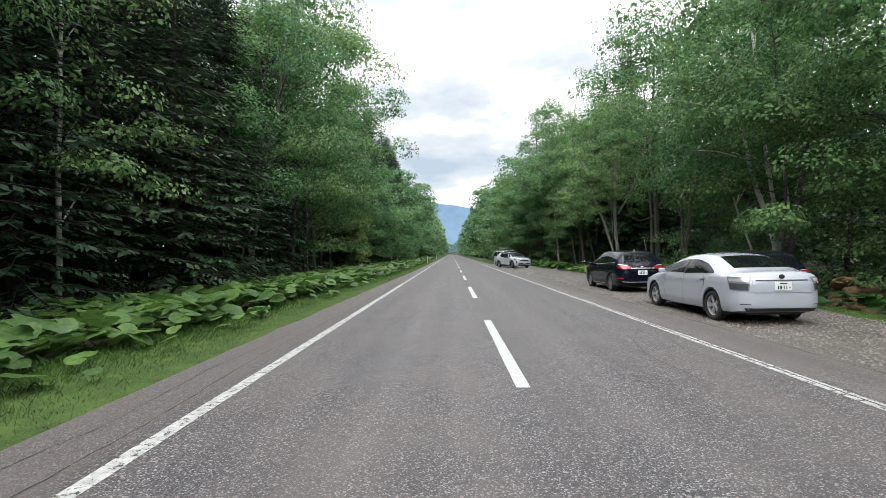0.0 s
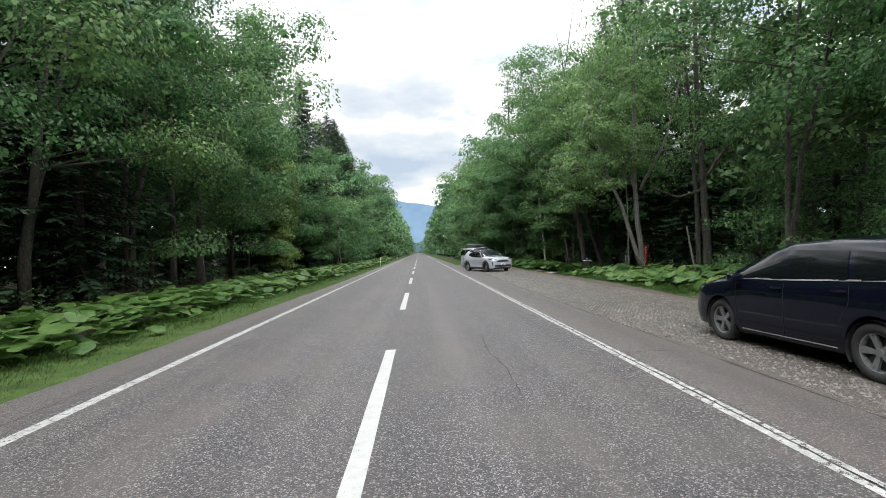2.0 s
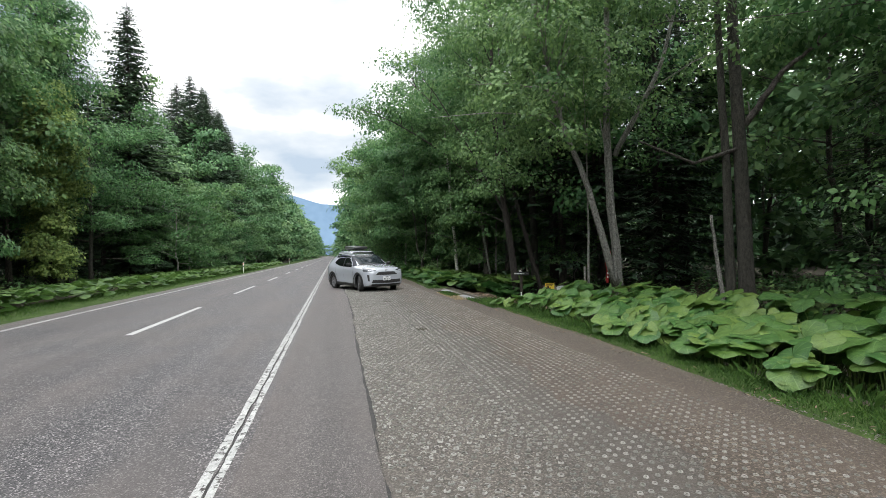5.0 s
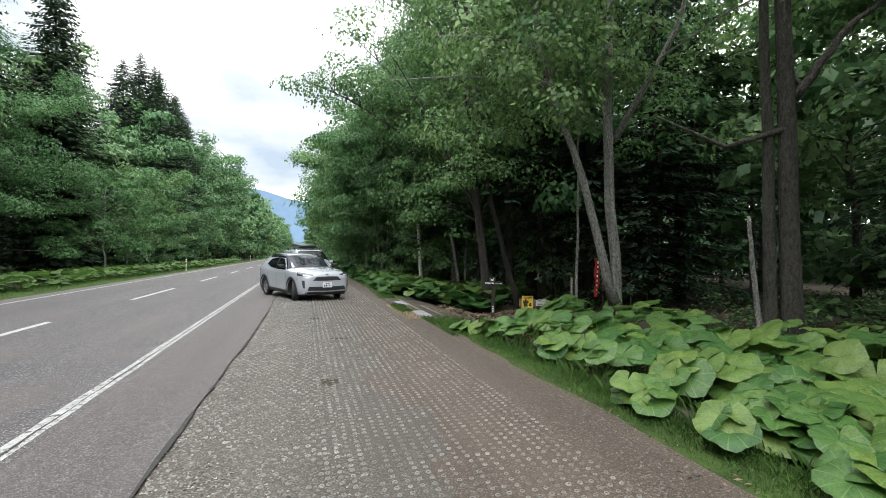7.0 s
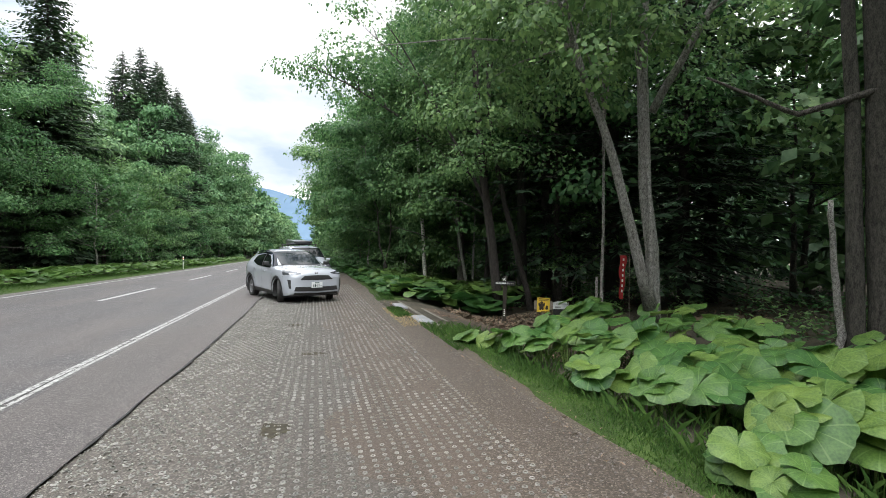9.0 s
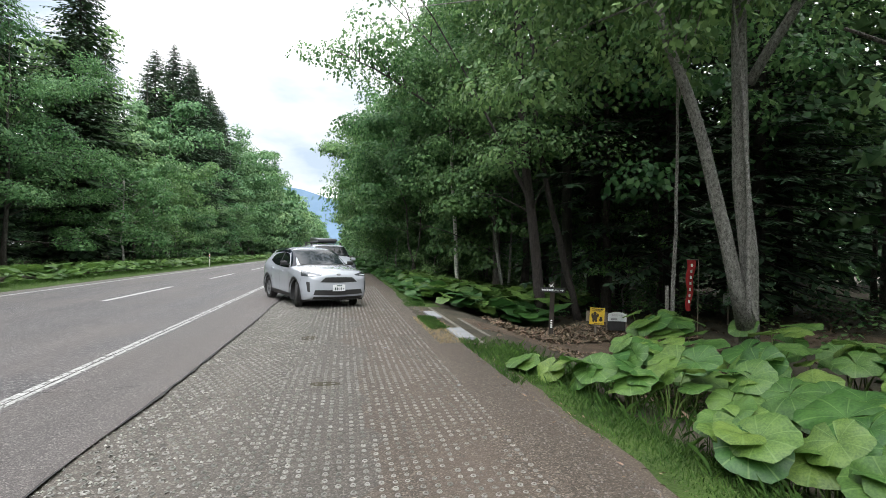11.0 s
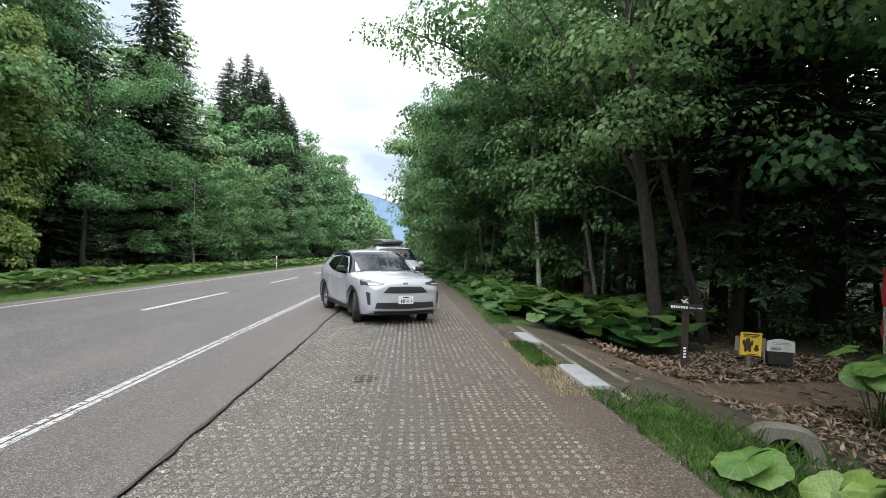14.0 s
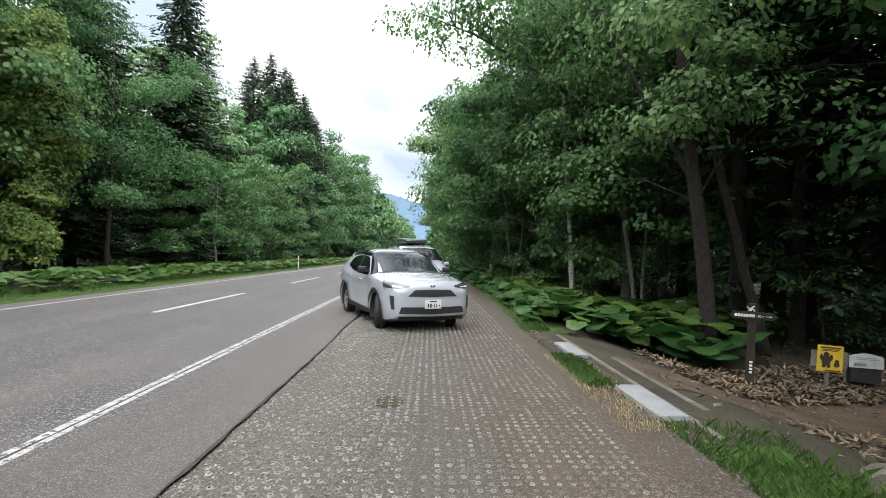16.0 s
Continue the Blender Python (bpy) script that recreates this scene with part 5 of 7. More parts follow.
# black estate car
WAGON = dict(name="estate_car", long=0.945, front=2.2, back=-2.2, half=0.85, axle_f=1.33, axle_r=-1.2, arch=0.345, wheel=0.315, tyre_w=0.19, nose=0.2, tail=0.1, spokes=5, twin=True, rim=plain("grey_alloy", (0.22, 0.22, 0.225), 0.3, 0.5), rim_label="dark alloy rim with bright spokes", mirror=(0.85, 0.93, 1.0),
    top=[(2.2, 0.72), (2.05, 0.84), (1.7, 0.96), (1.3, 1.06), (0.4, 1.44), (0.1, 1.515), (-0.4, 1.545), (-1.2, 1.53), (-1.7, 1.48), (-1.8, 1.44), (-2.1, 1.08), (-2.2, 0.95)],
    belt=[(2.2, 0.62), (2.0, 0.78), (1.4, 0.93), (0.8, 0.98), (0, 1.0), (-1, 1.04), (-1.8, 1.08), (-2.1, 1.0), (-2.2, 0.85)],
    sill=[(2.2, 0.24), (2.0, 0.18), (0, 0.18), (-1.9, 0.22), (-2.2, 0.3)],
    roof_half=[(2.2, 0.55), (1.3, 0.7), (0.4, 0.64), (-0.4, 0.635), (-1.7, 0.62), (-2.1, 0.68), (-2.2, 0.7)],
    front_plate=(2.21, 0.45), rear_plate=(-2.235, 0.73), handles=((0.15, 0.9), (-0.8, 0.93)),
    seams=([(0.95, 0.95), (0.95, 0.6), (0.88, 0.3)], [(0.02, 0.97), (0.04, 0.6), (0.03, 0.3)], [(-0.92, 1.0), (-0.92, 0.8), (-0.78, 0.55)]),
    panels=[])
panel(WAGON, "windscreen", [(0.3, -0.55, 1.42), (0.3, 0.55, 1.42)], [(1.22, -0.64, 1.06), (1.22, 0.64, 1.06)], (0.5, 0, 0.8), M_GLASS, "", False)
panel(WAGON, "rear_window", [(-1.76, 0.5, 1.45), (-1.76, -0.5, 1.45)], [(-2.05, 0.58, 1.12), (-2.05, -0.58, 1.12)], (-0.75, 0, 0.6), M_GLASS, "dark tinted rear window", False)
panel(WAGON, "front_side_window", [(0.75, 0.8, 1.2), (0.3, 0.8, 1.4), (0.05, 0.8, 1.42)], [(0.95, 0.9, 1.02), (0.3, 0.9, 1.03), (0.05, 0.9, 1.04)], (0, 1, 0.3), M_GLASS, "", True)
panel(WAGON, "rear_side_window", [(-0.02, 0.8, 1.43), (-0.8, 0.8, 1.42)], [(-0.02, 0.9, 1.04), (-0.9, 0.9, 1.08)], (0, 1, 0.3), M_GLASS, "", True)
panel(WAGON, "window_trim", [(1.0, 0.9, 1.025), (0, 0.9, 1.04), (-1.75, 0.9, 1.13)], [(1.0, 0.9, 1.005), (0, 0.9, 1.02), (-1.75, 0.9, 1.11)], (0, 1, 0.2), M_CHROME, "thin chrome strip below the side windows", True)
panel(WAGON, "door_pillar", [(0.06, 0.8, 1.43), (-0.03, 0.8, 1.43)], [(0.06, 0.9, 1.04), (-0.03, 0.9, 1.04)], (0, 1, 0.3), M_BLACK, "", True)
panel(WAGON, "quarter_window", [(-0.9, 0.8, 1.42), (-1.6, 0.8, 1.38)], [(-0.98, 0.9, 1.08), (-1.75, 0.9, 1.14)], (0, 1, 0.3), M_GLASS, "", True)
panel(WAGON, "tail_lamp", [(-1.88, 0.8, 1.0), (-2.13, 0.4, 0.97)], [(-1.95, 0.81, 0.89), (-2.17, 0.4, 0.85)], (-0.9, 0.4, 0.0), M_RED, "red wedge-shaped tail lamp", True)
panel(WAGON, "tail_lamp_clear", [(-1.9, 0.76, 1.015), (-2.1, 0.5, 0.995)], [(-1.9, 0.77, 1.0), (-2.12, 0.5, 0.975)], (-0.9, 0.4, 0.1), M_CLEAR, "clear upper strip of the tail lamp", True)
panel(WAGON, "hatch_trim", [(-2.16, 0.42, 0.9), (-2.17, -0.42, 0.9)], [(-2.17, 0.42, 0.875), (-2.18, -0.42, 0.875)], (-1, 0, 0), M_CHROME, "chrome strip across the tailgate", False)
panel(WAGON, "bumper_trim", [(-2.1, 0.8, 0.42), (-2.2, 0.5, 0.4), (-2.2, -0.5, 0.4), (-2.1, -0.8, 0.42)], [(-2.1, 0.8, 0.4), (-2.2, 0.5, 0.38), (-2.2, -0.5, 0.38), (-2.1, -0.8, 0.4)], (-1, 0, 0), M_CHROME, "", False)
panel(WAGON, "rear_reflector", [(-2.02, 0.84, 0.55), (-2.17, 0.66, 0.55)], [(-2.02, 0.84, 0.5), (-2.17, 0.66, 0.5)], (-1, 0.6, 0), M_RED, "", True)
panel(WAGON, "sill_strip", [(0.85, 0.9, 0.27), (-0.75, 0.9, 0.29)], [(0.85, 0.9, 0.255), (-0.75, 0.9, 0.275)], (0, 1, 0), M_CHROME, "", True)
panel(WAGON, "headlamp", [(2.0, 0.45, 0.82), (1.6, 0.78, 0.92)], [(2.1, 0.45, 0.7), (1.75, 0.8, 0.76)], (0.85, 0.5, 0.1), M_LAMP, "", True)
wagon, lay, bvh = car(WAGON, Matrix.Translation((5.77, 18.45, LAYZ)) @ Matrix.Rotation(radians(90.5), 4, "Z"), "glossy black estate car parked on the gravel lay-by", M_BLACK)
ring_lamp(wagon, "badge", 0, 0.93, -2.19, 0.05, 0.05, M_CHROME)
bm = bmesh.new()
bmesh.ops.create_cone(bm, segments=10, cap_ends=True, radius1=0.08, radius2=0.012, depth=0.06, matrix=Matrix.LocRotScale((-1.5, 0, 1.53), Euler((0, -0.35, 0)), (1, 0.3, 1)))
part("aerial_fin", bm, M_WHITE, wagon, "pale shark-fin aerial")
bm = bmesh.new()
box(bm, -2.03, -2.0, -0.3, 0.05, 1.13, 1.15, 0.006)
part("rear_wiper", bm, M_TRIM, wagon)

# dark car beyond the white saloon
dark_car = copy_thing(wagon, Matrix.Translation((7.35, 13.7, LAYZ)) @ Matrix.Rotation(radians(90), 4, "Z") @ Matrix.Diagonal((0.92, 0.97, 0.965, 1)))
for ob in [k for k in dark_car.children if k.name.startswith(("aerial_fin", "badge"))]:
    bpy.data.objects.remove(ob)
tagged(dark_car, "dark blue-black car parked beside the white saloon", "car", "parked cars")

# white van with a roof box
VAN = dict(name="van", lift=0.02, front=2.15, back=-2.15, half=0.845, axle_f=1.4, axle_r=-1.2, arch=0.34, wheel=0.31, tyre_w=0.18, nose=0.13, tail=0.06, spokes=6, twin=False, mirror=(1.0, 0.95, 1.15),
    top=[(2.15, 0.95), (2.0, 1.08), (1.6, 1.2), (1.35, 1.28), (0.75, 1.67), (0.5, 1.75), (0, 1.78), (-1.8, 1.76), (-2.05, 1.68), (-2.15, 1.35)],
    belt=[(2.15, 0.8), (1.9, 0.98), (1.3, 1.05), (0, 1.08), (-2, 1.1), (-2.15, 1.0)],
    sill=[(2.15, 0.24), (1.9, 0.2), (-1.9, 0.22), (-2.15, 0.28)],
    roof_half=[(2.15, 0.62), (1.35, 0.7), (0.75, 0.66), (-2.0, 0.66), (-2.15, 0.68)],
    front_plate=(2.165, 0.42), rear_plate=(-2.165, 0.8), handles=((0.4, 0.98), (-0.3, 0.98)),
    seams=([(1.05, 1.0), (1.0, 0.4)], [(0.2, 1.05), (0.2, 0.3)], [(-0.9, 1.05), (-0.9, 0.4)]),
    panels=[])
panel(VAN, "windscreen", [(0.72, -0.6, 1.64), (0.72, 0.6, 1.64)], [(1.35, -0.68, 1.27), (1.38, 0.68, 1.27)], (0.6, 0, 0.7), M_GLASS, "", False)
panel(VAN, "side_window", [(0.75, 0.8, 1.54), (0.25, 0.8, 1.62)], [(1.1, 0.9, 1.16), (0.25, 0.9, 1.14)], (0, 1, 0.2), M_GLASS, "", True)
panel(VAN, "rear_side_window", [(0.15, 0.8, 1.62), (-0.85, 0.8, 1.62)], [(0.15, 0.9, 1.14), (-0.85, 0.9, 1.14)], (0, 1, 0.2), M_GLASS, "", True)
panel(VAN, "quarter_window", [(-0.95, 0.8, 1.62), (-1.95, 0.8, 1.6)], [(-0.95, 0.9, 1.14), (-2.0, 0.9, 1.16)], (0, 1, 0.2), M_GLASS, "", True)
panel(VAN, "grille", [(2.1, -0.55, 0.86), (2.12, 0.55, 0.86)], [(2.12, -0.5, 0.68), (2.14, 0.5, 0.68)], (1, 0, 0), M_TRIM, "dark grille", False)
panel(VAN, "bumper_intake", [(2.1, -0.6, 0.5), (2.12, 0.6, 0.5)], [(2.12, -0.6, 0.34), (2.14, 0.6, 0.34)], (1, 0, 0), M_TRIM, "", False)
panel(VAN, "headlamp", [(2.0, 0.52, 0.98), (1.8, 0.8, 1.04)], [(2.1, 0.55, 0.82), (1.9, 0.82, 0.84)], (0.85, 0.4, 0.1), M_LAMP, "", True)
van, lay, bvh = car(VAN, Matrix.Translation((5.26, 51.6, LAYZ)) @ Matrix.Rotation(radians(-76), 4, "Z"), "white van with dark windows parked on the lay-by", M_WHITE)
tagged(van, "white van with dark windows parked on the lay-by", "van")
for x in (0.1, -1.2):
    bm = bmesh.new()
    box(bm, x - 0.03, x + 0.03, -0.68, 0.68, 1.82, 1.85, 0.008)
    for g in (1, -1):
        box(bm, x - 0.03, x + 0.03, g * 0.62 - 0.03, g * 0.62 + 0.03, 1.7, 1.83, 0.008)
    part("roof_bar", bm, M_TRIM, van, "black roof bar")
bm = bmesh.new()
box(bm, -1.5, 0.45, -0.42, 0.4, 1.85, 2.08, 0.09)
for v in bm.verts:
    if v.co.x > 0.2 and v.co.z > 1.97:
        v.co.z -= 0.08
for f in bm.faces:
    f.smooth = True
roof_box = part("roof_box", bm, plain("roof_box_black", (0.02, 0.02, 0.022), 0.3, 0, 0.4))
roof_box.matrix_basis = van.matrix_basis.copy()
tagged(roof_box, "glossy black roof box strapped on the van's rack", "roof box")

# ---- butterbur: broad round leaves on stalks ----
def bur_leaf(r, rings=5, n=34):
    """A kidney-shaped leaf with a narrow notch at the stalk, shallow funnel, pleated along the veins. Stalk at the origin, tip along +x."""
    v, f = [(0, 0, -0.02)], []
    ph = [r.uniform(0, 6.28) for _ in range(5)]
    lop = r.uniform(-0.1, 0.1)
    for k in range(1, rings + 1):
        t = k / rings
        for i in range(n):
            a = math.radians(7) + (2 * math.pi - math.radians(14)) * i / (n - 1) - math.pi
            rim = 1 + 0.045 * math.sin(5 * a + ph[0]) + 0.025 * math.sin(13 * a + ph[1]) + lop * math.sin(a) - 0.12 * math.exp(-(((abs(a) - math.pi) / 0.22) ** 2))
            rad = t * (0.96 + 0.06 * math.cos(a) + 0.06 * math.sin(a) ** 2) * (1 + (rim - 1) * t)
            z = 0.2 * t - 0.2 * t**3 + 0.016 * math.cos(11 * a + ph[4]) * t + 0.08 * t * t * math.sin(2 * a + ph[2]) + 0.05 * t**3 * math.sin(5 * a + ph[3])
            v.append((rad * math.cos(a), rad * math.sin(a), z))
    for i in range(n - 1):
        f.append((0, 1 + i, 2 + i))
        for k in range(rings - 1):
            a = 1 + k * n + i
            f.append((a, a + n, a + n + 1, a + 1))
    return np.array(v), f


lr = random.Random(3)
BUR = [bur_leaf(lr) for _ in range(6)]
BUR_MESH = [mesh_of("butterbur_leaf", [tuple(p) for p in v], f, M_BUR_VEIN, True) for v, f in BUR]
BUR_LOW = [bur_leaf(lr, 2, 12) for _ in range(6)]


def stalk_mesh():
    v, f = [], []
    tube(v, f, [(0, 0, 0), (0.02, 0, 0.5), (0, 0, 1)], [0.011, 0.009, 0.007], 5, False)
    return mesh_of("leaf_stalk", v, f, M_BUR_STEM, True)


STALK = stalk_mesh()


def stalk_pose(a, b):
    d = Vector(b) - Vector(a)
    return Matrix.Translation(a) @ d.to_track_quat("Z", "X").to_matrix().to_4x4() @ Matrix.Diagonal((1, 1, d.length, 1))


def butterbur(x, y, n, size, tall, label="butterbur plant with large round bright green leaves"):
    root = new("butterbur")
    root.empty_display_size = 0.2
    z0 = ground_z(x, y) - 0.02
    root.matrix_basis = Matrix.Translation((x, y, z0))
    tagged(root, label, "butterbur", "butterbur plants by the lay-by")
    a0 = lr.uniform(0, 6.28)
    for i in range(n):
        a = a0 + i * 2.4 + lr.uniform(-0.4, 0.4)
        reach = lr.uniform(0.08, 0.42) * tall
        h = tall * lr.uniform(0.6, 1.05)
        tip = Vector((reach * math.cos(a), reach * math.sin(a), h))
        leaf = new("leaf", lr.choice(BUR_MESH))
        leaf.parent = root
        s = size * lr.uniform(0.6, 1.25)
        leaf.matrix_basis = Matrix.Translation(tip) @ Matrix.Rotation(lr.uniform(-0.6, 0.05), 4, "Y") @ Euler((lr.uniform(-0.3, 0.3), lr.uniform(-0.05, 0.45), a)).to_matrix().to_4x4() @ Matrix.Scale(s, 4)
        st = new("stalk", STALK)
        st.parent = root
        st.matrix_basis = stalk_pose((0.03 * math.cos(a), 0.03 * math.sin(a), 0), tip)
    return root


def bur_free(x, y):
    """True where the path mouth, the drain and the signs leave the ground bare."""
    return (x > 7.9 and 39.4 < y < 43.6) or (y > 36.6 and x < 11.4)


for y0, y1, count in ((21, 39.4, 288),):
    made = 0
    while made < count:
        x, y = lr.uniform(8.2, 13.2), lr.uniform(y0, y1)
        if bur_free(x, y) or (x > 12.2 and lr.random() < 0.4) or (y > 34.3 and lr.random() < 0.6):
            continue
        near = min(1.0, (x - 8.1) / 1.5)
        butterbur(x, y, 5, 0.15 + 0.1 * near, 0.2 + 0.46 * near + 0.35 * ease(9.6, 12, x))
        made += 1


for x, y, z in ((8.12, 36.8, 0.18), (8.3, 36.35, 0.26), (8.5, 35.9, 0.34), (8.75, 35.5, 0.4), (9.2, 36.6, 0.36), (10.2, 37.3, 0.8), (10.6, 36.9, 0.7), (11.0, 37.3, 0.8)):
    butterbur(x, y, 3, 0.17 + 0.1 * z, z, "small butterbur plant with pale green leaves")


def bur_bed(name, count, place, seed, size, tall, cut=BUR_LOW):
    """A bed of butterbur leaves as one mesh."""
    r = random.Random(seed)
    vs, fs, base = [], [], 0
    for _ in range(count):
        x, y, k = place(r)
        if x is None:
            continue
        lv, lf = cut[r.randrange(6)]
        s = size * r.uniform(0.55, 1.25) * (0.6 + 0.4 * k)
        m = np.array(Euler((r.uniform(-0.4, 0.4), r.uniform(-0.1, 0.5), r.uniform(0, 6.28))).to_matrix())
        z = ground_z(x, y) + tall * r.uniform(0.35, 1.0) * (0.35 + 0.65 * k)
        vs.append(lv @ m.T * s + np.array([x, y, z]))
        fs += [tuple(base + i for i in q) for q in lf]
        base += len(lv)
    return tagged(new(name, mesh_of(name, np.concatenate(vs).tolist(), fs, M_BUR, True)), "bed of broad round green butterbur leaves", "butterbur", kind="stuff")


def left_bed(r):
    y = -4 + 46 * r.random() if r.random() < 0.5 else 40 + 75 * r.random()
    x = r.uniform(-10.4, -4.8)
    edge = -5.75 + 0.3 * ease(11, 19, y) + 0.45 * ease(28, 48, y) + 0.5 * noise.noise((0, y * 0.25, 7))
    if x > edge and r.random() < 0.8:
        return None, 0, 0
    return x, y, min(1.0, max(0.2, (-x - 4.6) / 1.2))


def right_bed(r):
    y = r.uniform(43.4, 100)
    edge = 8.0 + 0.2 * noise.noise((2, y * 0.3, 7)) - 1.3 * ease(58, 66, y)
    x = r.uniform(edge, edge + 4.2)
    if y < 44.6 and x < 8.7:
        return None, 0, 0
    return x, y, min(1.0, (x - edge) / 0.8)


def edge_bed(r):
    """Tall plants between the drain and the first trunks."""
    x, y = r.uniform(8.3, 14.2), r.uniform(43.3, 57)
    if y < 44.4 + 0.35 * (x - 8.3) and r.random() < 0.75 or y < 43.2 + 0.3 * (x - 8.3):
        return None, 0, 0
    return x, y, min(1.0, (x - 8.0) / 1.6, 0.35 + (y - 43) / 2)


def start_bed(r):
    x, y = r.uniform(8.8, 12.5), r.uniform(-2, 22)
    if x > 9.6 and 10.5 < y < 16.5 and y > 0.98 * x + 1.5:
        return None, 0, 0
    return x, y, 0.8


bur_bed("butterbur_bed_west", 7000, left_bed, 81, 0.235, 0.66)
bur_bed("butterbur_bed_east", 3000, right_bed, 82, 0.29, 0.6)
bur_bed("butterbur_bed_edge", 1500, edge_bed, 84, 0.27, 0.85, [bur_leaf(lr, 3, 20) for _ in range(6)])
bur_bed("butterbur_bed_start", 900, start_bed, 83, 0.29, 0.55)


# ---- grass ----
def grass(name, count, place, seed, label="fresh green grass blades on the verge", material=M_GRASS):
    r = np.random.default_rng(seed)
    p, h = place(r, count)
    n = len(p)
    az = r.random(n) * 6.28
    side = np.stack([np.cos(az), np.sin(az), np.zeros(n)], 1)
    lean = np.stack([-np.sin(az), np.cos(az), np.zeros(n)], 1) * (r.random(n) * 0.7)[:, None] + np.array([0, 0, 1])
    hh, w = h[:, None], (0.003 + 0.003 * r.random(n) + 0.018 * h)[:, None]
    v = np.stack([p - side * w * 0.5, p + side * w * 0.5, p + lean * hh * 0.6 + side * w * 0.4, p + lean * hh + np.array([0, 0, -0.12]) * hh + lean * np.array([1, 1, 0]) * hh * 0.35], 1)
    return tagged(new(name, quads(name, v.reshape(-1, 3), np.arange(4 * n).reshape(-1, 4), material)), label, "grass", kind="stuff")


def verge_west(r, n):
    y = -2 + 90 * r.random(n) ** 1.7
    t = r.random(n) ** 0.8
    x = np.array([left_x(b) for b in y]) - 0.01 - 2.3 * t + 0.06 * np.sin(y * 5)
    z = np.array([ground_z(a, b) for a, b in zip(x, y)])
    return np.stack([x, y, z], 1), (0.03 + 0.16 * t**1.5) * (0.6 + 0.8 * r.random(n))


def verge_east(r, n):
    y = 0 + 62 * r.random(n)
    y = np.where(r.random(n) < 0.6, 26 + 20 * r.random(n), y)
    t = r.random(n)
    x = np.array([verge_x(b) for b in y]) + 0.01 + 0.6 * t + 0.06 * np.sin(y * 2.1)
    keep = ~((y > 38.2) & (y < 43.8) & ((r.random(n) < 0.93) | (y > 38.8) & (x > 7.8)))
    x, y, t = x[keep], y[keep], t[keep]
    z = np.array([ground_z(a, b) for a, b in zip(x, y)])
    return np.stack([x, y, z], 1), (0.02 + 0.075 * t) * (0.4 + 1.0 * r.random(len(x)) ** 1.5)


grass("verge_grass_west", 54000, verge_west, 91)
grass("verge_grass_east", 55000, verge_east, 92)


def weeds(r, n):
    x, y = 8.3 + 5 * r.random(n), 21 + 17 * r.random(n)
    z = np.array([ground_z(a, b) for a, b in zip(x, y)])
    return np.stack([x, y, z], 1), 0.06 + 0.2 * r.random(n) ** 2


grass("weeds_under_butterbur", 16000, weeds, 93, "low green weeds below the butterbur leaves")

# ---- lay-by: dirt track, ring grid, seams, cracks ----
setting("dirt_track", mesh_of("dirt_track", *strip(6.15, lambda y: verge_x(y) + 0.03, 15, 62, -0.019, 0.25, 0.55, 0.1, 12), M_TRACK), "brown trodden earth along the lay-by's edge", "track")


def ring_field(name, x0, x1, y0, y1, pitch, seed):
    """Small open rings of a plastic ground grid, pressed into the gravel."""
    r = random.Random(seed)
    v, f = [], []
    seg, single = 7, None
    nxr, nyr = int((x1 - x0) / pitch), int((y1 - y0) / pitch)
    for j in range(nyr):
        for i in range(nxr):
            x = x0 + i * pitch + (0.5 * (j % 2) * pitch if x0 + i * pitch < 5.3 else 0)
            y = y0 + j * pitch + r.uniform(-0.004, 0.004)
            x += 0.02 * noise.noise((1, y * 0.4, 3)) + r.uniform(-0.004, 0.004)
            if x < seam_x(y) + 0.04:
                continue
            cover = noise.noise((x * 0.55, y * 0.3, 2)) + 0.35 * noise.noise((x * 2.1, y * 1.7, 5)) + 0.18 * ease(6.3, 7.2, x) + 0.3 * math.exp(-(((x - 5.75) / 0.3) ** 2))
            if cover > 0.62 + r.uniform(-0.16, 0.16) or r.random() < 0.08:
                continue
            if 36.5 <= y < 37.35 and x < 7.0:
                # the rings of one stretch are pieces of their own
                me = single or mesh_of("grid_ring", [(q * math.cos(2 * math.pi * k / seg), q * math.sin(2 * math.pi * k / seg), dz) for q, dz in ((0.0195, -0.006), (0.0165, 0.003), (0.0098, 0.003)) for k in range(seg)], [(a * seg + k, a * seg + (k + 1) % seg, (a + 1) * seg + (k + 1) % seg, (a + 1) * seg + k) for a in (0, 1) for k in range(seg)], M_RING)
                single = me
                ring = new("grid_ring", me)
                ring.parent = lay_by
                ring.matrix_basis = Matrix.Translation((x, y, -0.018 + r.uniform(0.0, 0.007))) @ Matrix.Rotation(r.uniform(0, 6.28), 4, "Z")
                continue
            worn = x < 5.35 + 0.3 * noise.noise((4, y * 0.5, 0))
            z, b, s = -0.018 + r.uniform(0.0, 0.006), len(v), r.uniform(0.95, 1.3) if worn else r.uniform(0.88, 1.08)
            gap = r.randrange(seg) if worn and r.random() < 0.75 else -9
            for rad, dz in ((0.0195 * s, -0.006), (0.0165 * s, 0.003), (0.0098 * s, 0.003)):
                v += [(x + rad * math.cos(2 * math.pi * k / seg), y + rad * math.sin(2 * math.pi * k / seg), z + dz) for k in range(seg)]
            for k in range(seg):
                k2 = (k + 1) % seg
                if gap >= 0 and (k - gap) % seg < 2:
                    continue
                f += [(b + k, b + k2, b + seg + k2, b + seg + k), (b + seg + k, b + seg + k2, b + 2 * seg + k2, b + 2 * seg + k)]
    return tagged(new(name, mesh_of(name, v, f, M_RING)), "rows of small pale plastic grid rings pressed in gravel", "ground grid", kind="stuff")


ring_field("ground_grid_rings", 4.2, 7.35, 20.5, 51, 0.084, 7)


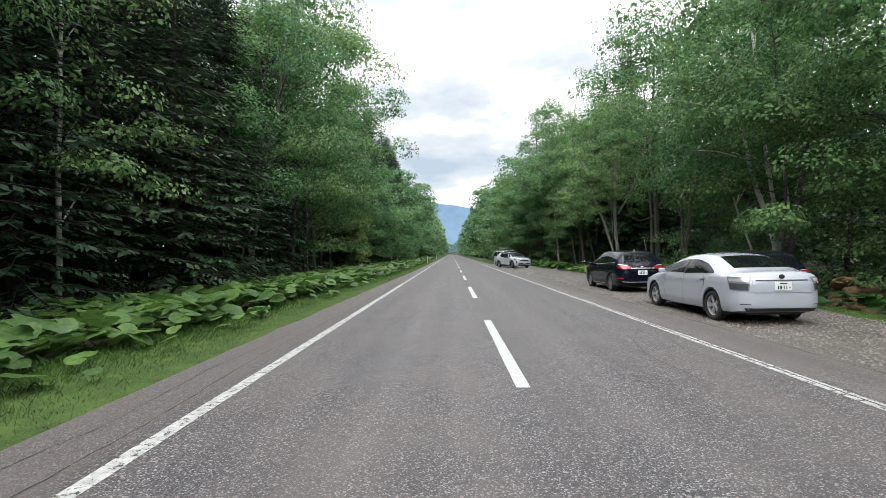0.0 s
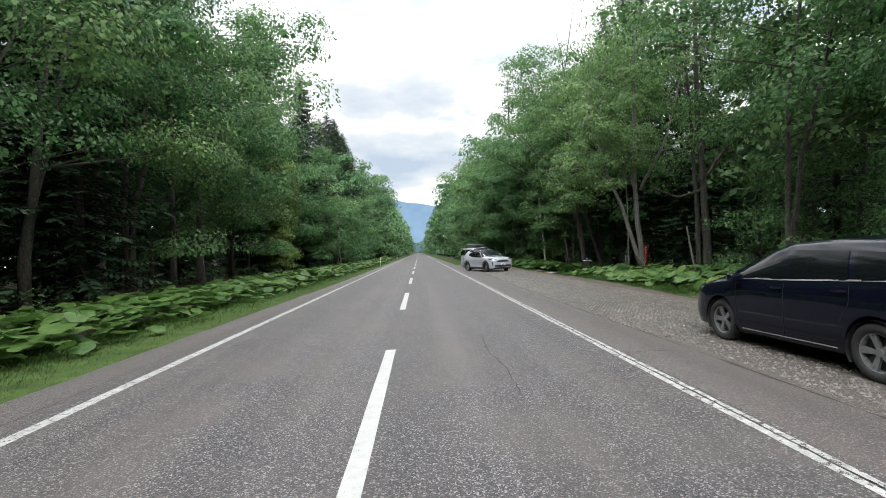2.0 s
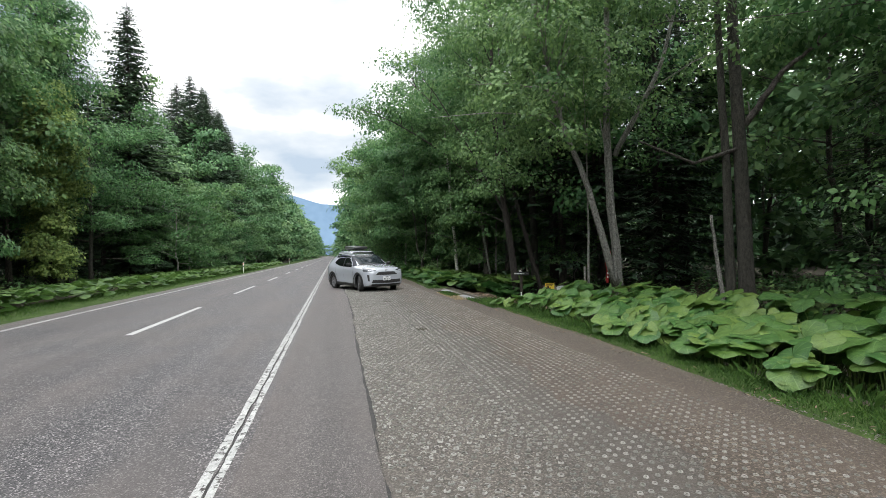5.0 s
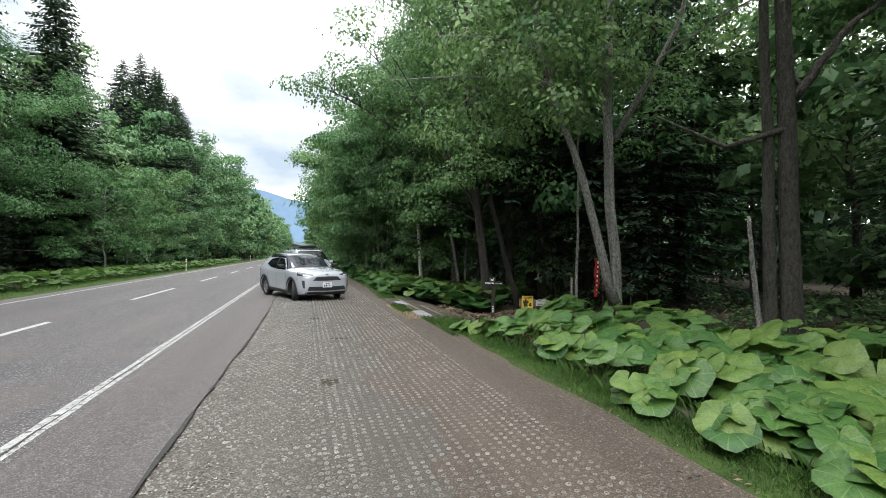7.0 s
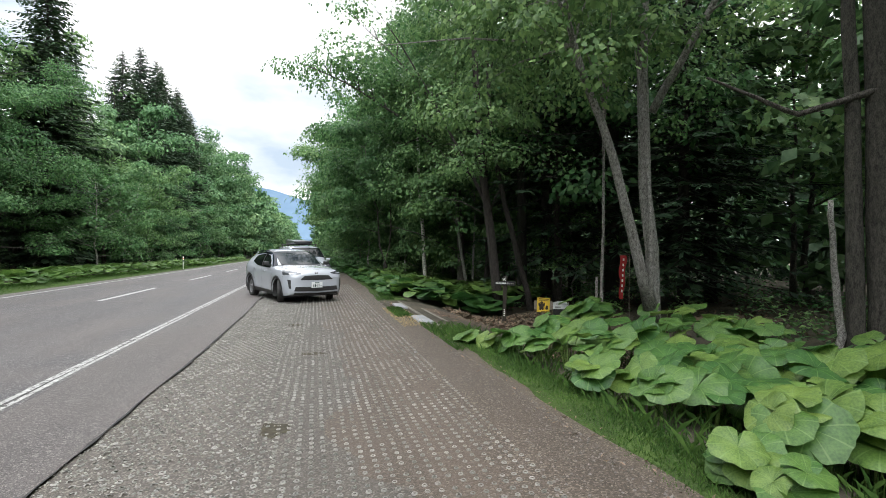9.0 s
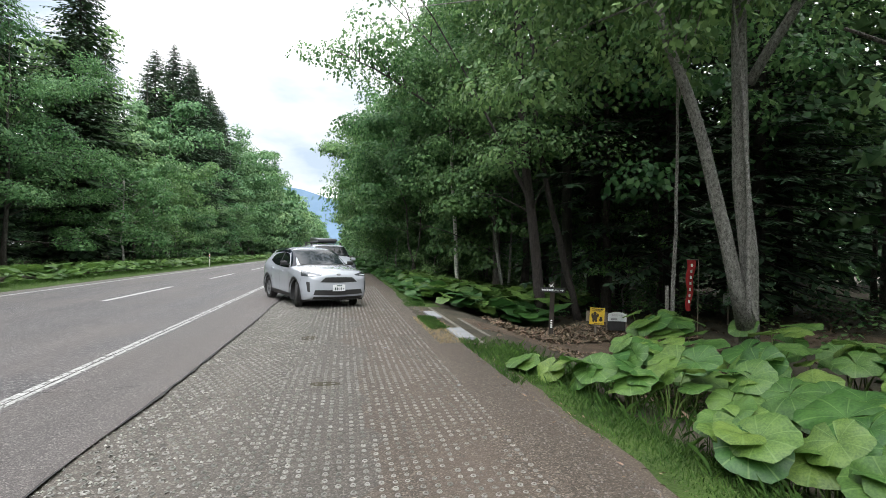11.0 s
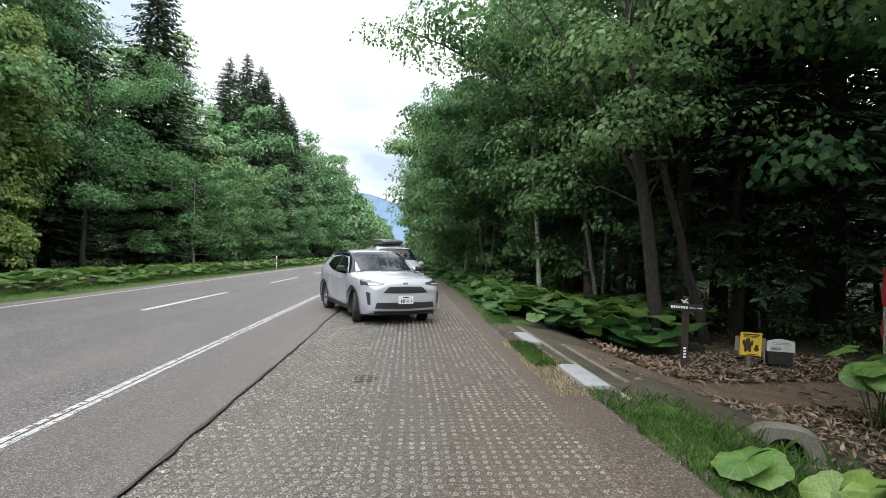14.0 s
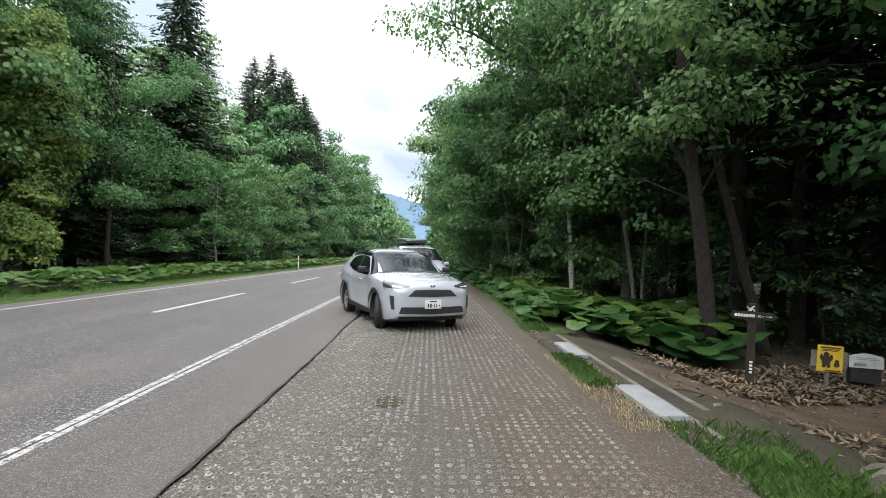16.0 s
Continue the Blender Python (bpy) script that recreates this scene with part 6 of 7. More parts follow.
def stones(name, count, place, seed, lo, hi, material, label):
    """Loose angular stones."""
    r = random.Random(seed)
    v, f = [], []
    for _ in range(count):
        x, y, z = place(r)
        b, s = len(v), r.uniform(lo, hi)
        a = r.uniform(0, 6.28)
        for dx, dy, dz in ((1, 0, 0), (0.2, 0.9, 0.1), (-0.9, 0.3, 0), (-0.3, -0.8, 0.1), (0.1, 0.1, 0.7)):
            dx, dy, dz = dx * r.uniform(0.7, 1.2), dy * r.uniform(0.7, 1.2), dz * r.uniform(0.7, 1.3)
            v.append((x + s * (dx * math.cos(a) - dy * math.sin(a)), y + s * (dx * math.sin(a) + dy * math.cos(a)), z + s * dz))
        f += [(b, b + 1, b + 4), (b + 1, b + 2, b + 4), (b + 2, b + 3, b + 4), (b + 3, b, b + 4)]
    return tagged(new(name, mesh_of(name, v, f, material)), label, "gravel", kind="stuff")


stones("loose_gravel", 15000, lambda r: (4.3 + 3.4 * r.random() ** 1.15, 3 + 20 * r.random() ** 0.8, -0.024), 21, 0.01, 0.036, M_STONE, "loose grey gravel stones on the lay-by")
stones("edge_gravel", 7000, lambda r: (LAY + 0.1 - 1.1 * r.random() ** 2, 22 + 24 * r.random(), -0.019), 22, 0.005, 0.014, M_STONE, "loose grit and small stones on the earth")
stones("grid_gravel", 15000, lambda r: (4.25 + 3.3 * r.random(), 28 + 17 * r.random(), -0.022), 23, 0.004, 0.012, M_STONE, "loose grit and small stones among the rings")


stones("grid_chips", 7000, lambda r: (4.2 + 1.5 * r.random() ** 1.4, 28 + 17 * r.random(), -0.02), 24, 0.006, 0.016, M_CHIP, "pale broken chips among the worn grid rings")


def crack(name, pts, width, seed, label="dark ragged crack in the asphalt", z=0.0015):
    """A crack as a thin ragged strip along a line."""
    r = random.Random(seed)
    p = split_line([(x, y, z) for x, y in pts], max(6, int(14 * sum(math.dist(a, b) for a, b in zip(pts, pts[1:])) ** 0.8)))
    v, f = [], []
    for i, c in enumerate(p):
        d = p[min(i + 1, len(p) - 1)] - p[max(i - 1, 0)]
        d /= np.linalg.norm(d)
        side = np.array([-d[1], d[0], 0])
        o = side * r.uniform(-1.4, 1.4) * width
        w = width * r.uniform(0.25, 1.0)
        v += [tuple(c + o - side * w), tuple(c + o + side * w)]
        if i:
            k = 2 * i
            f.append((k - 2, k - 1, k + 1, k))
    return tagged(new(name, mesh_of(name, v, f, M_SEAL)), label, "crack", kind="structure")


setting("edge_seam", mesh_of("edge_seam", *strip(lambda y: seam_x(y) - 0.008, lambda y: seam_x(y) + 0.016, 4, 62, 0.001, 0.07, 0.03, 0.045, 2), M_SEAL), "dark broken seam along the asphalt's edge", "crack")
crack("line_crack", [(3.09, -5), (3.088, 10), (3.09, 25), (3.087, 40), (3.09, 60)], 0.009, 1, "long dark crack through the edge line", 0.006)
crack("cross_crack", [(3.12, 19.05), (3.6, 19.1), (4.08, 18.95)], 0.014, 2)
crack("lane_crack", [(1.45, 17.6), (1.5, 18.6), (1.42, 19.6), (1.5, 21.0)], 0.01, 3)
crack("cross_crack", [(-2.9, 44.9), (-1.2, 44.6), (0.4, 44.5), (2.0, 44.2), (4.1, 43.6)], 0.011, 14)
crack("cross_crack", [(0.6, 45.2), (1.6, 45.4), (2.8, 45.1), (4.05, 45.3)], 0.01, 4)
crack("cross_crack", [(2.9, 36.6), (3.4, 36.5), (4.0, 36.7)], 0.008, 5)
crack("shoulder_crack", [(-3.42, 0), (-3.36, 4), (-3.5, 7), (-3.38, 12), (-3.45, 18), (-3.36, 26)], 0.009, 6)
crack("shoulder_crack", [(-3.9, 2.5), (-3.7, 4), (-3.82, 6), (-3.66, 8.5)], 0.007, 7)
crack("lane_crack", [(2.0, 5.0), (1.9, 6.5), (2.2, 8.0)], 0.007, 8)
crack("cross_crack", [(-3.0, 52.0), (-1.6, 52.2), (-0.2, 52.0), (1.4, 52.3)], 0.012, 9)


def stain(name, x, y, rx, ry, seed, label="dark damp stain on the gravel"):
    v, f = [(x, y, -0.0155)], []
    for k in range(20):
        a = 6.283 * k / 20
        q = 0.75 + 0.4 * noise.noise((math.cos(a) * 1.5 + seed, math.sin(a) * 1.5, 0))
        v.append((x + rx * q * math.cos(a), y + ry * q * math.sin(a), -0.0155))
        f.append((0, 1 + k, 1 + (k + 1) % 20))
    return tagged(new(name, mesh_of(name, v, f, M_SOIL)), label, "stain", kind="structure")


stain("damp_stain", 5.5, 33.7, 0.16, 0.2, 1)
stain("damp_stain", 5.8, 36.55, 0.2, 0.12, 2)
stain("damp_stain", 5.45, 39.3, 0.22, 0.25, 3)


# ---- drain, path mouth and litter ----
def slab(x0, x1, y0, y1, z0, z1, tilt=0.0):
    bm = bmesh.new()
    box(bm, x0, x1, y0, y1, z0, z1, 0.012)
    ob = part("drain_cover", bm, M_CONCRETE)
    return tagged(ob, "pale concrete drain cover slab at the lay-by's edge", "drain cover", "drain covers")


slab(7.86, 8.1, 41.5, 42.5, -0.1, 0.012)
slab(7.86, 8.14, 38.95, 39.98, -0.1, 0.012)
bm = bmesh.new()
for x0, x1, y0, y1 in ((8.13, 8.2, 38.5, 43.4), (8.46, 8.53, 39.3, 41.6)):
    box(bm, x0, x1, y0, y1, -0.35, -0.012 if x0 < 8.3 else -0.035, 0.01)
box(bm, 7.8, 7.86, 40.0, 41.4, -0.3, -0.012, 0.01)
tagged(part("concrete_gutter", bm, M_CONCRETE_OLD), "worn concrete roadside gutter partly filled with earth", "gutter")


def draped(name, x0, x1, y0, y1, material, label, category, lift=0.012, step=0.25):
    """A sheet that follows the lie of the land, with ragged sides."""
    nx_, ny_ = int((x1 - x0) / step), int((y1 - y0) / step)
    v, f = [], []
    for j in range(ny_ + 1):
        for i in range(nx_ + 1):
            x, y = x0 + (x1 - x0) * i / nx_, y0 + (y1 - y0) * j / ny_
            if j in (0, ny_):
                y += 0.25 * noise.noise((x * 1.3, j, 0))
            v.append((x, y, ground_z(x, y) + lift))
            if i and j:
                k = j * (nx_ + 1) + i
                f.append((k - nx_ - 2, k - nx_ - 1, k, k - 1))
    return setting(name, mesh_of(name, v, f, material, True), label, category)


draped("footpath", 8.5, 19, 40.0, 41.65, M_PATH, "bare brown earth footpath into the forest", "path", 0.006)


def litter(name, count, place, seed, size, material, label, z=0.02):
    r = np.random.default_rng(seed)
    c = np.array([(x, y, ground_z(x, y) + z) for x, y in place(r, count)])
    v, q = leaves(r, c, 1, 0.03, size, 0.5, 0.9, -0.1, 0.13)
    return tagged(new(name, quads(name, v, q, material)), label, "leaf litter", kind="stuff")


def by_signs(r, n):
    y = 41.55 + 1.7 * r.random(n) ** 1.2
    return np.stack([9.5 + 5.2 * r.random(n) ** 0.8, y], 1)


def by_culvert(r, n):
    return np.stack([9.9 + 3.2 * r.random(n) ** 0.8, 38.0 + 2.1 * r.random(n)], 1)


litter("leaf_litter", 6500, by_signs, 101, 0.13, M_LITTER, "dry curled tan leaves heaped below the signs", 0.06)
litter("leaf_litter_drain", 2600, by_culvert, 102, 0.12, M_LITTER, "dry curled tan leaves beside the culvert", 0.05)
litter("forest_litter", 9000, lambda r, n: np.stack([12 + 16 * r.random(n), 20 + 40 * r.random(n)], 1), 103, 0.14, M_LITTER_DARK, "dull brown fallen leaves on the forest floor")
litter("forest_litter_west", 7000, lambda r, n: np.stack([-10 - 14 * r.random(n), 50 * r.random(n)], 1), 104, 0.15, M_LITTER_DARK, "dull brown fallen leaves on the forest floor")
litter("bank_litter", 2600, lambda r, n: np.stack([9.2 + 4.2 * r.random(n), 34 + 4.2 * r.random(n)], 1), 110, 0.11, M_LITTER, "dry curled leaves between the butterbur stalks", 0.04)
litter("path_litter", 260, lambda r, n: np.stack([8.6 + 6 * r.random(n), 39.2 + 2.5 * r.random(n)], 1), 109, 0.09, M_LITTER, "scattered dry leaves on the earth path", 0.02)
litter("edge_litter", 700, lambda r, n: np.stack([7.7 + 0.35 * r.random(n), 26 + 18 * r.random(n)], 1), 105, 0.05, M_LITTER, "small dry tan leaves along the grass edge", 0.015)
# dry grass beside the drain covers
grass("dry_grass", 1500, lambda r, n: (np.stack([7.45 + 0.5 * r.random(n), 38.6 + 2.9 * r.random(n), np.full(n, -0.02)], 1), 0.02 + 0.05 * r.random(n)), 106, "dry straw-coloured grass beside the drain", M_STRAW)
grass("drain_grass", 2600, lambda r, n: (np.stack([7.55 + 0.33 * r.random(n), 39.9 + 1.6 * r.random(n), np.full(n, -0.02)], 1), 0.03 + 0.07 * r.random(n)), 107)
grass("culvert_grass", 3000, lambda r, n: ((lambda x, y: np.stack([x, y, np.array([ground_z(a, b) for a, b in zip(x, y)])], 1))(7.82 + 1.25 * r.random(n) ** 1.9, 36.2 + 2.6 * r.random(n)), 0.03 + 0.1 * r.random(n) ** 2), 108)


def culvert():
    """A concrete headwall with a round pipe mouth."""
    root = new("culvert")
    tagged(root, "weathered grey concrete culvert headwall with a pipe mouth", "culvert")
    bm = bmesh.new()
    n, rad, w, top, low, t = 24, 0.19, 0.36, 0.29, -0.34, 0.24
    rings = []
    for y in (0, t):
        inner, outer = [], []
        for k in range(n):
            a = 2 * math.pi * k / n
            c, s_ = math.cos(a), math.sin(a)
            m = (abs(c / w) ** 3 + abs(s_ / (top if s_ > 0 else low)) ** 3) ** (1 / 3)
            inner.append(bm.verts.new((rad * c, y, rad * s_)))
            outer.append(bm.verts.new((c / m, y + (0.04 if y == 0 else 0) * 0, s_ / m)))
        rings.append((inner, outer))
    (i0, o0), (i1, o1) = rings
    for k in range(n):
        j = (k + 1) % n
        bm.faces.new((i0[k], i0[j], o0[j], o0[k]))
        bm.faces.new((o0[k], o0[j], o1[j], o1[k]))
        bm.faces.new((o1[k], o1[j], i1[j], i1[k]))
        bm.faces.new((i1[k], i1[j], i0[j], i0[k]))
    bmesh.ops.recalc_face_normals(bm, faces=bm.faces)
    part("headwall", bm, M_CONCRETE_OLD, root)
    v, f = [], []
    tube(v, f, [(0, 0.1, 0), (0, 0.6, 0), (0, 1.2, -0.02)], [0.195, 0.195, 0.19], 20, True)
    part("pipe", mesh_of("pipe", v, f[:-2] + [f[-1]], M_SOIL, True), None, root)
    root.matrix_basis = Matrix.Translation((10.0, 38.72, -0.68)) @ Matrix.Rotation(radians(-28), 4, "Z")
    return root


culvert()


# ---- signs ----
def bars(parent, name, rows_, material, y):
    """Plain bars (x, z, width, height) standing for writing on a board that faces -y."""
    for x, z, w, h in rows_:
        bm = bmesh.new()
        box(bm, x - w / 2, x + w / 2, y - 0.004, y, z - h / 2, z + h / 2)
        part(name, bm, material, parent)


def letters(parent, text, x, z, size, y, material):
    cu = bpy.data.curves.new("lettering", "FONT")
    cu.body, cu.size, cu.extrude = text, size, 0.001
    cu.materials.append(material)
    ob = new("lettering", cu)
    ob.parent = parent
    ob.matrix_basis = Matrix.Translation((x, y - 0.002, z)) @ Matrix.Rotation(math.pi / 2, 4, "X")
    return ob


def signpost():
    root = new("signpost")
    tagged(root, "dark wooden signpost with a black arrow board and white lettering", "signpost")
    bm = bmesh.new()
    box(bm, -0.055, 0.055, -0.05, 0.05, -0.1, 1.38, 0.012)
    part("post", bm, M_DARKWOOD, root)
    bm = bmesh.new()
    box(bm, -0.31, 0.29, -0.085, -0.055, 1.12, 1.245, 0.006)
    board = part("board", bm, M_SIGNBLACK, root, "black board with white writing and arrow")
    bars(board, "writing_bar", [(-0.255 + 0.042 * k, 1.183, 0.033, 0.045) for k in range(7)], M_SIGNWHITE, -0.085)
    letters(board, "180m", 0.03, 1.166, 0.052, -0.086, M_SIGNWHITE)
    bm = bmesh.new()
    v = [bm.verts.new((x, -0.089, z)) for x, z in ((0.17, 1.175), (0.225, 1.175), (0.225, 1.16), (0.265, 1.183), (0.225, 1.206), (0.225, 1.191), (0.17, 1.191))]
    bm.faces.new(v)
    bmesh.ops.solidify(bm, geom=bm.faces[:], thickness=0.003)
    part("arrow", bm, M_SIGNWHITE, board)
    bm = bmesh.new()
    for dx, dz, w, h, a in ((-0.06, 1.3, 0.09, 0.02, 0.5), (-0.03, 1.31, 0.1, 0.018, -0.7), (-0.05, 1.27, 0.05, 0.018, 0.1), (0.0, 1.28, 0.06, 0.014, 0.9)):
        bmesh.ops.create_cube(bm, size=1, matrix=Matrix.LocRotScale((dx, -0.07, dz), Euler((0, a, 0)), (w, 0.01, h)))
    part("cut_out", bm, M_SIGNWHITE, root, "small white cut-out figure above the board")
    bars(root, "post_bar", [(0, 0.42 - 0.055 * k, 0.045, 0.035) for k in range(4)], M_SIGNWHITE, -0.05)
    root.matrix_basis = Matrix.Translation((11.12, 42.5, ground_z(11.12, 42.5))) @ Matrix.Rotation(radians(-22), 4, "Z") @ Matrix.Rotation(radians(1.5), 4, "Y")


def yellow_sign():
    root = new("warning_sign")
    tagged(root, "yellow warning board with dark animal shapes on a post", "warning sign")
    bm = bmesh.new()
    box(bm, -0.03, 0.03, 0.02, 0.06, -0.1, 0.7, 0.006)
    part("post", bm, M_GREYWOOD, root)
    bm = bmesh.new()
    box(bm, -0.27, 0.27, 0.0, 0.02, 0.37, 0.63, 0.004)
    part("backing_board", bm, M_GREYWOOD, root, "grey weathered backing board")
    bm = bmesh.new()
    box(bm, -0.19, 0.19, -0.012, 0.0, 0.3, 0.72, 0.004)
    panel = part("panel", bm, M_YELLOW, root, "yellow printed panel")
    bars(panel, "writing_bar", [(0, 0.685, 0.3, 0.022), (0, 0.655, 0.26, 0.012), (-0.02, 0.635, 0.24, 0.01), (0.05, 0.322, 0.22, 0.014)], M_INKBROWN, -0.012)
    for x, z, rx, rz in ((-0.06, 0.48, 0.07, 0.085), (-0.06, 0.575, 0.045, 0.04), (-0.13, 0.53, 0.025, 0.05), (0.015, 0.53, 0.025, 0.05), (-0.09, 0.4, 0.03, 0.04), (-0.02, 0.4, 0.03, 0.04), (0.1, 0.42, 0.045, 0.04), (0.1, 0.47, 0.035, 0.03)):
        bm = bmesh.new()
        bmesh.ops.create_circle(bm, cap_ends=True, segments=16, radius=1, matrix=Matrix.LocRotScale((x, -0.0155, z), Euler((math.pi / 2, 0, 0)), (rx, rz, 1)))
        part("animal_shape", bm, M_INKBROWN, panel)
    root.matrix_basis = Matrix.Translation((12.19, 42.2, -0.62)) @ Matrix.Rotation(radians(-8), 4, "Z") @ Matrix.Rotation(radians(3), 4, "Y")


def leaflet_box():
    root = new("leaflet_box")
    tagged(root, "dark box with an arched pale lid on thin legs", "leaflet box")
    bm = bmesh.new()
    top = [(-0.22, 0.52)] + [(-0.22 + 0.44 * k / 10, 0.7 + 0.05 * math.sin(math.pi * k / 10)) for k in range(11)] + [(0.22, 0.52)]
    vs = [bm.verts.new((x, -0.02, z)) for x, z in top]
    r_ = bmesh.ops.extrude_face_region(bm, geom=[bm.faces.new(vs)])
    bmesh.ops.translate(bm, vec=(0, 0.02, 0), verts=[e for e in r_["geom"] if isinstance(e, bmesh.types.BMVert)])
    bmesh.ops.recalc_face_normals(bm, faces=bm.faces)
    lid = part("lid", bm, M_PALEPRINT, root, "pale printed arched lid")
    bars(lid, "writing_bar", [(0.0, 0.68, 0.26, 0.012), (0.02, 0.655, 0.3, 0.01), (-0.08, 0.57, 0.16, 0.05)], M_GREYPRINT, -0.02)
    bm = bmesh.new()
    box(bm, -0.2, 0.2, 0.0, 0.22, 0.28, 0.6, 0.01)
    part("case", bm, M_TRIM, root)
    for x in (-0.23, 0.23):
        bm = bmesh.new()
        box(bm, x - 0.012, x + 0.012, 0.08, 0.104, -0.1, 0.72, 0.003)
        part("leg", bm, M_GREYWOOD, root)
    root.matrix_basis = Matrix.Translation((12.72, 42.1, -0.75)) @ Matrix.Rotation(radians(-22), 4, "Z")


def banner():
    root = new("banner")
    tagged(root, "tall narrow red cloth banner with white marks on a pole", "banner")
    v, f = [], []
    n = 14
    for i in range(n + 1):
        z = 2.05 - 1.3 * i / n
        for k in range(4):
            v.append((-0.02 + (-0.12 + 0.068 * k) * (1 - 0.45 * i / n) - 0.06 * (i / n) + 0.02 * math.sin(i * 0.9), 0.02 * math.sin(i * 0.7 + k), z))
        if i:
            b = 4 * i
            f += [(b - 4 + k, b - 3 + k, b + 1 + k, b + k) for k in range(3)]
    part("cloth", mesh_of("cloth", v, f, M_REDCLOTH, True), None, root, "faded red cloth")
    for i in range(7):
        bm = bmesh.new()
        z = 1.93 - 0.155 * i
        x = -0.02 - 0.07 * (2.05 - z) / 1.3
        box(bm, x - 0.022, x + 0.022, -0.045, -0.042, z - 0.045, z + 0.03)
        part("cloth_mark", bm, M_SIGNWHITE, root)
    bm = bmesh.new()
    box(bm, 0.12, 0.14, 0.01, 0.03, -0.1, 2.1, 0.004)
    box(bm, -0.15, 0.14, 0.012, 0.026, 2.06, 2.075)
    part("pole", bm, M_GREYWOOD, root)
    root.matrix_basis = Matrix.Translation((14.75, 41.95, -0.72)) @ Matrix.Rotation(radians(-35), 4, "Z")


def notice():
    root = new("notice_board")
    tagged(root, "small white notice on a wooden stake", "notice board")
    bm = bmesh.new()
    box(bm, -0.025, 0.025, 0, 0.04, -0.1, 1.0, 0.005)
    part("stake", bm, M_GREYWOOD, root)
    bm = bmesh.new()
    box(bm, -0.13, 0.13, -0.012, 0, 0.66, 1.0, 0.003)
    panel = part("panel", bm, M_SIGNWHITE, root)
    bars(panel, "writing_bar", [(0, 0.93 - 0.05 * k, 0.18, 0.016) for k in range(5)], M_GREYPRINT, -0.012)
    root.matrix_basis = Matrix.Translation((16.9, 43.1, -0.62)) @ Matrix.Rotation(radians(-40), 4, "Z")


def delineator(x, y):
    root = new("roadside_post")
    tagged(root, "slim white roadside delineator post with an orange reflector", "roadside post")
    v, f = [], []
    tube(v, f, [(0, 0, -0.1), (0, 0, 0.98), (0, 0, 1.0)], [0.045, 0.045, 0.03], 10)
    part("post", mesh_of("post", v, f, M_SIGNWHITE, True), None, root)
    bm = bmesh.new()
    bmesh.ops.create_cone(bm, segments=14, cap_ends=True, radius1=0.05, radius2=0.05, depth=0.03, matrix=Matrix.Translation((0, -0.045, 0.86)) @ Matrix.Rotation(math.pi / 2, 4, "X"))
    part("reflector", bm, M_ORANGE, root)
    bm = bmesh.new()
    box(bm, -0.047, 0.047, -0.047, 0.047, 0.6, 0.7, 0.01)
    part("band", bm, M_TRIM, root)
    root.matrix_basis = Matrix.Translation((x, y, ground_z(x, y)))


signpost()
yellow_sign()
leaflet_box()
banner()
notice()
delineator(-4.35, 72)
delineator(-4.6, 122)


# ---- broken stump with logs ----
def stump():
    root = new("rotten_stump")
    tagged(root, "broken reddish rotten tree stump with split wood", "stump")
    r = random.Random(8)
    for k in range(14):
        a = 6.283 * k / 14
        h = 0.26 + 0.26 * r.random()
        x, y = 0.3 * math.cos(a), 0.3 * math.sin(a)
        v, f = [], []
        tube(v, f, [(x * 1.25, y * 1.25, -0.2), (x, y, h * 0.5), (x * 0.9 + r.uniform(-0.08, 0.08), y * 0.9, h)], [0.16, 0.14, 0.09], 6)
        part("split_wood", mesh_of("split_wood", v, f, M_ROTTEN, True), None, root)
    for k in range(4):
        z = 0.08 + 0.14 * k
        v, f = [], []
        tube(v, f, [(-0.75, -0.35 + 0.08 * k, z), (0.0, -0.4, z + 0.03), (0.55, -0.3 - 0.05 * k, z + 0.02)], [0.1, 0.11, 0.09], 8)
        part("fallen_limb", mesh_of("fallen_limb", v, f, M_ROTTEN, True), None, root)
    # the torn top that hangs over the stem, and grey splinters beside it
    for name, at, size, tilt, material in (("torn_top", (-0.12, 0.05, 0.6), (0.42, 0.3, 0.1), (0.1, 0.32, 0.3), M_TORN), ("torn_rim", (0.14, -0.05, 0.44), (0.3, 0.3, 0.07), (0.0, -0.12, 0.0), M_TORN)):
        bm = bmesh.new()
        bmesh.ops.create_icosphere(bm, subdivisions=3, radius=1)
        for p in bm.verts:
            p.co *= 1 + 0.35 * noise.noise(p.co * 1.7 + Vector(at) * 9)
        bmesh.ops.transform(bm, matrix=Matrix.LocRotScale(at, Euler(tilt), size), verts=bm.verts)
        part(name, bm, material, root)
    for k in range(7):
        v, f = [], []
        x = -0.55 + 0.06 * k
        tube(v, f, [(x - 0.1, -0.25 + 0.08 * (k % 3), -0.1), (x, -0.2, 0.25), (x + r.uniform(-0.16, 0.2), -0.1, 0.38 + 0.2 * r.random())], [0.06, 0.05, 0.02], 6)
        part("splinter", mesh_of("splinter", v, f, M_GREYWOOD, True), None, root)
    root.matrix_basis = Matrix.Translation((11.9, 15.2, ground_z(11.9, 15.2))) @ Matrix.Rotation(0.6, 4, "Z") @ Matrix.Scale(1.5, 4)


stump()


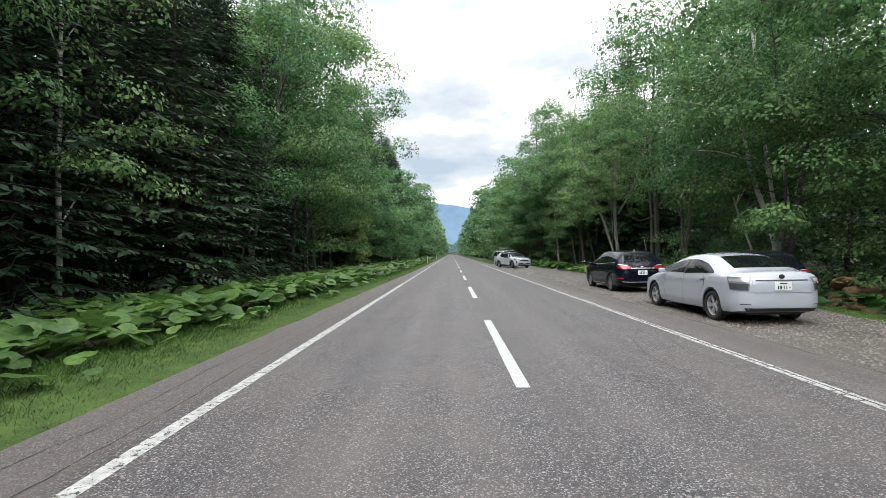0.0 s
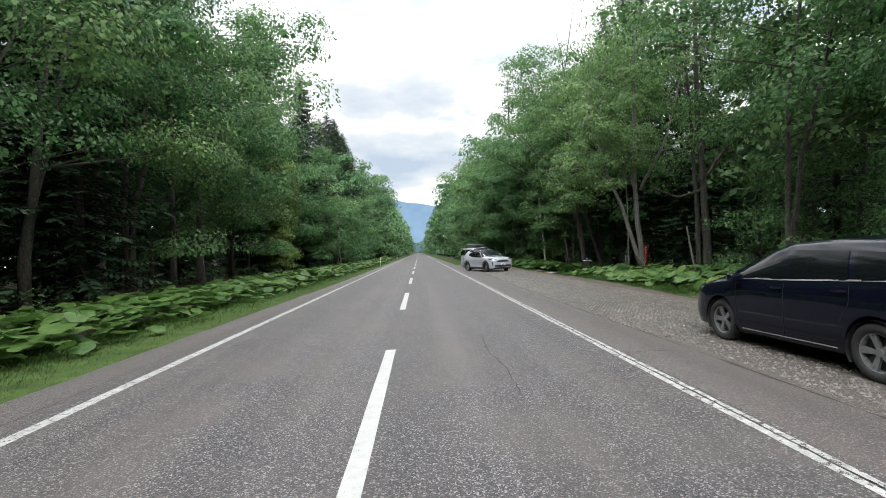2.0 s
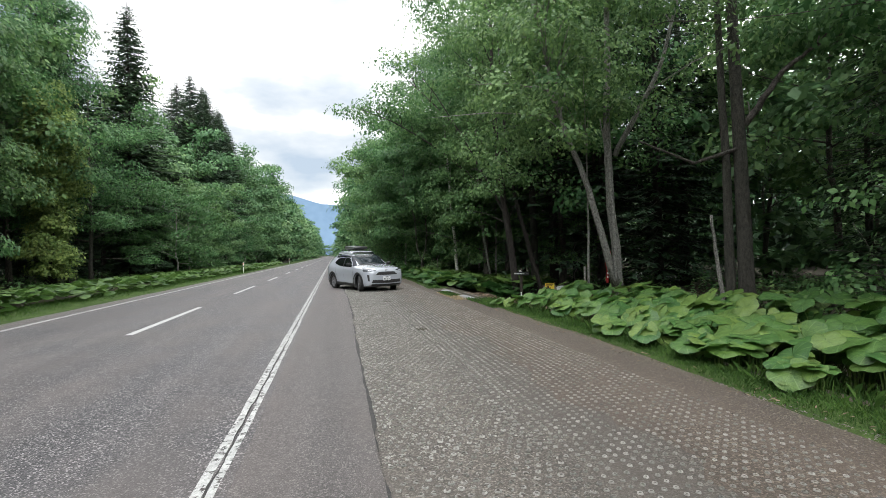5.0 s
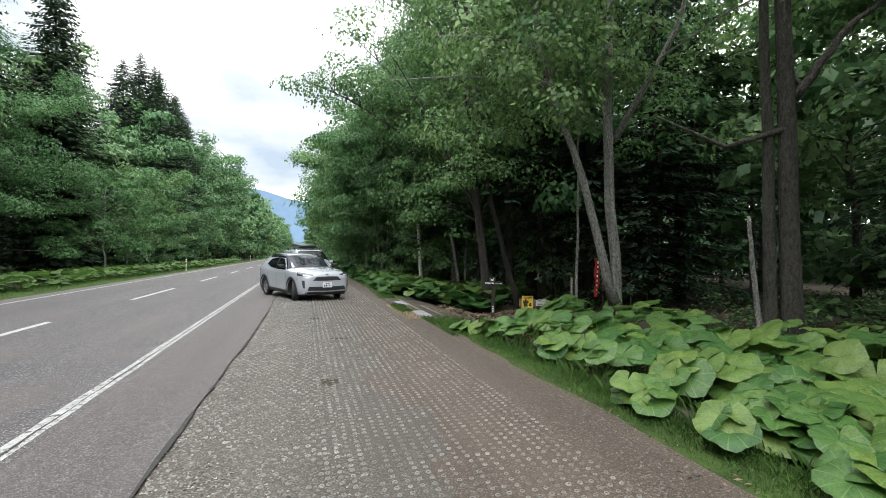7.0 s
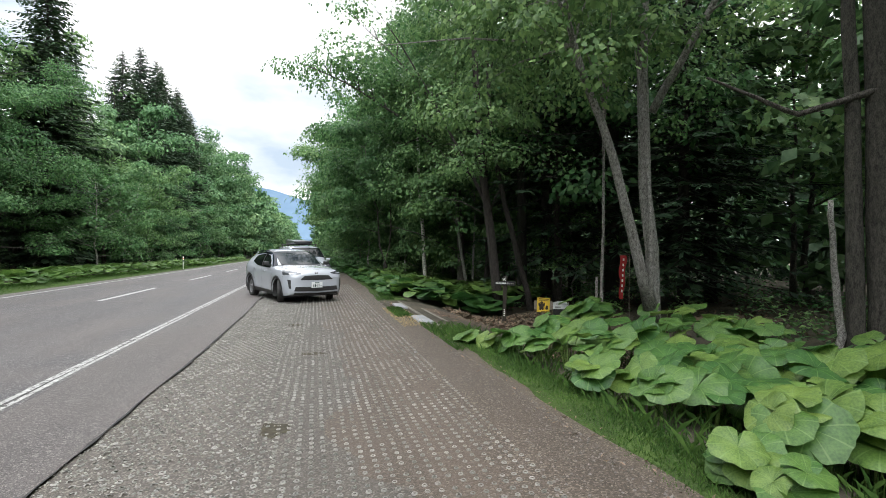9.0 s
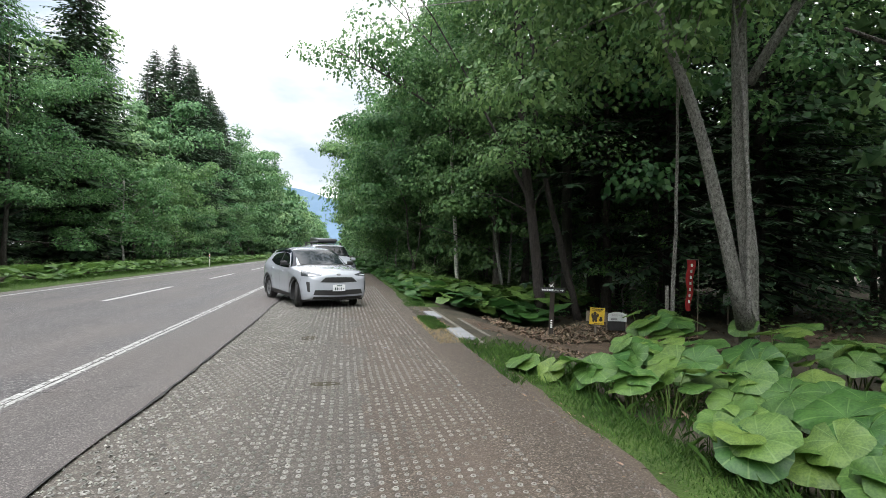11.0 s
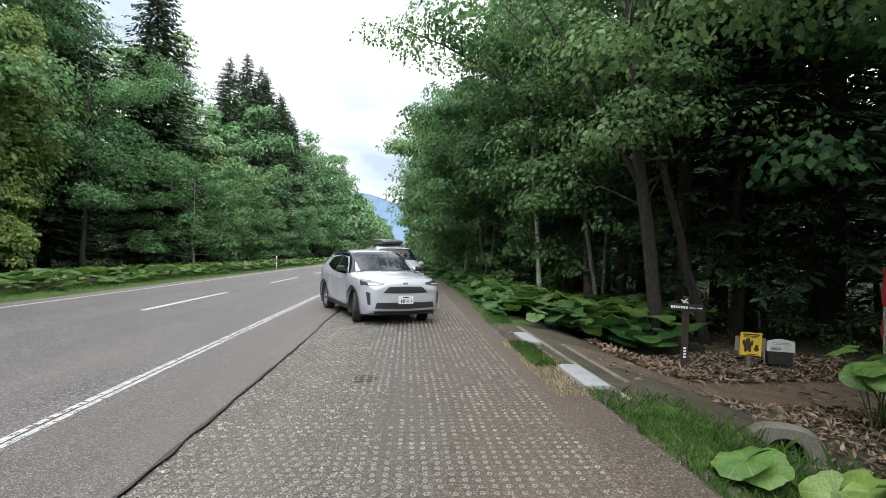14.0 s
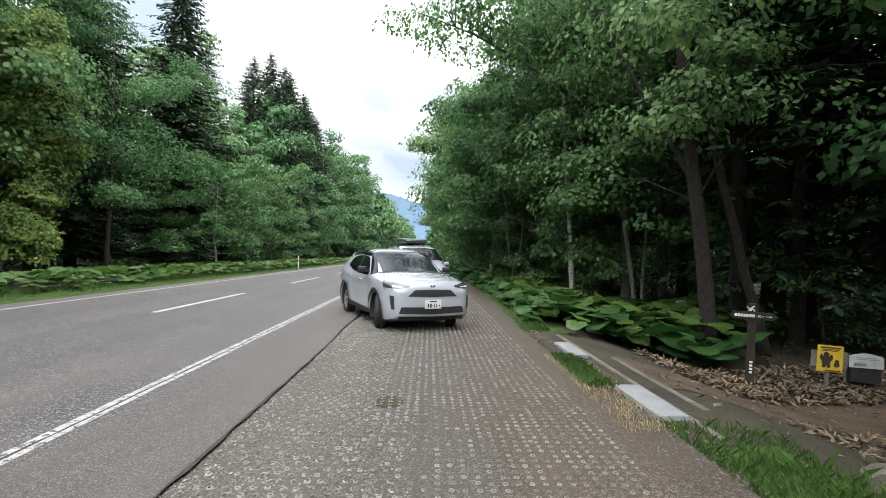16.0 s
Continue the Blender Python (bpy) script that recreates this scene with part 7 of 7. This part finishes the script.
# ---- trees that stand out singly ----
def stemmed_tree(name, x, y, stems, crown, bark, label, leaf=M_LEAF, size=0.13, per=76, category="tree"):
    """stems: (path, first radius, last radius) in local metres; crown: (count, centre, spread)."""
    r = np.random.default_rng(int(abs(x * 37 + y * 11)))
    v, f, built = [], [], []
    for path, r0, r1 in stems:
        p = split_line(path, 12)
        p[1:-1] += r.normal(size=(11, 3)) * np.array([0.03, 0.03, 0.0]) * min(1, r0 * 6)
        sv, sf = [], []
        tube(sv, sf, p, [r0 * (1.3 if i == 0 and r0 > 0.1 else 1) + (r1 - r0) * i / 12 for i in range(13)], 10)
        built.append(mesh_of(name + "_stem", sv, sf, bark, True))
    pts = []
    for count, c, s in crown:
        pts.append(np.array(c) + r.normal(size=(count, 3)) * np.array(s))
    for q in np.concatenate(pts)[::7] if pts else ():
        if q[2] < 2:
            continue
        b = min((p_ for path, _, _ in stems for p_ in split_line(path, 12)), key=lambda p_: np.linalg.norm(p_ - (q - np.array([0, 0, 1.0]))))
        tube(v, f, [b, (b + q) / 2 + np.array([0, 0, 0.15]), q], [0.03, 0.02, 0.006], 4, False)
    root = new(name)
    for i, me in enumerate(built):
        part("stem" if i else "trunk", me, None, root)
    if v:
        tagged(part("branchwork", mesh_of(name + "_branchwork", v, f, bark, True), None, root), kind="stuff")
    if pts:
        every = np.concatenate(pts)
        lv, lq = sprays(r, spaced(r, every, max(6, len(every) // 2), 0.5), int(per * 1.7), 0.72, size)
        part("crown", quads(name + "_crown", lv, lq, leaf), None, root)
    root.matrix_basis = Matrix.Translation((x, y, ground_z(x, y)))
    return tagged(root, label, category)


stemmed_tree("forked_tree", 12.55, 37.95, [([(0, 0, -0.3), (-0.05, 0, 1.2), (-0.25, 0.05, 4), (-0.1, 0.2, 8), (0.2, 0.2, 14)], 0.15, 0.06), ([(-0.1, -0.02, 0.9), (-0.45, -0.05, 2.0), (-0.95, 0, 3.8), (-1.9, 0.1, 6.4), (-2.6, 0.3, 10)], 0.12, 0.03), ([(-0.18, -0.15, 1.0), (-0.26, -0.18, 3), (-0.3, -0.1, 4.6), (-0.7, -0.3, 6)], 0.045, 0.015), ([(0.1, 0.2, 5), (1.2, -0.6, 7.5), (2.0, -1.0, 11)], 0.09, 0.03)],
    [(150, (-1.4, 0, 9), (2.0, 2.2, 1.6)), (110, (0.5, 0, 12.5), (1.8, 2.0, 1.4)), (60, (-2.6, 0.5, 6.6), (1.2, 1.6, 0.7))], M_BARK_PALE, "tall forked tree with rough pale grey bark", per=100)
stemmed_tree("thick_tree", 14.35, 35.0, [([(0, 0, -0.3), (0.02, 0, 2), (-0.1, 0.1, 6), (-0.2, 0, 12), (0, 0, 17)], 0.2, 0.05), ([(-0.34, 0.2, -0.3), (-0.32, 0.2, 2.5), (-0.35, 0.3, 7), (-0.7, 0.3, 14)], 0.13, 0.04), ([(0.05, 0, 5.2), (0.9, -0.5, 6.6), (2.0, -0.9, 7.4)], 0.1, 0.03), ([(-0.1, 0, 4.6), (-1.0, 0.6, 4.3), (-2.2, 1.2, 5.0)], 0.06, 0.02)],
    [(120, (0, 0, 12), (2.2, 2.2, 2.0)), (36, (1.6, -1.0, 7.6), (1.0, 1.2, 0.6))], M_BARK, "thick old tree with dark fissured bark and twin trunk")
stemmed_tree("dead_stem", 13.75, 35.25, [([(0.15, 0.1, -0.3), (0.1, 0.05, 0.8), (-0.05, 0, 1.7), (-0.3, -0.1, 2.9)], 0.07, 0.035)], [], M_BARK_PALE, "broken leaning dead stem with pale bare wood", category="dead tree")
stemmed_tree("pole_birch", 10.75, 51.0, [([(0, 0, -0.3), (-0.05, 0.2, 2.4), (-0.2, 0.4, 5), (-0.5, 0.6, 11)], 0.1, 0.04)], [(50, (-0.3, 0.5, 9.5), (1.4, 1.4, 1.6))], M_BIRCH, "slender birch with a straight white trunk")
stemmed_tree("leaning_clump", 12.5, 19.2, [([(0, 0, -0.3), (-0.3, 0, 2.4), (-1.1, 0.1, 5.2), (-2.0, 0.3, 10)], 0.13, 0.04), ([(0.1, 0.1, -0.3), (-0.05, 0.1, 2.4), (-0.35, 0.2, 5), (-0.8, 0.4, 11)], 0.11, 0.04), ([(0.2, 0, -0.3), (0.3, 0, 2.4), (0.2, 0.1, 5), (0.4, 0.2, 9)], 0.08, 0.03)],
    [(110, (-1.2, 0.2, 9.5), (1.8, 1.8, 1.6)), (60, (-0.5, 0, 6.4), (1.8, 1.6, 0.8))], M_BIRCH, "clump of leaning pale-barked stems from one base")
stemmed_tree("white_stem", 12.6, 20.9, [([(0, 0, -0.3), (-0.2, 0, 1.2), (-0.3, 0, 2.2), (-0.75, 0.1, 3.6), (-1.2, 0.2, 5.4)], 0.07, 0.025)], [(40, (-1.2, 0.2, 6.0), (1.2, 1.2, 0.8))], M_BIRCH, "slender crooked birch with peeling white bark")
stemmed_tree("edge_birch", -11.5, 12.8, [([(0, 0, -0.3), (0.02, 0, 2), (0, 0.05, 5), (0.1, 0.1, 11)], 0.085, 0.03)], [(46, (0.8, 0.2, 4.6), (1.2, 1.3, 0.9)), (60, (0, 0, 9.5), (1.6, 1.6, 1.6))], M_BIRCH, "slim pale birch trunk at the forest edge")
stemmed_tree("pale_pair", -15.6, 37.6, [([(0, 0, -0.3), (0, 0, 3), (0.05, 0.1, 8), (0, 0, 15)], 0.24, 0.06), ([(-1.0, 0.4, -0.3), (-1.1, 0.4, 2), (-1.5, 0.4, 4), (-1.7, 0.4, 9)], 0.16, 0.04), ([(-1.15, 0.4, 2.4), (-2.1, 0.2, 3.6), (-2.9, 0, 4.8)], 0.07, 0.02)],
    [(110, (0, 0, 11), (2.0, 2.0, 2.0))], M_BARK_PALE, "pair of pale smooth trunks, one of them forked")
stemmed_tree("overhanging_tree", 12.1, 49.7, [([(0, 0, -0.3), (-0.1, 0, 3), (-0.3, 0.1, 7), (-0.2, 0.1, 14)], 0.17, 0.05), ([(-0.25, 0.05, 5.8), (-2.6, 0.2, 7.8), (-5.0, 0.4, 9.2), (-6.9, 0.5, 9.9)], 0.08, 0.015), ([(-0.3, 0.1, 7.2), (-2.4, -0.4, 9.6), (-4.6, -0.6, 11.4)], 0.06, 0.015)],
    [(26, (-6.1, 0.4, 9.9), (0.7, 0.9, 0.5)), (22, (-4.4, 0.2, 9.4), (0.9, 0.9, 0.5)), (16, (-4.2, -0.6, 11.4), (1.0, 1.0, 0.5)), (20, (-2.2, 0, 9.2), (1.2, 1.2, 0.8)), (50, (0.6, 0.6, 12.6), (1.6, 1.6, 1.5)), (44, (-1.9, -0.6, 4.8), (0.8, 1.2, 1.0)), (30, (-2.4, 1.0, 6.4), (0.8, 1.4, 1.0))], M_BARK, "tall broadleaf tree with a long bough over the lay-by", size=0.13, per=60)
# the next three trunks take the dark bark colour to stand for forest shade
stemmed_tree("dark_edge_tree", 11.95, 44.8, [([(0, 0, -0.3), (-0.1, 0, 0.6), (-0.58, 0, 4.2), (-0.9, 0.1, 8), (-1.0, 0.2, 14)], 0.17, 0.05), ([(-0.5, 0, 3.6), (-1.3, 0.4, 5.4), (-2.4, 0.8, 7.6)], 0.07, 0.02)],
    [(100, (-0.5, 0.2, 12.6), (2.1, 2.1, 1.8)), (26, (-2.0, 0.6, 7.4), (1.0, 1.2, 0.6)), (30, (-1.2, 0.9, 5.4), (0.7, 1.1, 0.8)), (20, (-0.6, -1.0, 5.2), (0.7, 0.8, 0.6))], M_BARK_DARK, "broadleaf tree leaning over the signpost, its bark darkened for shade")
stemmed_tree("leaning_tree", 13.2, 44.9, [([(0, 0, -0.3), (-0.3, 0, 1), (-1.05, 0, 3.6), (-1.6, 0.1, 6.5), (-1.8, 0.2, 12)], 0.11, 0.04)],
    [(80, (-1.8, 0.2, 10.4), (1.8, 1.8, 1.5))], M_BARK_DARK, "slender leaning tree, its bark darkened for shade")
stemmed_tree("straight_tree", 13.4, 46.4, [([(0, 0, -0.3), (0.03, 0, 3), (0, 0.05, 8), (0.05, 0, 15)], 0.2, 0.06)],
    [(90, (0, 0, 11.0), (2.0, 2.0, 2.4))], M_BARK_DARK, "straight trunk of a tall forest tree, darkened for shade")
for x, y, h in ((12.2, 52.9, 0.0), (12.9, 54.2, 0.5), (12.3, 49.2, -0.2)):
    stemmed_tree("slim_tree", x, y, [([(0, 0, -0.3), (-0.25 + h, 0, 2.4), (-0.5 + h, 0.1, 5), (-0.6 + h, 0.2, 10)], 0.075, 0.03)], [(50, (-0.5 + h, 0.1, 9.0), (1.7, 1.7, 1.4)), (16, (-0.9 + h, -0.4, 4.8), (0.8, 1.0, 0.7))], M_BARK_PALE, "slim young tree with a pale grey stem")
stemmed_tree("broken_stem", 12.7, 40.05, [([(0.04, 0, -0.3), (0.0, 0, 0.8), (0.06, 0, 3), (0.1, 0.1, 7)], 0.05, 0.02), ([(-0.12, -0.03, -0.3), (-0.16, -0.03, 1.45)], 0.042, 0.036)], [(60, (-0.2, 0, 7.2), (1.4, 1.4, 0.9))], M_BARK_PALE, "thin pale stem beside a broken dead one")
# spruces that rise above the broadleaf trees
for x, y, s, i in ((-13.0, 70.4, 1.02, 0), (-16.6, 65.0, 1.1, 0), (-14.3, 86.2, 1.08, 1), (-14.6, 89.0, 1.02, 0), (-14.2, 93.4, 1.12, 0), (-13.4, 91.0, 0.9, 0), (-13.2, 95.6, 0.94, 0), (-13.2, 99.8, 0.98, 0), (-13.0, 104.2, 0.98, 0), (-13.0, 108.4, 1.0, 0), (-13.8, 97.5, 1.12, 0), (-14.4, 102.0, 1.16, 0), (-13.6, 106.2, 1.1, 0), (-14.4, 110.4, 1.12, 0), (-13.8, 115.0, 1.04, 0), (-15.0, 119.0, 1.02, 0), (-14.6, 127.0, 0.95, 0), (-15.4, 150.0, 1.1, 0), (-13.4, 173.0, 1.2, 0)):
    plant("tall_spruce", TALL, i, x, y, s, x + y, "tall dark spruce rising above the broadleaf trees", group="forest spruces")
for x, y, s in ((-13.6, 33.2, 1.25), (-11.6, 18.3, 1.15), (-11.2, 7.5, 1.0), (-12.6, 22, 1.15), (-13.4, 14.5, 1.0)):
    plant("spruce", FIRS, 1, x, y, s, x + y, FI, group="forest spruces")
plant("edge_broadleaf_tree", CLOSE, 0, 13.6, 50.8, 0.98, 1.0, "broadleaf tree whose boughs hang over the lay-by", group="forest broadleaf trees")
plant("edge_broadleaf_tree", CLOSE, 0, 14.8, 46.2, 0.9, 2.6, BL, group="forest broadleaf trees")
plant("edge_broadleaf_tree", CLOSE, 1, 12.9, 28.3, 0.95, 2.0, BL, group="forest broadleaf trees")
for x, y, sc, i in ((13.6, 56.6, 0.95, 0), (11.8, 60.5, 1.0, 1), (11.6, 65.0, 1.05, 0), (10.8, 69.0, 1.1, 1), (10.6, 73.0, 1.15, 0), (10.4, 80.0, 1.2, 1)):
    plant("low_broadleaf_tree", EDGE, i, x, y, sc, 1.3 * y, "small broadleaf tree with low boughs over the verge", group="forest broadleaf trees")
for x, y, sc, i in ((12.7, 49.8, 0.9, 0), (9.5, 55.2, 0.88, 1), (12.8, 54.6, 0.95, 1), (9.2, 60.0, 0.95, 0), (9.0, 65.5, 1.05, 1)):
    plant("curtain_tree", CURTAIN, i, x, y, sc, 2.1 * y, "slim forest edge tree leafed down to the verge", group="forest broadleaf trees")
for x, y, sc in ((24.5, 40.5, 0.95), (26, 45, 1.0)):
    plant("inner_broadleaf_tree", MID, int(y) % 2, x, y, sc, y, BL, group="forest broadleaf trees")
for x, y, s in ((14.6, 46.6, 0.95), (16.4, 44.9, 1.05), (18.0, 43.2, 1.0), (17.0, 48.6, 1.1), (20.5, 44.6, 1.0), (20.6, 34.6, 0.8)):
    plant("spruce", FIRS, int(y) % 2, x, y, s, x + y, "dense dark spruce in the shade of the forest", group="forest spruces")
plant("small_tree", ROUND, 0, -8.4, 66.7, 0.8, 0.6, "small round-crowned tree with bright green leaves")

# a few pale stones on the earth
for x, y, s in ((6.93, 42.9, 0.035), (6.6, 38.4, 0.02), (7.2, 36.3, 0.022)):
    bm = bmesh.new()
    bmesh.ops.create_icosphere(bm, subdivisions=1, radius=s)
    for v in bm.verts:
        v.co *= 0.8 + 0.4 * (noise.noise(v.co * 40 + Vector((x, y, 0))) + 0.5)
        v.co.z *= 0.6
    ob = part("pebble", bm, M_CONCRETE)
    ob.matrix_basis = Matrix.Translation((x, y, -0.016))
    tagged(ob, "pale rounded pebble lying on the earth", "pebble", "pale pebbles")
